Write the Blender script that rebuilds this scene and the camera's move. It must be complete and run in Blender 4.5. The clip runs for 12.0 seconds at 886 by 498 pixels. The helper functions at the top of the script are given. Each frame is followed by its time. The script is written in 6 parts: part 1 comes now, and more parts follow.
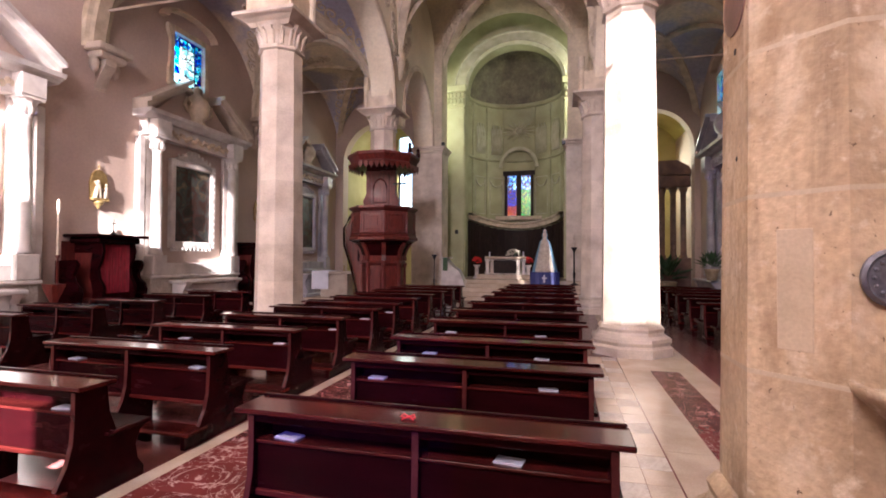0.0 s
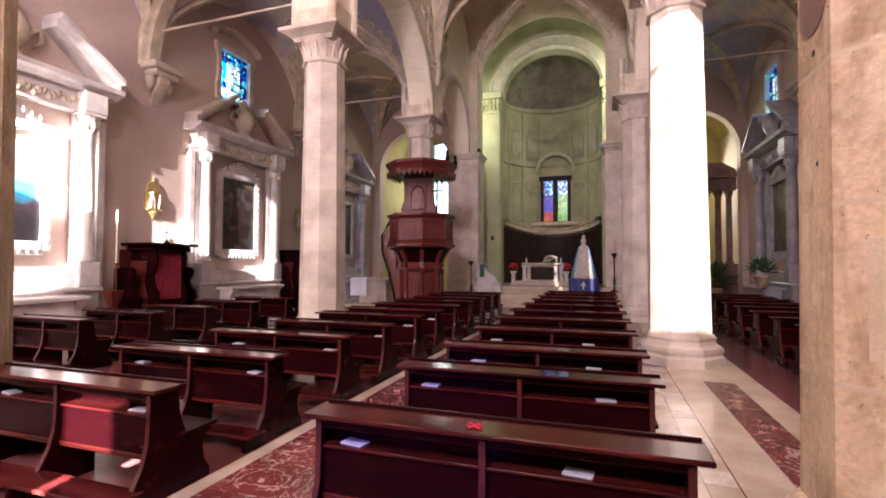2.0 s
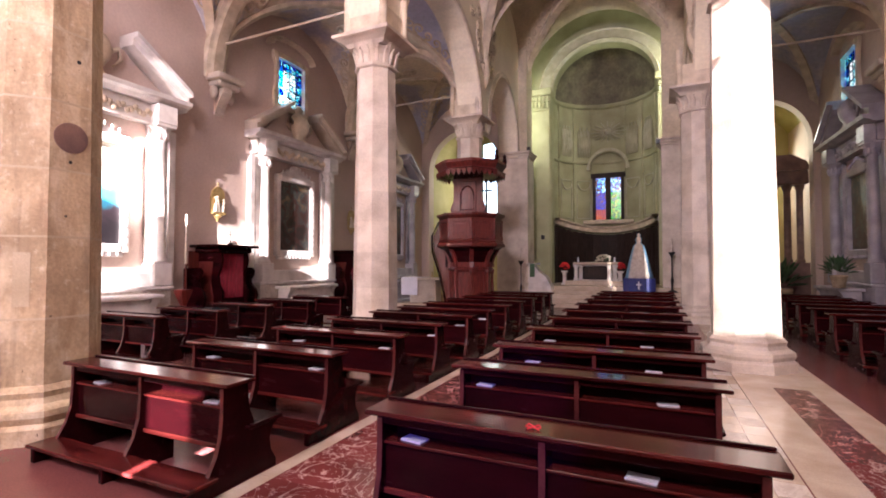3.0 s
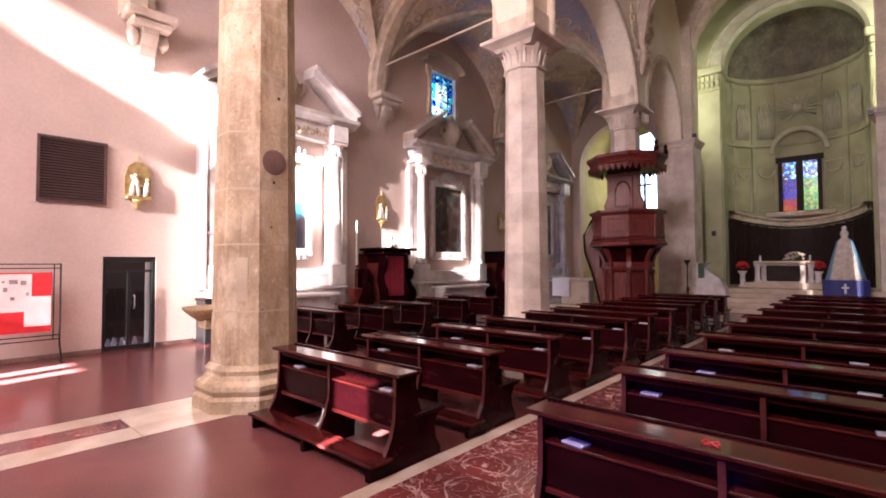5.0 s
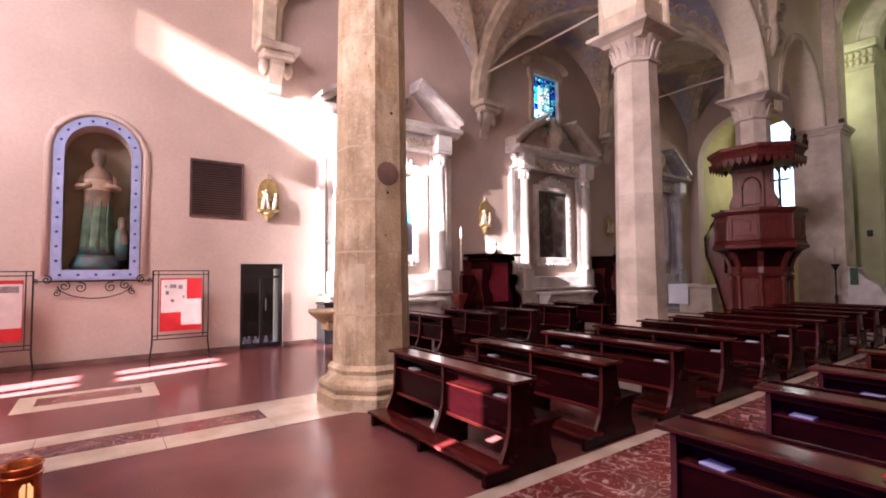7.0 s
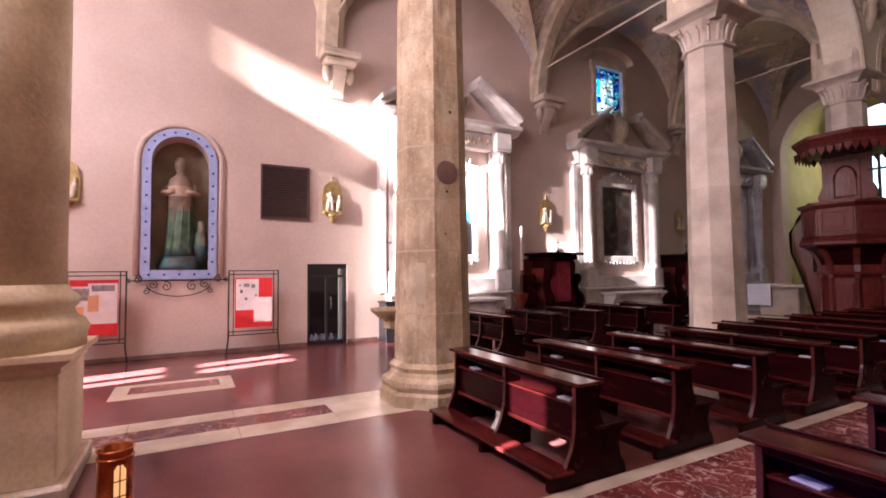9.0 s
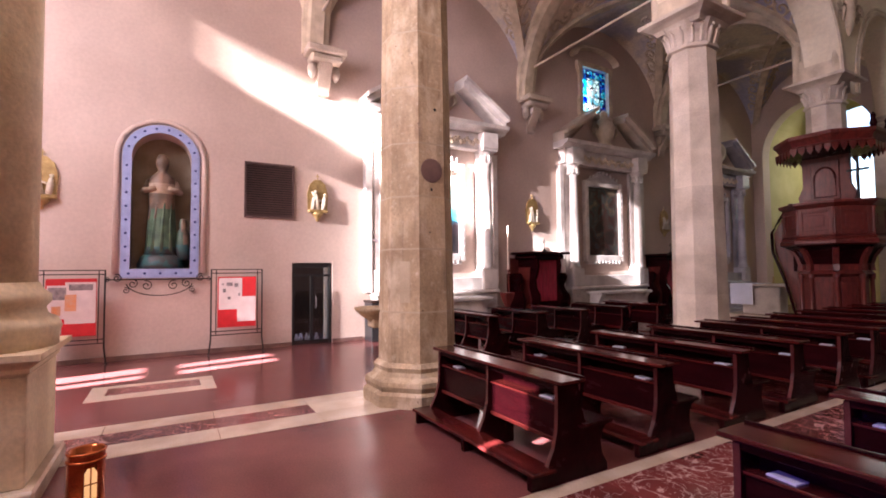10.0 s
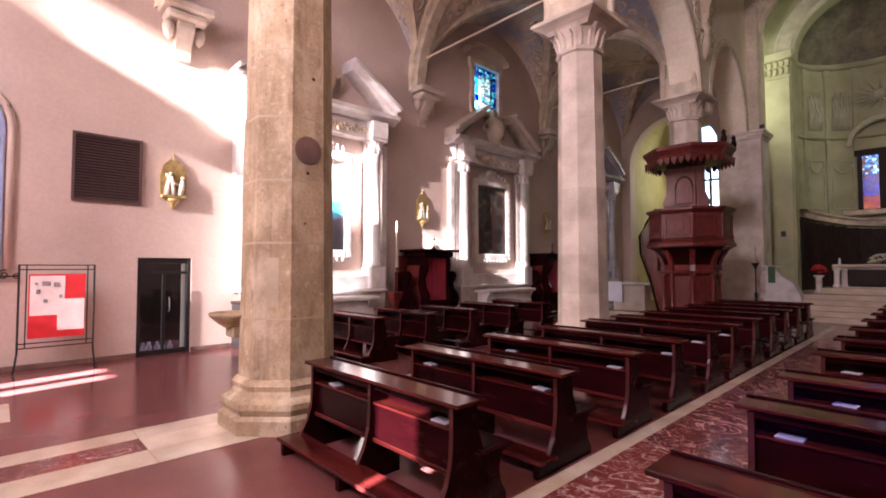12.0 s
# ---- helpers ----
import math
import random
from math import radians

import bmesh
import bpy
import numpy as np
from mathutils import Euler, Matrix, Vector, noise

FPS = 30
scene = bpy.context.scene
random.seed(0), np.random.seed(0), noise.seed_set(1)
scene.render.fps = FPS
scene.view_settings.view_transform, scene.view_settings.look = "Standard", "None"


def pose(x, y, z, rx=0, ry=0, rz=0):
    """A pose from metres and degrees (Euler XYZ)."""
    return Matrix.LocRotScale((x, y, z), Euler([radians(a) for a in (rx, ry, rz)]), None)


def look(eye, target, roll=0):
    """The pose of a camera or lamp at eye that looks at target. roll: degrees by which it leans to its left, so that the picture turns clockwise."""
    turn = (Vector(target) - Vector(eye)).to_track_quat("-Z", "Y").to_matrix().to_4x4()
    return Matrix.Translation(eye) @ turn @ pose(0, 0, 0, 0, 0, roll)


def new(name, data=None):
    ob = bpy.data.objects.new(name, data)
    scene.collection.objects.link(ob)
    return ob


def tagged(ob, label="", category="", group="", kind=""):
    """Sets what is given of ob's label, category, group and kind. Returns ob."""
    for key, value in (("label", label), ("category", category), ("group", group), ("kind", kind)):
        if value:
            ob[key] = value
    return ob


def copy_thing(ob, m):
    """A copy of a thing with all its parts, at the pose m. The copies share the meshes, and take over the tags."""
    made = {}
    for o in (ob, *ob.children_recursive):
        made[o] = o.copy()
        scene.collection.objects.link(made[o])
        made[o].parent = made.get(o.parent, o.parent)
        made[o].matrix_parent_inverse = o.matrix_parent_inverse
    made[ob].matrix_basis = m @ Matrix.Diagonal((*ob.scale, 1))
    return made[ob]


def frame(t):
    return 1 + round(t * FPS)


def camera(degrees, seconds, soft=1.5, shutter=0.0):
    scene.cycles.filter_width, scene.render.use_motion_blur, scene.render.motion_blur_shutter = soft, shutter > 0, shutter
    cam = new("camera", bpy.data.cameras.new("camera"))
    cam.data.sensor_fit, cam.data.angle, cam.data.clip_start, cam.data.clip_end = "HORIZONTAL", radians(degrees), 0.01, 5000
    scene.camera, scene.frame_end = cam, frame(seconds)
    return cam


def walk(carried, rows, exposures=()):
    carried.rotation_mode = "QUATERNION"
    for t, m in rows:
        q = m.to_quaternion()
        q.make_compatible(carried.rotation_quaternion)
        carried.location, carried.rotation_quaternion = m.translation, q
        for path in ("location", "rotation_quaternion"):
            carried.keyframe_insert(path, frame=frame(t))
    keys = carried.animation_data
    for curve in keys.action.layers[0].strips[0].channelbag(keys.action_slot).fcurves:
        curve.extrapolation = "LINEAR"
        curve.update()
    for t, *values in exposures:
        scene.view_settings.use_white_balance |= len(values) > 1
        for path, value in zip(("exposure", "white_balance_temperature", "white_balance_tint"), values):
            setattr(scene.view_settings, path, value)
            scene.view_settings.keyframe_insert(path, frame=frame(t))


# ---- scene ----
# camera: seconds, x, y, z, yaw, pitch, roll
cam = camera(86.3, 12.0, soft=1.8)
ROWS = [
    (0.0, 2.606, -0.011, 1.801, 14.57, 1.17, -0.31),
    (0.5, 2.571, -0.019, 1.797, 14.73, 1.20, -0.31),
    (1.0, 2.540, -0.034, 1.804, 15.35, 1.29, -0.27),
    (1.5, 2.500, -0.051, 1.812, 16.51, 1.75, -0.21),
    (2.0, 2.428, -0.085, 1.818, 18.49, 1.89, -0.17),
    (2.5, 2.384, -0.111, 1.824, 20.80, 1.86, -0.10),
    (4.5, 2.403, -0.229, 1.840, 38.32, 1.85, 0.20),
    (5.0, 2.382, -0.248, 1.844, 42.18, 1.88, 0.28),
    (5.5, 2.373, -0.274, 1.840, 45.37, 2.00, 0.35),
    (6.0, 2.356, -0.288, 1.845, 48.17, 2.57, 0.33),
    (6.5, 2.314, -0.317, 1.840, 51.07, 2.66, 0.40),
    (7.0, 2.303, -0.335, 1.842, 54.28, 2.67, 0.43),
    (7.5, 2.281, -0.358, 1.833, 57.29, 2.69, 0.47),
    (9.5, 2.265, -0.291, 1.825, 61.68, 2.72, 0.58),
    (10.0, 2.259, -0.251, 1.813, 60.08, 2.66, 0.54),
    (10.5, 2.194, -0.152, 1.795, 56.79, 2.48, 0.55),
    (11.0, 2.051, 0.025, 1.800, 53.12, 2.28, 0.54),
    (11.5, 1.894, 0.163, 1.802, 50.06, 2.25, 0.45),
    (12.0, 1.627, 0.242, 1.831, 46.64, 2.25, 0.12),
]
walk(cam, [(t, pose(x, y, z, 90 + pitch, roll, yaw)) for t, x, y, z, yaw, pitch, roll in ROWS],
     [(0.0, 3.76, 5900, 13), (2.7, 3.84, 5950, 16), (5.5, 3.6, 6000, 18), (7.5, 3.31, 5950, 18), (9.5, 3.18, 5950, 18), (12.0, 3.38, 6000, 19)])

# ---- world and light ----
SUN_DIR = Vector((-0.22, 1.0, -0.305)).normalized()
world = bpy.data.worlds.new("sky")
world.use_nodes = True
scene.world = world
wn = world.node_tree.nodes
sky = wn.new("ShaderNodeTexSky")
sky.sky_type, sky.sun_disc = "NISHITA", False
sky.sun_elevation, sky.sun_rotation = math.asin(-SUN_DIR.z), math.atan2(-SUN_DIR.x, -SUN_DIR.y)
world.node_tree.links.new(sky.outputs["Color"], wn["Background"].inputs["Color"])
wn["Background"].inputs["Strength"].default_value = 0.06


def lamp(name, kind, energy, m, color=(1, 1, 1), size=1.0, size_y=1.0):
    d = bpy.data.lights.new(name, kind)
    d.energy, d.color = energy, color
    if kind == "AREA":
        d.shape, d.size, d.size_y = "RECTANGLE", size, size_y
    ob = new(name, d)
    ob.matrix_world = m
    return ob


sun = lamp("sun", "SUN", 24.0, look((0, 0, 30), Vector((0, 0, 30)) + SUN_DIR), (1.0, 0.93, 0.88))
sun.data.angle = radians(0.6)
PINK = (1.0, 0.84, 0.83)
# daylight fill lamps added along the unseen entrance front
lamp("aisle_fill_light", "AREA", 120, look((-5.5, -5.9, 6.4), (-8.8, 4, 0.8)), PINK, 2.4, 4.0)
lamp("nave_fill_light", "AREA", 215, look((0, -5.9, 10.5), (-2.5, 10, 13.0)), PINK, 3.2, 2.6)
lamp("front_fill_light", "AREA", 21, look((7.4, -5.9, 7.6), (4.0, 9, 4)), PINK, 1.6, 6.0)
# fill added in the chancel; the walls behind these lamps have no window
lamp("chancel_fill_light", "AREA", 17, look((3.92, 22.98, 9.0), (-3, 25.2, 8.2)), (0.97, 1.0, 0.74), 0.3, 5.5)
lamp("chancel_fill_light", "AREA", 7, look((-3.92, 22.98, 9.5), (3, 25.2, 9.5)), (0.97, 1.0, 0.74), 0.3, 4.5)
# daylight standing in the openings of the two chapels
lamp("chapel_light", "AREA", 17, look((-7.3, 28.7, 7.4), (-7.5, 25.0, 3)), (1.0, 0.95, 0.66), 1.3, 4.6)
lamp("chapel_light", "AREA", 25, look((6.6, 28.7, 7.0), (6.8, 25.0, 3)), (1.0, 0.95, 0.66), 1.3, 4.0)


# ---- materials ----
def mat(name, color, rough=0.6, metal=0.0, color2=None, scale=3.0, detail=6.0, mix=(0.35, 0.7), bump=0.0, bump_scale=40.0,
        spec=0.5, fine=0.0, fine_scale=60.0, coat=0.0, stretch=(1, 1, 1), jitter=0.0, rough_var=0.0):
    m = bpy.data.materials.new(name)
    m.use_nodes = True
    n, l = m.node_tree.nodes, m.node_tree.links
    b = n["Principled BSDF"]
    b.inputs["Roughness"].default_value, b.inputs["Metallic"].default_value = rough, metal
    b.inputs["Specular IOR Level"].default_value = spec
    b.inputs["Coat Weight"].default_value = coat
    b.inputs["Coat Roughness"].default_value = 0.12
    mp = n.new("ShaderNodeMapping")
    mp.inputs["Scale"].default_value = stretch
    geo = n.new("ShaderNodeNewGeometry")
    l.new(geo.outputs["Position"], mp.inputs["Vector"])
    c2 = color2 or tuple(c * 0.72 for c in color)
    t1 = n.new("ShaderNodeTexNoise")
    t1.inputs["Scale"].default_value, t1.inputs["Detail"].default_value = scale, detail
    l.new(mp.outputs["Vector"], t1.inputs["Vector"])
    r1 = n.new("ShaderNodeValToRGB")
    r1.color_ramp.elements[0].position, r1.color_ramp.elements[1].position = mix
    r1.color_ramp.elements[0].color, r1.color_ramp.elements[1].color = (*c2, 1), (*color, 1)
    l.new(t1.outputs["Fac"], r1.inputs["Fac"])
    out = r1.outputs["Color"]
    if fine:
        t2 = n.new("ShaderNodeTexNoise")
        t2.inputs["Scale"].default_value, t2.inputs["Detail"].default_value = fine_scale, 5.0
        l.new(mp.outputs["Vector"], t2.inputs["Vector"])
        mr = n.new("ShaderNodeMapRange")
        mr.inputs["From Min"].default_value, mr.inputs["From Max"].default_value = 0.3, 0.7
        mr.inputs["To Min"].default_value, mr.inputs["To Max"].default_value = 1 - fine, 1 + fine
        l.new(t2.outputs["Fac"], mr.inputs["Value"])
        mm = n.new("ShaderNodeMix")
        mm.data_type, mm.blend_type = "RGBA", "MULTIPLY"
        mm.inputs["Factor"].default_value = 1.0
        l.new(out, mm.inputs[6])
        l.new(mr.outputs["Result"], mm.inputs[7])
        out = mm.outputs[2]
    if jitter:
        oi = n.new("ShaderNodeObjectInfo")
        mr = n.new("ShaderNodeMapRange")
        mr.inputs["To Min"].default_value, mr.inputs["To Max"].default_value = 1 - jitter, 1 + jitter
        l.new(oi.outputs["Random"], mr.inputs["Value"])
        mm = n.new("ShaderNodeMix")
        mm.data_type, mm.blend_type = "RGBA", "MULTIPLY"
        mm.inputs["Factor"].default_value = 1.0
        l.new(out, mm.inputs[6])
        l.new(mr.outputs["Result"], mm.inputs[7])
        out = mm.outputs[2]
    l.new(out, b.inputs["Base Color"])
    if rough_var:
        mr = n.new("ShaderNodeMapRange")
        mr.inputs["To Min"].default_value, mr.inputs["To Max"].default_value = max(0.02, rough - rough_var), rough + rough_var
        l.new(t1.outputs["Fac"], mr.inputs["Value"])
        l.new(mr.outputs["Result"], b.inputs["Roughness"])
    if bump:
        t3 = n.new("ShaderNodeTexNoise")
        t3.inputs["Scale"].default_value, t3.inputs["Detail"].default_value = bump_scale, 6.0
        l.new(mp.outputs["Vector"], t3.inputs["Vector"])
        bp = n.new("ShaderNodeBump")
        bp.inputs["Strength"].default_value, bp.inputs["Distance"].default_value = bump, 0.02
        l.new(t3.outputs["Fac"], bp.inputs["Height"])
        l.new(bp.outputs["Normal"], b.inputs["Normal"])
    return m


PLASTER = mat("plaster", (0.60, 0.47, 0.41), 0.75, color2=(0.50, 0.385, 0.33), scale=0.7, bump=0.12, bump_scale=9, fine=0.05, fine_scale=14)
VAULT = mat("vault_plaster", (0.70, 0.60, 0.46), 0.8, color2=(0.5, 0.42, 0.31), scale=1.1, bump=0.35, bump_scale=5, fine=0.1, fine_scale=9)
STUCCO = mat("stucco", (0.74, 0.63, 0.49), 0.7, color2=(0.5, 0.41, 0.3), scale=3.0, bump=0.5, bump_scale=16, fine=0.08)
STONE_TAN = mat("tan_stone", (0.54, 0.41, 0.262), 0.78, color2=(0.335, 0.238, 0.143), scale=1.5, detail=12, mix=(0.34, 0.64), bump=0.45, bump_scale=30, fine=0.14, fine_scale=26, jitter=0.1)


def weather(m, layers):
    """Blotches, runs and pits laid over a stone: (scale, stretch, from, to, colour)."""
    n, l = m.node_tree.nodes, m.node_tree.links
    b = n["Principled BSDF"]
    out = b.inputs["Base Color"].links[0].from_socket
    geo = n.new("ShaderNodeNewGeometry")
    for scale, stretch, lo, hi, color in layers:
        mp, t, mr, mm = n.new("ShaderNodeMapping"), n.new("ShaderNodeTexNoise"), n.new("ShaderNodeMapRange"), n.new("ShaderNodeMix")
        mp.inputs["Scale"].default_value = stretch
        l.new(geo.outputs["Position"], mp.inputs["Vector"])
        t.inputs["Scale"].default_value, t.inputs["Detail"].default_value, t.inputs["Roughness"].default_value = scale, 7.0, 0.62
        l.new(mp.outputs["Vector"], t.inputs["Vector"])
        mr.inputs["From Min"].default_value, mr.inputs["From Max"].default_value = lo, hi
        l.new(t.outputs["Fac"], mr.inputs["Value"])
        mm.data_type = "RGBA"
        l.new(mr.outputs["Result"], mm.inputs["Factor"])
        l.new(out, mm.inputs[6])
        mm.inputs[7].default_value = (*color, 1)
        out = mm.outputs[2]
    l.new(out, b.inputs["Base Color"])


weather(STONE_TAN, [(3.0, (2.2, 2.2, 0.16), 0.54, 0.76, (0.21, 0.14, 0.085)), (2.6, (1, 1, 0.6), 0.52, 0.74, (0.66, 0.55, 0.40)), (3.2, (1.2, 1.2, 0.35), 0.55, 0.73, (0.25, 0.155, 0.08)),
                    (11.0, (1, 1, 1), 0.58, 0.85, (0.70, 0.60, 0.46)), (24.0, (1, 1, 0.8), 0.66, 0.7, (0.12, 0.075, 0.04))])
STONE_PALE = mat("pale_stone", (0.65, 0.56, 0.47), 0.55, color2=(0.43, 0.345, 0.275), scale=1.8, mix=(0.3, 0.62), bump=0.2, bump_scale=18, fine=0.08, fine_scale=30, jitter=0.08)
MARBLE = mat("white_marble", (0.74, 0.69, 0.66), 0.38, color2=(0.5, 0.45, 0.43), scale=2.2, mix=(0.3, 0.6), bump=0.1, bump_scale=20, fine=0.06)
GREY_MARBLE = mat("grey_marble", (0.5, 0.46, 0.49), 0.4, color2=(0.3, 0.27, 0.3), scale=2.0, bump=0.1, fine=0.1)
BROWN_MARBLE = mat("brown_marble", (0.26, 0.15, 0.12), 0.35, color2=(0.14, 0.08, 0.07), scale=3.0, fine=0.12)
FLOOR = mat("red_floor", (0.19, 0.061, 0.058), 0.2, color2=(0.137, 0.046, 0.043), spec=0.32, scale=1.2, bump=0.03, bump_scale=6, fine=0.12, fine_scale=55, rough_var=0.08)
CREAM = mat("cream_marble", (0.60, 0.50, 0.40), 0.2, color2=(0.47, 0.37, 0.28), scale=2.4, fine=0.08, jitter=0.07, rough_var=0.06)
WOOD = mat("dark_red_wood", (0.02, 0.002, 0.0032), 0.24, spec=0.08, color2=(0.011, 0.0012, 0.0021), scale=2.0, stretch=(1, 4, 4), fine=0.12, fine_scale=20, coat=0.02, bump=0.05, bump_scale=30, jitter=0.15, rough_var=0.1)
WOOD_TOP = mat("lighter_ledge_wood", (0.085, 0.012, 0.0105), 0.15, spec=0.22, color2=(0.03, 0.004, 0.004), scale=2.2, stretch=(0.6, 5, 5), fine=0.12, fine_scale=22, coat=0.05, jitter=0.2, rough_var=0.1)
# worn edges, coloured paler still for the light from the west
WOOD_EDGE = mat("worn_lit_edge_wood", (0.085, 0.02, 0.019), 0.22, color2=(0.045, 0.01, 0.01), scale=4, fine=0.12, coat=0.08)
WOOD_RED = mat("carved_red_wood", (0.16, 0.026, 0.02), 0.34, color2=(0.085, 0.013, 0.011), scale=3.5, stretch=(4, 4, 1), fine=0.25, fine_scale=20, coat=0.25, bump=0.12, bump_scale=22)
CHOIR = mat("choir_wood", (0.035, 0.017, 0.013), 0.6, spec=0.25, color2=(0.015, 0.008, 0.007), scale=3.0, stretch=(5, 5, 1), fine=0.2)
ARCADE = mat("arcade_plaster", (0.85, 0.76, 0.6), 0.75, color2=(0.74, 0.64, 0.49), scale=0.9, bump=0.2, bump_scale=7, fine=0.07, fine_scale=11)
GREEN = mat("green_plaster", (0.44, 0.43, 0.26), 0.75, color2=(0.31, 0.3, 0.17), scale=1.0, bump=0.2, bump_scale=8, fine=0.06)
APSE_TRIM = mat("greenish_stucco", (0.52, 0.5, 0.36), 0.72, color2=(0.4, 0.38, 0.25), scale=3.0, bump=0.3, bump_scale=14, fine=0.07)
DOME = mat("apse_fresco", (0.23, 0.21, 0.13), 0.75, color2=(0.12, 0.10, 0.07), scale=1.4, bump=0.3, bump_scale=6, fine=0.2, fine_scale=7)
YELLOW = mat("yellow_plaster", (0.52, 0.46, 0.22), 0.75, color2=(0.42, 0.36, 0.15), scale=1.0, bump=0.15, fine=0.06)
PEWTER = mat("dull_grey_metal", (0.2, 0.2, 0.23), 0.42, metal=0.6, color2=(0.11, 0.11, 0.13), scale=25, bump=0.2, bump_scale=60)
IRON = mat("wrought_iron", (0.03, 0.026, 0.026), 0.5, metal=0.6, bump=0.2, bump_scale=60)
BLACK = mat("black_paint", (0.018, 0.016, 0.018), 0.35, fine=0.1)
GOLD = mat("gilt", (0.5, 0.36, 0.15), 0.42, metal=0.5, color2=(0.3, 0.2, 0.08), scale=9, bump=0.3, bump_scale=40)
IVORY = mat("ivory_plaster", (0.75, 0.68, 0.56), 0.5, color2=(0.5, 0.42, 0.32), scale=12, bump=0.2)
PAPER = mat("paper", (0.52, 0.52, 0.58), 0.6, color2=(0.42, 0.42, 0.48), scale=12, jitter=0.15)
AISLE_VAULT = mat("aisle_vault_paint", (0.76, 0.66, 0.53), 0.8, color2=(0.46, 0.45, 0.56), scale=0.5, mix=(0.42, 0.56), bump=0.25, bump_scale=6, fine=0.12, fine_scale=8)
GLOW = bpy.data.materials.new("sky_backdrop")
GLOW.use_nodes = True
GLOW.node_tree.nodes["Principled BSDF"].inputs["Base Color"].default_value = (0.8, 0.9, 1, 1)
GLOW.node_tree.nodes["Principled BSDF"].inputs["Emission Color"].default_value = (0.9, 0.95, 1.0, 1)
GLOW.node_tree.nodes["Principled BSDF"].inputs["Emission Strength"].default_value = 0.9
GLOW_DIM = GLOW.copy()
GLOW_DIM.name = "shaded_sky_backdrop"
GLOW_DIM.node_tree.nodes["Principled BSDF"].inputs["Emission Strength"].default_value = 0.45


def veined(name, base, vein, scale, width, rough):
    """Polished marble with pale wispy veins and cloudy patches."""
    m = bpy.data.materials.new(name)
    m.use_nodes = True
    n, l = m.node_tree.nodes, m.node_tree.links
    b = n["Principled BSDF"]
    b.inputs["Roughness"].default_value = rough
    geo, oi, comb = n.new("ShaderNodeNewGeometry"), n.new("ShaderNodeObjectInfo"), n.new("ShaderNodeCombineXYZ")
    add = n.new("ShaderNodeVectorMath")
    add.operation = "MULTIPLY_ADD"
    for k in "XYZ":
        l.new(oi.outputs["Random"], comb.inputs[k])
    l.new(comb.outputs["Vector"], add.inputs[0])
    add.inputs[1].default_value = (13, 7, 3)
    l.new(geo.outputs["Position"], add.inputs[2])
    fac = []
    for sc, di, wd in ((scale * 0.7, 2.2, width), (scale * 1.9, 3.0, width * 0.8)):
        t = n.new("ShaderNodeTexNoise")
        t.inputs["Scale"].default_value, t.inputs["Detail"].default_value, t.inputs["Distortion"].default_value = sc, 9, di
        l.new(add.outputs["Vector"], t.inputs["Vector"])
        r = n.new("ShaderNodeValToRGB")
        e = r.color_ramp.elements
        e[0].position, e[0].color = 0.5 - wd, (0, 0, 0, 1)
        e[1].position, e[1].color = 0.5 + wd, (0, 0, 0, 1)
        e.new(0.5).color = (1, 1, 1, 1)
        l.new(t.outputs["Fac"], r.inputs["Fac"])
        fac.append(r.outputs["Color"])
    mx = n.new("ShaderNodeMath")
    mx.operation = "MAXIMUM"
    l.new(fac[0], mx.inputs[0])
    l.new(fac[1], mx.inputs[1])
    cl = n.new("ShaderNodeTexNoise")
    cl.inputs["Scale"].default_value, cl.inputs["Detail"].default_value = scale * 0.6, 6
    l.new(add.outputs["Vector"], cl.inputs["Vector"])
    ml = n.new("ShaderNodeMath")
    ml.operation = "MULTIPLY"
    l.new(mx.outputs["Value"], ml.inputs[0])
    l.new(cl.outputs["Fac"], ml.inputs[1])
    cr = n.new("ShaderNodeValToRGB")
    cr.color_ramp.elements[0].position, cr.color_ramp.elements[0].color = 0.35, (*[c * 0.55 for c in base], 1)
    cr.color_ramp.elements[1].position, cr.color_ramp.elements[1].color = 0.65, (*[c * 1.15 for c in base], 1)
    l.new(cl.outputs["Fac"], cr.inputs["Fac"])
    mix = n.new("ShaderNodeMix")
    mix.data_type = "RGBA"
    l.new(ml.outputs["Value"], mix.inputs["Factor"])
    l.new(cr.outputs["Color"], mix.inputs[6])
    mix.inputs[7].default_value = (*vein, 1)
    l.new(mix.outputs[2], b.inputs["Base Color"])
    return m


RED_MARBLE = veined("red_veined_marble", (0.185, 0.04, 0.038), (0.85, 0.64, 0.58), 1.7, 0.016, 0.18)
GREY_VEIN = veined("pale_veined_marble", (0.5, 0.42, 0.36), (0.7, 0.66, 0.6), 2.6, 0.06, 0.3)


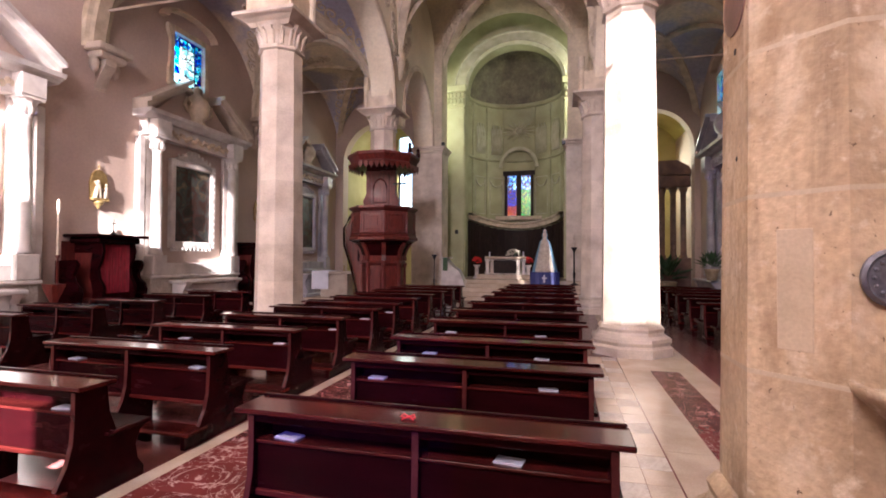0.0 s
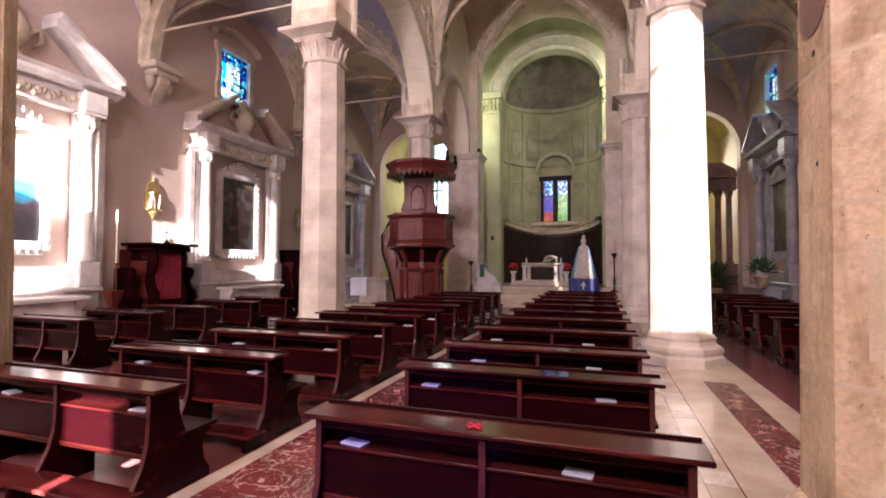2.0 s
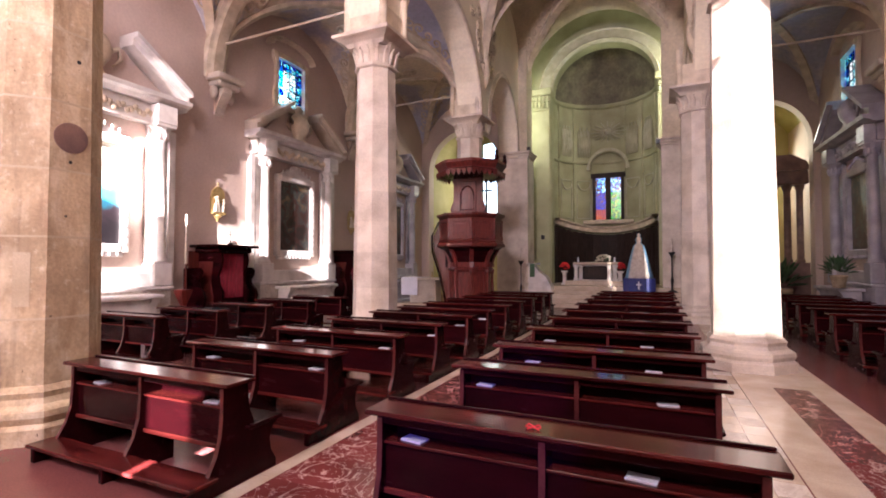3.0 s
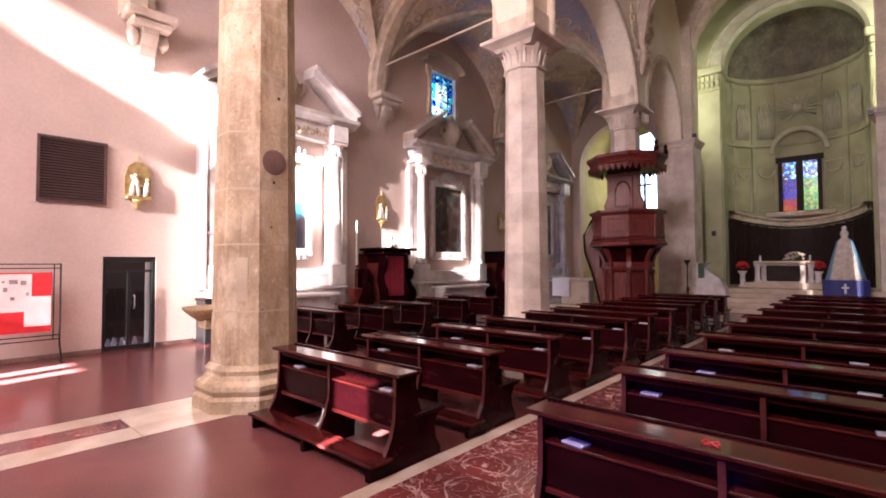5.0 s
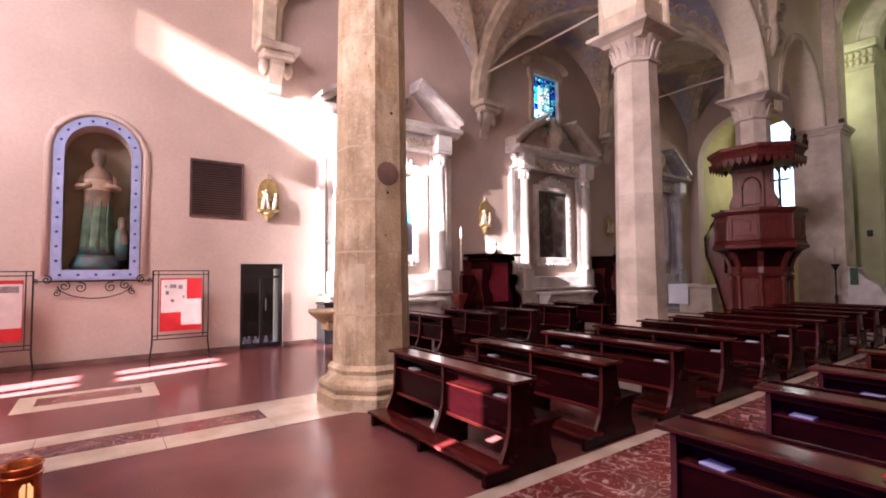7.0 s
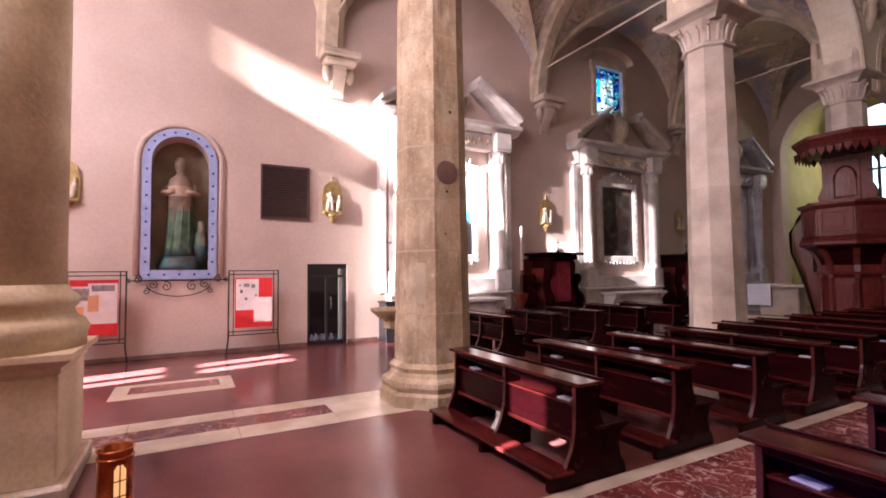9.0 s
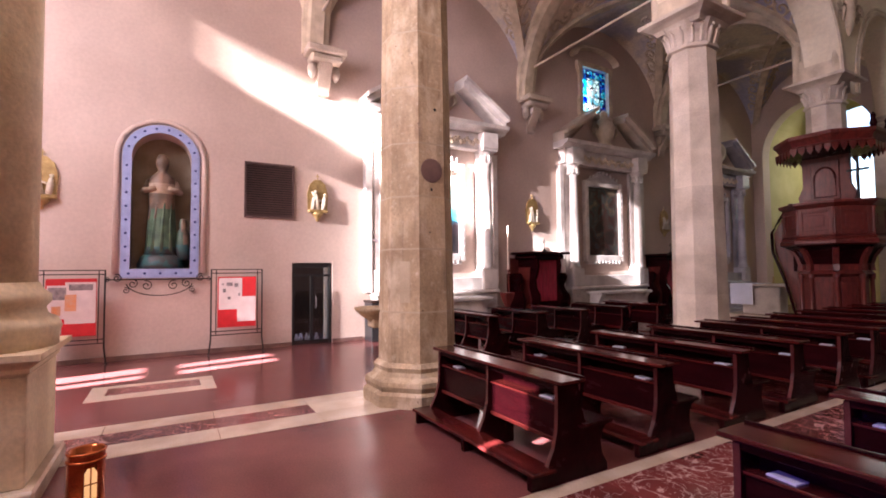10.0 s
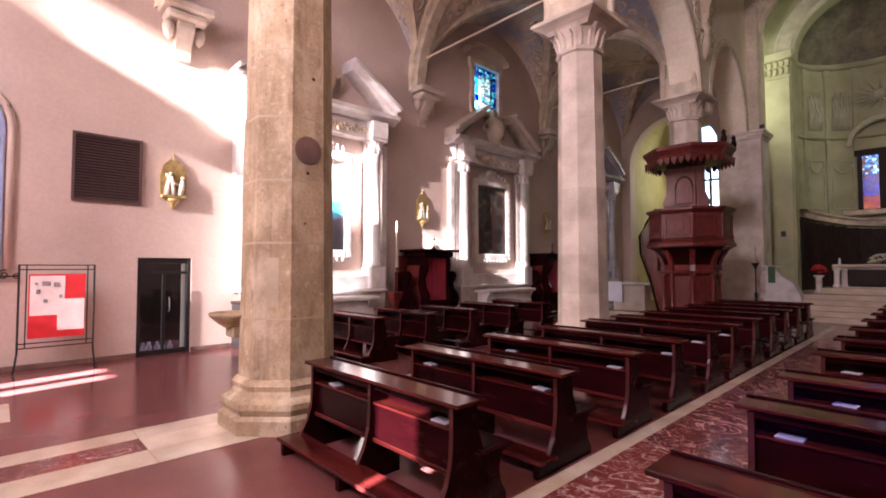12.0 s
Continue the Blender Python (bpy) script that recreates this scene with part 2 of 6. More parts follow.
def glass(name, stops, scale):
    """Leaded stained glass lit from outside: cells of coloured glass with dark lines between them."""
    m = bpy.data.materials.new(name)
    m.use_nodes = True
    n, l = m.node_tree.nodes, m.node_tree.links
    n.remove(n["Principled BSDF"])
    geo = n.new("ShaderNodeNewGeometry")
    vo = n.new("ShaderNodeTexVoronoi")
    vo.inputs["Scale"].default_value = scale
    l.new(geo.outputs["Position"], vo.inputs["Vector"])
    ed = n.new("ShaderNodeTexVoronoi")
    ed.feature = "DISTANCE_TO_EDGE"
    ed.inputs["Scale"].default_value = scale
    l.new(geo.outputs["Position"], ed.inputs["Vector"])
    sep = n.new("ShaderNodeSeparateColor")
    l.new(vo.outputs["Color"], sep.inputs["Color"])
    r = n.new("ShaderNodeValToRGB")
    r.color_ramp.interpolation = "CONSTANT"
    el = r.color_ramp.elements
    el[0].position, el[0].color = 0.0, (*stops[0], 1)
    el[1].position, el[1].color = 1 / len(stops), (*stops[1], 1)
    for k, c in enumerate(stops[2:], 2):
        x = el.new(k / len(stops))
        x.color = (*c, 1)
    l.new(sep.outputs["Red"], r.inputs["Fac"])
    lt = n.new("ShaderNodeMath")
    lt.operation = "GREATER_THAN"
    lt.inputs[1].default_value = 0.035
    l.new(ed.outputs["Distance"], lt.inputs[0])
    mx = n.new("ShaderNodeMix")
    mx.data_type = "RGBA"
    mx.inputs[6].default_value = (0.004, 0.004, 0.005, 1)
    l.new(lt.outputs["Value"], mx.inputs["Factor"])
    l.new(r.outputs["Color"], mx.inputs[7])
    tr = n.new("ShaderNodeBsdfTransparent")
    l.new(mx.outputs[2], tr.inputs["Color"])
    gl = n.new("ShaderNodeBsdfGlossy")
    gl.inputs["Roughness"].default_value = 0.2
    ms = n.new("ShaderNodeMixShader")
    ms.inputs["Fac"].default_value = 0.04
    l.new(tr.outputs["BSDF"], ms.inputs[1])
    l.new(gl.outputs["BSDF"], ms.inputs[2])
    l.new(ms.outputs["Shader"], n["Material Output"].inputs["Surface"])
    return m


BLUE_GLASS = glass("blue_stained_glass", [(0.02, 0.05, 0.55), (0.04, 0.3, 0.75), (0.1, 0.65, 0.8), (0.02, 0.03, 0.35), (0.45, 0.85, 0.9)], 8)
PALE_GLASS = glass("pale_stained_glass", [(0.7, 0.95, 0.95), (0.85, 0.95, 0.98), (0.4, 0.8, 0.9)], 6)
GREEN_GLASS = glass("green_stained_glass", [(0.015, 0.2, 0.04), (0.05, 0.34, 0.05), (0.3, 0.35, 0.06), (0.01, 0.1, 0.05)], 9)
ROYAL_GLASS = glass("royal_stained_glass", [(0.02, 0.03, 0.3), (0.03, 0.07, 0.42), (0.02, 0.02, 0.16), (0.2, 0.02, 0.04)], 9)
SKY_GLASS = glass("light_blue_stained_glass", [(0.2, 0.38, 0.55), (0.06, 0.14, 0.4), (0.4, 0.55, 0.62), (0.14, 0.06, 0.04)], 9)
RED_GLASS = glass("red_stained_glass", [(0.32, 0.015, 0.02), (0.36, 0.14, 0.03), (0.2, 0.015, 0.05)], 9)
RED_CLOTH = mat("red_felt", (0.55, 0.012, 0.016), 0.7, color2=(0.45, 0.01, 0.014), scale=8)
BLUE_TILE = mat("pale_blue_paint", (0.36, 0.42, 0.66), 0.5, color2=(0.28, 0.33, 0.56), scale=6)
NAVY = mat("navy_paint", (0.03, 0.04, 0.2), 0.5)
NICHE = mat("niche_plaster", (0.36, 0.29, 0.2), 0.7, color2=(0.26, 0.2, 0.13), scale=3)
STATUE = mat("painted_statue", (0.22, 0.14, 0.095), 0.5, color2=(0.11, 0.075, 0.05), scale=3, mix=(0.45, 0.55), bump=0.2)
GREEN_ROBE = mat("green_painted_robe", (0.10, 0.17, 0.10), 0.5, color2=(0.05, 0.09, 0.06), scale=5, bump=0.2)
DARK_BASE = mat("dark_painted_base", (0.05, 0.05, 0.05), 0.5, color2=(0.03, 0.1, 0.1), scale=4, mix=(0.45, 0.55), bump=0.3)
CREAM_ROBE = mat("cream_painted_sleeves", (0.5, 0.38, 0.28), 0.5, color2=(0.3, 0.2, 0.13), scale=6, bump=0.2)
MANTLE = mat("blue_mantle", (0.20, 0.38, 0.52), 0.6, color2=(0.13, 0.27, 0.42), scale=3)
LACE = mat("cream_lace", (0.66, 0.58, 0.5), 0.7, color2=(0.48, 0.4, 0.32), scale=9, bump=0.2)
LINEN = mat("white_linen", (0.7, 0.7, 0.78), 0.8, color2=(0.6, 0.6, 0.68), scale=3, bump=0.1)
COPPER = mat("copper", (0.62, 0.2, 0.07), 0.22, metal=1.0, color2=(0.35, 0.09, 0.03), scale=8, bump=0.1)
VELVET = mat("red_velvet", (0.4, 0.016, 0.045), 0.6, color2=(0.16, 0.006, 0.018), scale=14, stretch=(3, 3, 0.3))
LEAF = mat("leaves", (0.06, 0.13, 0.05), 0.5, color2=(0.03, 0.07, 0.03), scale=6)
GLAZE = bpy.data.materials.new("window_glass")
GLAZE.use_nodes = True
GLAZE.node_tree.nodes["Principled BSDF"].inputs["Transmission Weight"].default_value = 1.0
GLAZE.node_tree.nodes["Principled BSDF"].inputs["Roughness"].default_value = 0.02
LOUVRE = mat("louvre_paint", (0.10, 0.055, 0.05), 0.5, color2=(0.07, 0.04, 0.036), scale=5)
FROST = bpy.data.materials.new("frosted_blue_glass")
FROST.use_nodes = True
fn = FROST.node_tree.nodes
fn.remove(fn["Principled BSDF"])
ft = fn.new("ShaderNodeBsdfTranslucent")
ft.inputs["Color"].default_value = (0.13, 0.145, 0.25, 1)
FROST.node_tree.links.new(ft.outputs["BSDF"], fn["Material Output"].inputs["Surface"])
def tint(name, r_, g_, b_):
    """A thin coloured pane; light is dimmed at both of its faces."""
    m = bpy.data.materials.new(name)
    m.use_nodes = True
    n = m.node_tree.nodes
    n.remove(n["Principled BSDF"])
    t = n.new("ShaderNodeBsdfTransparent")
    t.inputs["Color"].default_value = (r_, g_, b_, 1)
    m.node_tree.links.new(t.outputs["BSDF"], n["Material Output"].inputs["Surface"])
    return m


# filters for unseen entrance openings, each set to dim the sun on its target
TINT = tint("sun_filter_dark", 0.19, 0.18, 0.175)
TINT_PALE = tint("sun_filter_column", 0.21, 0.205, 0.2)
TINT_LIGHT = tint("sun_filter_wall", 0.30, 0.295, 0.29)
TINT_HALF = tint("sun_filter_half", 0.42, 0.41, 0.4)
TINT_BRIGHT = tint("sun_filter_bright", 0.5, 0.49, 0.48)
TINT_CLEAR = tint("sun_filter_clear", 0.8, 0.79, 0.78)
TINT_MID = tint("sun_filter_mid", 0.3, 0.295, 0.29)
TINT_MARGIN = tint("sun_filter_margin", 0.67, 0.66, 0.65)
TINT_BLUE = tint("blue_sun_filter", 0.03, 0.026, 0.086)
TINT_STEPS = [tint("sun_filter_graded", k_, k_ * 0.98, k_ * 0.96) for k_ in (0.06, 0.1, 0.15, 0.21)]
TABLET = mat("smooth_tan_stone", (0.5, 0.4, 0.28), 0.65, color2=(0.42, 0.33, 0.22), scale=3.0, fine=0.08)


PEDESTAL = mat("warm_pale_stone", (0.8, 0.67, 0.47), 0.6, color2=(0.62, 0.49, 0.32), scale=2.2, bump=0.25, bump_scale=22, fine=0.1, fine_scale=25)


def canvas(name, stops, scale, by_height):
    """Aged oil paint: blurred patches of colour, by height for a sky and the sunlight painted over it."""
    m = mat(name, stops[0], 0.35)
    n, l = m.node_tree.nodes, m.node_tree.links
    geo, t, r = n.new("ShaderNodeNewGeometry"), n.new("ShaderNodeTexNoise"), n.new("ShaderNodeValToRGB")
    t.inputs["Scale"].default_value, t.inputs["Detail"].default_value, t.inputs["Distortion"].default_value = scale, 4, 0.8
    l.new(geo.outputs["Position"], t.inputs["Vector"])
    sep, ma = n.new("ShaderNodeSeparateXYZ"), n.new("ShaderNodeMath")
    l.new(geo.outputs["Position"], sep.inputs["Vector"])
    mr = n.new("ShaderNodeMapRange")
    mr.inputs["From Min"].default_value, mr.inputs["From Max"].default_value = 2.3, 4.8
    l.new(sep.outputs["Z"], mr.inputs["Value"])
    ma.operation = "MULTIPLY_ADD"
    l.new(mr.outputs["Result"], ma.inputs[0])
    ma.inputs[1].default_value = by_height
    mb = n.new("ShaderNodeMath")
    mb.operation = "MULTIPLY_ADD"
    l.new(t.outputs["Fac"], mb.inputs[0])
    mb.inputs[1].default_value, mb.inputs[2].default_value = 1.9 - by_height, -0.45 + 0.0
    l.new(mb.outputs["Value"], ma.inputs[2])
    e = r.color_ramp.elements
    e[0].position, e[0].color = 0.1, (*stops[0], 1)
    e[1].position, e[1].color = 0.9, (*stops[-1], 1)
    for k, c in enumerate(stops[1:-1], 1):
        e.new(0.1 + 0.8 * k / (len(stops) - 1)).color = (*c, 1)
    l.new(ma.outputs["Value"], r.inputs["Fac"])
    l.new(r.outputs["Color"], n["Principled BSDF"].inputs["Base Color"])
    return m


OIL_DARK = canvas("dark_oil_painting", [(0.015, 0.012, 0.012), (0.03, 0.022, 0.02), (0.07, 0.025, 0.02), (0.05, 0.07, 0.07), (0.16, 0.11, 0.07), (0.25, 0.2, 0.14)], 2.6, 0.2)
# the near-white upper colours hold the sun that falls on the canvas top
OIL_SUNLIT = canvas("sunlit_oil_painting", [(0.03, 0.025, 0.03), (0.06, 0.04, 0.05), (0.03, 0.2, 0.3), (0.05, 0.35, 0.45), (0.5, 0.48, 0.4), (0.65, 0.6, 0.5)], 1.8, 1.1)


# ---- mesh helpers ----
def link(name, bm, material, parent=None, label="", smooth=False):
    me = bpy.data.meshes.new(name)
    bmesh.ops.recalc_face_normals(bm, faces=bm.faces[:])
    bm.to_mesh(me)
    bm.free()
    me.materials.append(material)
    if smooth:
        for p in me.polygons:
            p.use_smooth = True
    ob = new(name, me)
    if parent:
        ob.parent = parent
    if label:
        ob["label"] = label
    return ob


def part(name, bm, material, parent, label="", smooth=False):
    return link(name, bm, material, parent, label, smooth)


def thing(name, x=0, y=0, z=0, rz=0, label="", category="", group="", kind=""):
    ob = new(name)
    ob.matrix_basis = pose(x, y, z, 0, 0, rz)
    return tagged(ob, label, category, group, kind)


def setting(name, bm, material, label="", category="", smooth=False):
    return tagged(link(name, bm, material, None, "", smooth), label, category, "", "structure")


def box(bm, x0, x1, y0, y1, z0, z1, bevel=0.0):
    r = bmesh.ops.create_cube(bm, size=1.0)
    for v in r["verts"]:
        v.co = ((x0 + x1) / 2 + v.co.x * (x1 - x0), (y0 + y1) / 2 + v.co.y * (y1 - y0), (z0 + z1) / 2 + v.co.z * (z1 - z0))
    if bevel:
        es = list({e for v in r["verts"] for e in v.link_edges})
        bmesh.ops.bevel(bm, geom=es, offset=bevel, segments=1, affect="EDGES")
    return bm


def B(x0, x1, y0, y1, z0, z1, bevel=0.0):
    return box(bmesh.new(), x0, x1, y0, y1, z0, z1, bevel)


def lathe(bm, profile, n=24, cx=0.0, cy=0.0, phase=0.0, a0=0.0, a1=None):
    """Turns (radius, height) pairs about a vertical axis; n sides, or an arc from a0 to a1 degrees."""
    full = a1 is None
    steps = n if full else n + 1
    rings = []
    for r, z in profile:
        ring = []
        for i in range(steps):
            a = radians(phase) + 2 * math.pi * i / n if full else radians(a0 + (a1 - a0) * i / n)
            ring.append(bm.verts.new((cx + r * math.cos(a), cy + r * math.sin(a), z)))
        rings.append(ring)
    for p, q in zip(rings, rings[1:]):
        for i in range(steps if full else n):
            j = (i + 1) % steps
            bm.faces.new((p[i], p[j], q[j], q[i]))
    if full:
        if profile[0][0] > 1e-4:
            bm.faces.new(rings[0][::-1])
        if profile[-1][0] > 1e-4:
            bm.faces.new(rings[-1])
    return bm


def extrude_profile(bm, pts, axis, a, b):
    """A closed outline pushed from a to b along an axis. axis x: points are (y, z); y: (x, z); z: (x, y)."""
    def at(p, c):
        return {"x": (c, p[0], p[1]), "y": (p[0], c, p[1]), "z": (p[0], p[1], c)}[axis]
    lo = [bm.verts.new(at(p, a)) for p in pts]
    hi = [bm.verts.new(at(p, b)) for p in pts]
    n = len(pts)
    bm.faces.new(lo[::-1])
    bm.faces.new(hi)
    for i in range(n):
        bm.faces.new((lo[i], lo[(i + 1) % n], hi[(i + 1) % n], hi[i]))
    return bm


def tube(bm, pts, r, n=6, close=False):
    pts = [Vector(p) for p in pts]
    rings = []
    for i, p in enumerate(pts):
        d = (pts[min(i + 1, len(pts) - 1)] - pts[max(i - 1, 0)]).normalized()
        s = d.cross(Vector((0, 0, 1))) if abs(d.z) < 0.9 else d.cross(Vector((1, 0, 0)))
        s.normalize()
        u = s.cross(d)
        rr = r[i] if isinstance(r, (list, tuple)) else r
        rings.append([bm.verts.new(p + (s * math.cos(2 * math.pi * k / n) + u * math.sin(2 * math.pi * k / n)) * rr) for k in range(n)])
    for a, b in zip(rings, rings[1:]):
        for k in range(n):
            bm.faces.new((a[k], a[(k + 1) % n], b[(k + 1) % n], b[k]))
    bm.faces.new(rings[0][::-1])
    bm.faces.new(rings[-1])
    return bm


def sweep(bm, path, section, up=(0, 0, 1), side=None):
    """A closed section (across, out) carried along a path; side is the constant crosswise direction."""
    side = Vector(side).normalized()
    path = [Vector(p) for p in path]
    rings = []
    for i, p in enumerate(path):
        d = (path[min(i + 1, len(path) - 1)] - path[max(i - 1, 0)]).normalized()
        out = side.cross(d).normalized()
        rings.append([bm.verts.new(p + side * a + out * b) for a, b in section])
    n = len(section)
    for a, b in zip(rings, rings[1:]):
        for k in range(n):
            bm.faces.new((a[k], a[(k + 1) % n], b[(k + 1) % n], b[k]))
    bm.faces.new(rings[0][::-1])
    bm.faces.new(rings[-1])
    return bm


def wall_holes(bm, axis, c0, c1, u0, u1, z0, z1, holes):
    """A wall between c0 and c1 on its thin axis, with rectangular openings (u0, u1, z0, z1) right through."""
    us = sorted({u0, u1, *[h[0] for h in holes], *[h[1] for h in holes]})
    zs = sorted({z0, z1, *[h[2] for h in holes], *[h[3] for h in holes]})

    def solid(i, j):
        if not (0 <= i < len(us) - 1 and 0 <= j < len(zs) - 1):
            return False
        u, z = (us[i] + us[i + 1]) / 2, (zs[j] + zs[j + 1]) / 2
        return not any(h[0] < u < h[1] and h[2] < z < h[3] for h in holes)

    def V3(c, u, z):
        return (c, u, z) if axis == "x" else (u, c, z)

    def quad(*ps):
        bm.faces.new([bm.verts.new(p) for p in ps])
    for i in range(len(us) - 1):
        for j in range(len(zs) - 1):
            if not solid(i, j):
                continue
            a, b, c, d = us[i], us[i + 1], zs[j], zs[j + 1]
            for k in (c0, c1):
                quad(V3(k, a, c), V3(k, b, c), V3(k, b, d), V3(k, a, d))
            if not solid(i - 1, j):
                quad(V3(c0, a, c), V3(c1, a, c), V3(c1, a, d), V3(c0, a, d))
            if not solid(i + 1, j):
                quad(V3(c0, b, c), V3(c1, b, c), V3(c1, b, d), V3(c0, b, d))
            if not solid(i, j - 1):
                quad(V3(c0, a, c), V3(c1, a, c), V3(c1, b, c), V3(c0, b, c))
            if not solid(i, j + 1):
                quad(V3(c0, a, d), V3(c1, a, d), V3(c1, b, d), V3(c0, b, d))
    bmesh.ops.remove_doubles(bm, verts=bm.verts[:], dist=1e-4)
    return bm


def arch_curve(c, half, spring, rise, n=24):
    return [(c + half * math.cos(math.pi * i / n), spring + rise * math.sin(math.pi * i / n)) for i in range(n + 1)]


def arch_wall(bm, axis, c0, c1, u0, u1, z0, ztop, centre, half, spring, rise, n=24):
    """A wall piece from u0 to u1 and z0 to ztop with one arched opening; z0 may be the springing."""
    curve = arch_curve(centre, half, spring, rise, n)[::-1]
    pts = [(u0, z0), (centre - half, z0)] + [p for p in curve if not (abs(p[1] - z0) < 1e-6)] + [(centre + half, z0), (u1, z0)]
    if spring > z0 + 1e-6:
        pts = [(u0, z0), (centre - half, z0)] + curve + [(centre + half, z0), (u1, z0)]

    def V3(c, u, z):
        return (c, u, z) if axis == "x" else (u, c, z)
    for k in (c0, c1):
        lo = [bm.verts.new(V3(k, *p)) for p in pts]
        hi = [bm.verts.new(V3(k, p[0], ztop)) for p in pts]
        for i in range(len(pts) - 1):
            if abs(pts[i][0] - pts[i + 1][0]) > 1e-6:
                bm.faces.new((lo[i], lo[i + 1], hi[i + 1], hi[i]))
    a = [bm.verts.new(V3(c0, *p)) for p in pts]
    b = [bm.verts.new(V3(c1, *p)) for p in pts]
    for i in range(len(pts) - 1):
        bm.faces.new((a[i], a[i + 1], b[i + 1], b[i]))
    bmesh.ops.remove_doubles(bm, verts=bm.verts[:], dist=1e-4)
    return bm


def groin(bm, x0, x1, y0, y1, spring, rise, n=24):
    """A groined vault over a rectangular bay."""
    cx, cy, a, b = (x0 + x1) / 2, (y0 + y1) / 2, (x1 - x0) / 2, (y1 - y0) / 2
    ts = [-math.cos(math.pi * i / n) for i in range(n + 1)]
    g = [[bm.verts.new((cx + a * u, cy + b * v, spring + rise * math.sqrt(max(0, 1 - min(abs(u), abs(v)) ** 2)))) for v in ts] for u in ts]
    for i in range(n):
        for j in range(n):
            p, q, r, s = g[i][j], g[i + 1][j], g[i + 1][j + 1], g[i][j + 1]
            if (i < n / 2) == (j < n / 2):
                bm.faces.new((p, q, r)), bm.faces.new((p, r, s))
            else:
                bm.faces.new((p, q, s)), bm.faces.new((q, r, s))
    return bm


def groin_ribs(bm, x0, x1, y0, y1, spring, rise, w=0.13, h=0.07, n=28):
    cx, cy, a, b = (x0 + x1) / 2, (y0 + y1) / 2, (x1 - x0) / 2, (y1 - y0) / 2
    for s in (1, -1):
        path = []
        for i in range(n + 1):
            u = -math.cos(math.pi * i / n)
            path.append((cx + a * u, cy + s * b * u, spring + rise * math.sqrt(max(0, 1 - u * u)) - 0.02))
        sweep(bm, path, [(-w, 0.08), (-w, -h * 0.4), (-w * 0.5, -h), (w * 0.5, -h), (w, -h * 0.4), (w, 0.08)], side=Vector((-s * b, a, 0)))
    return bm


# ---- plan ----
AX, APO = 4.0, 0.52                      # column axis from the middle of the nave, half width of a column
COLS = (2.9, 9.9, 16.9)
PIER_Y = 22.1
LW, RW, BACK, EAST = -9.8, 8.6, -6.0, 24.2
SPRING = 7.45
ALTARS_L = (6.4, 13.4)

# floor
setting("floor", B(-12, 11, -8, 30, -0.3, 0.0), FLOOR, "polished dark red floor of the church", "floor")

# outer walls
WIN_L = [(12.515, 13.825, 7.575, 9.14), (5.5, 6.85, 7.55, 9.15)]
setting("wall_north", wall_holes(bmesh.new(), "x", LW - 0.8, LW, BACK - 0.8, 29, -0.1, 15.5,
        [(-1.03, 0.14, 1.92, 4.98), (2.36, 3.38, -0.05, 2.05), WIN_L[0]]), PLASTER, "pinkish plastered side wall", "wall")
setting("wall_south", wall_holes(bmesh.new(), "x", RW, RW + 0.8, BACK - 0.8, 29, -0.1, 15.5,
        [(19.645, 20.955, 7.575, 9.14)]), PLASTER, "pinkish plastered side wall", "wall")
# out of view; openings are placed back along the sun from each lit patch
setting("wall_west", wall_holes(bmesh.new(), "y", BACK - 0.3, BACK, LW, RW, -0.1, 15.5,
        [(-7.42, -6.82, 0.9, 1.72), (-6.64, -6.28, 0.9, 1.72), (-7.3, -6.85, 1.81, 2.43), (-6.62, -6.2, 1.81, 2.43),
         (-9.15, -4.7, 7.4, 11.6), (-8.1, -6.35, 2.95, 7.4), (0.12, 0.72, 2.98, 3.48), (0.33, 0.46, 2.64, 2.95), (2.5, 5.0, 2.85, 4.5), (-1.7, 1.7, 9.4, 12.0), (6.75, 7.95, 5.35, 11.8)]),
        PLASTER, "unseen plastered entrance wall with openings cut for the sun patches", "wall")
# panes added out of view; their tints dim the sun patch by patch
tinted = tagged(new("window_5"), "unseen small panes added to dim and grade the sun", "window", "", "structure")
for i in range(4):
    for j in range(8):
        part("pane", B(-6.35 + 0.4125 * i + 0.001, -6.35 + 0.4125 * (i + 1) - 0.001, BACK - 0.15, BACK - 0.14, 7.4 + 0.525 * j + 0.001, 7.4 + 0.525 * (j + 1) - 0.001),
             TINT_BRIGHT if j == 0 and i == 0 else TINT_MID if j < 2 else TINT, tinted)
for i in range(4):
    for j in range(9):
        part("pane", B(6.75 + 0.4125 * i + 0.001, 6.75 + 0.4125 * (i + 1) - 0.001, BACK - 0.15, BACK - 0.14, 5.35 + 0.72 * j + 0.001, 5.35 + 0.72 * (j + 1) - 0.001), TINT_PALE, tinted)
xs_ = (-8.1, -7.98, -7.86, -7.74, -7.62, -7.2, -6.78, -6.35)
for i, glass_ in enumerate((*TINT_STEPS, TINT_LIGHT, TINT_LIGHT, TINT_LIGHT)):
    for j in range(8):
        part("pane", B(xs_[i] + 0.0004, xs_[i + 1] - 0.0004, BACK - 0.25, BACK - 0.24, 2.95 + 0.556 * j + 0.0004, 2.95 + 0.556 * (j + 1) - 0.0004), glass_, tinted)
part("pane", B(-9.13, -6.36, BACK - 0.06, BACK - 0.05, 7.42, 10.35), TINT_CLEAR, tinted)
part("pane", B(0.13, 0.71, BACK - 0.15, BACK - 0.14, 2.99, 3.47), TINT_HALF, tinted)
# frosted panes added out of view: they stop direct sun on the nave columns
rose = tagged(new("window_3"), "unseen frosted blue panes added to diffuse light into the nave", "window", "", "structure")
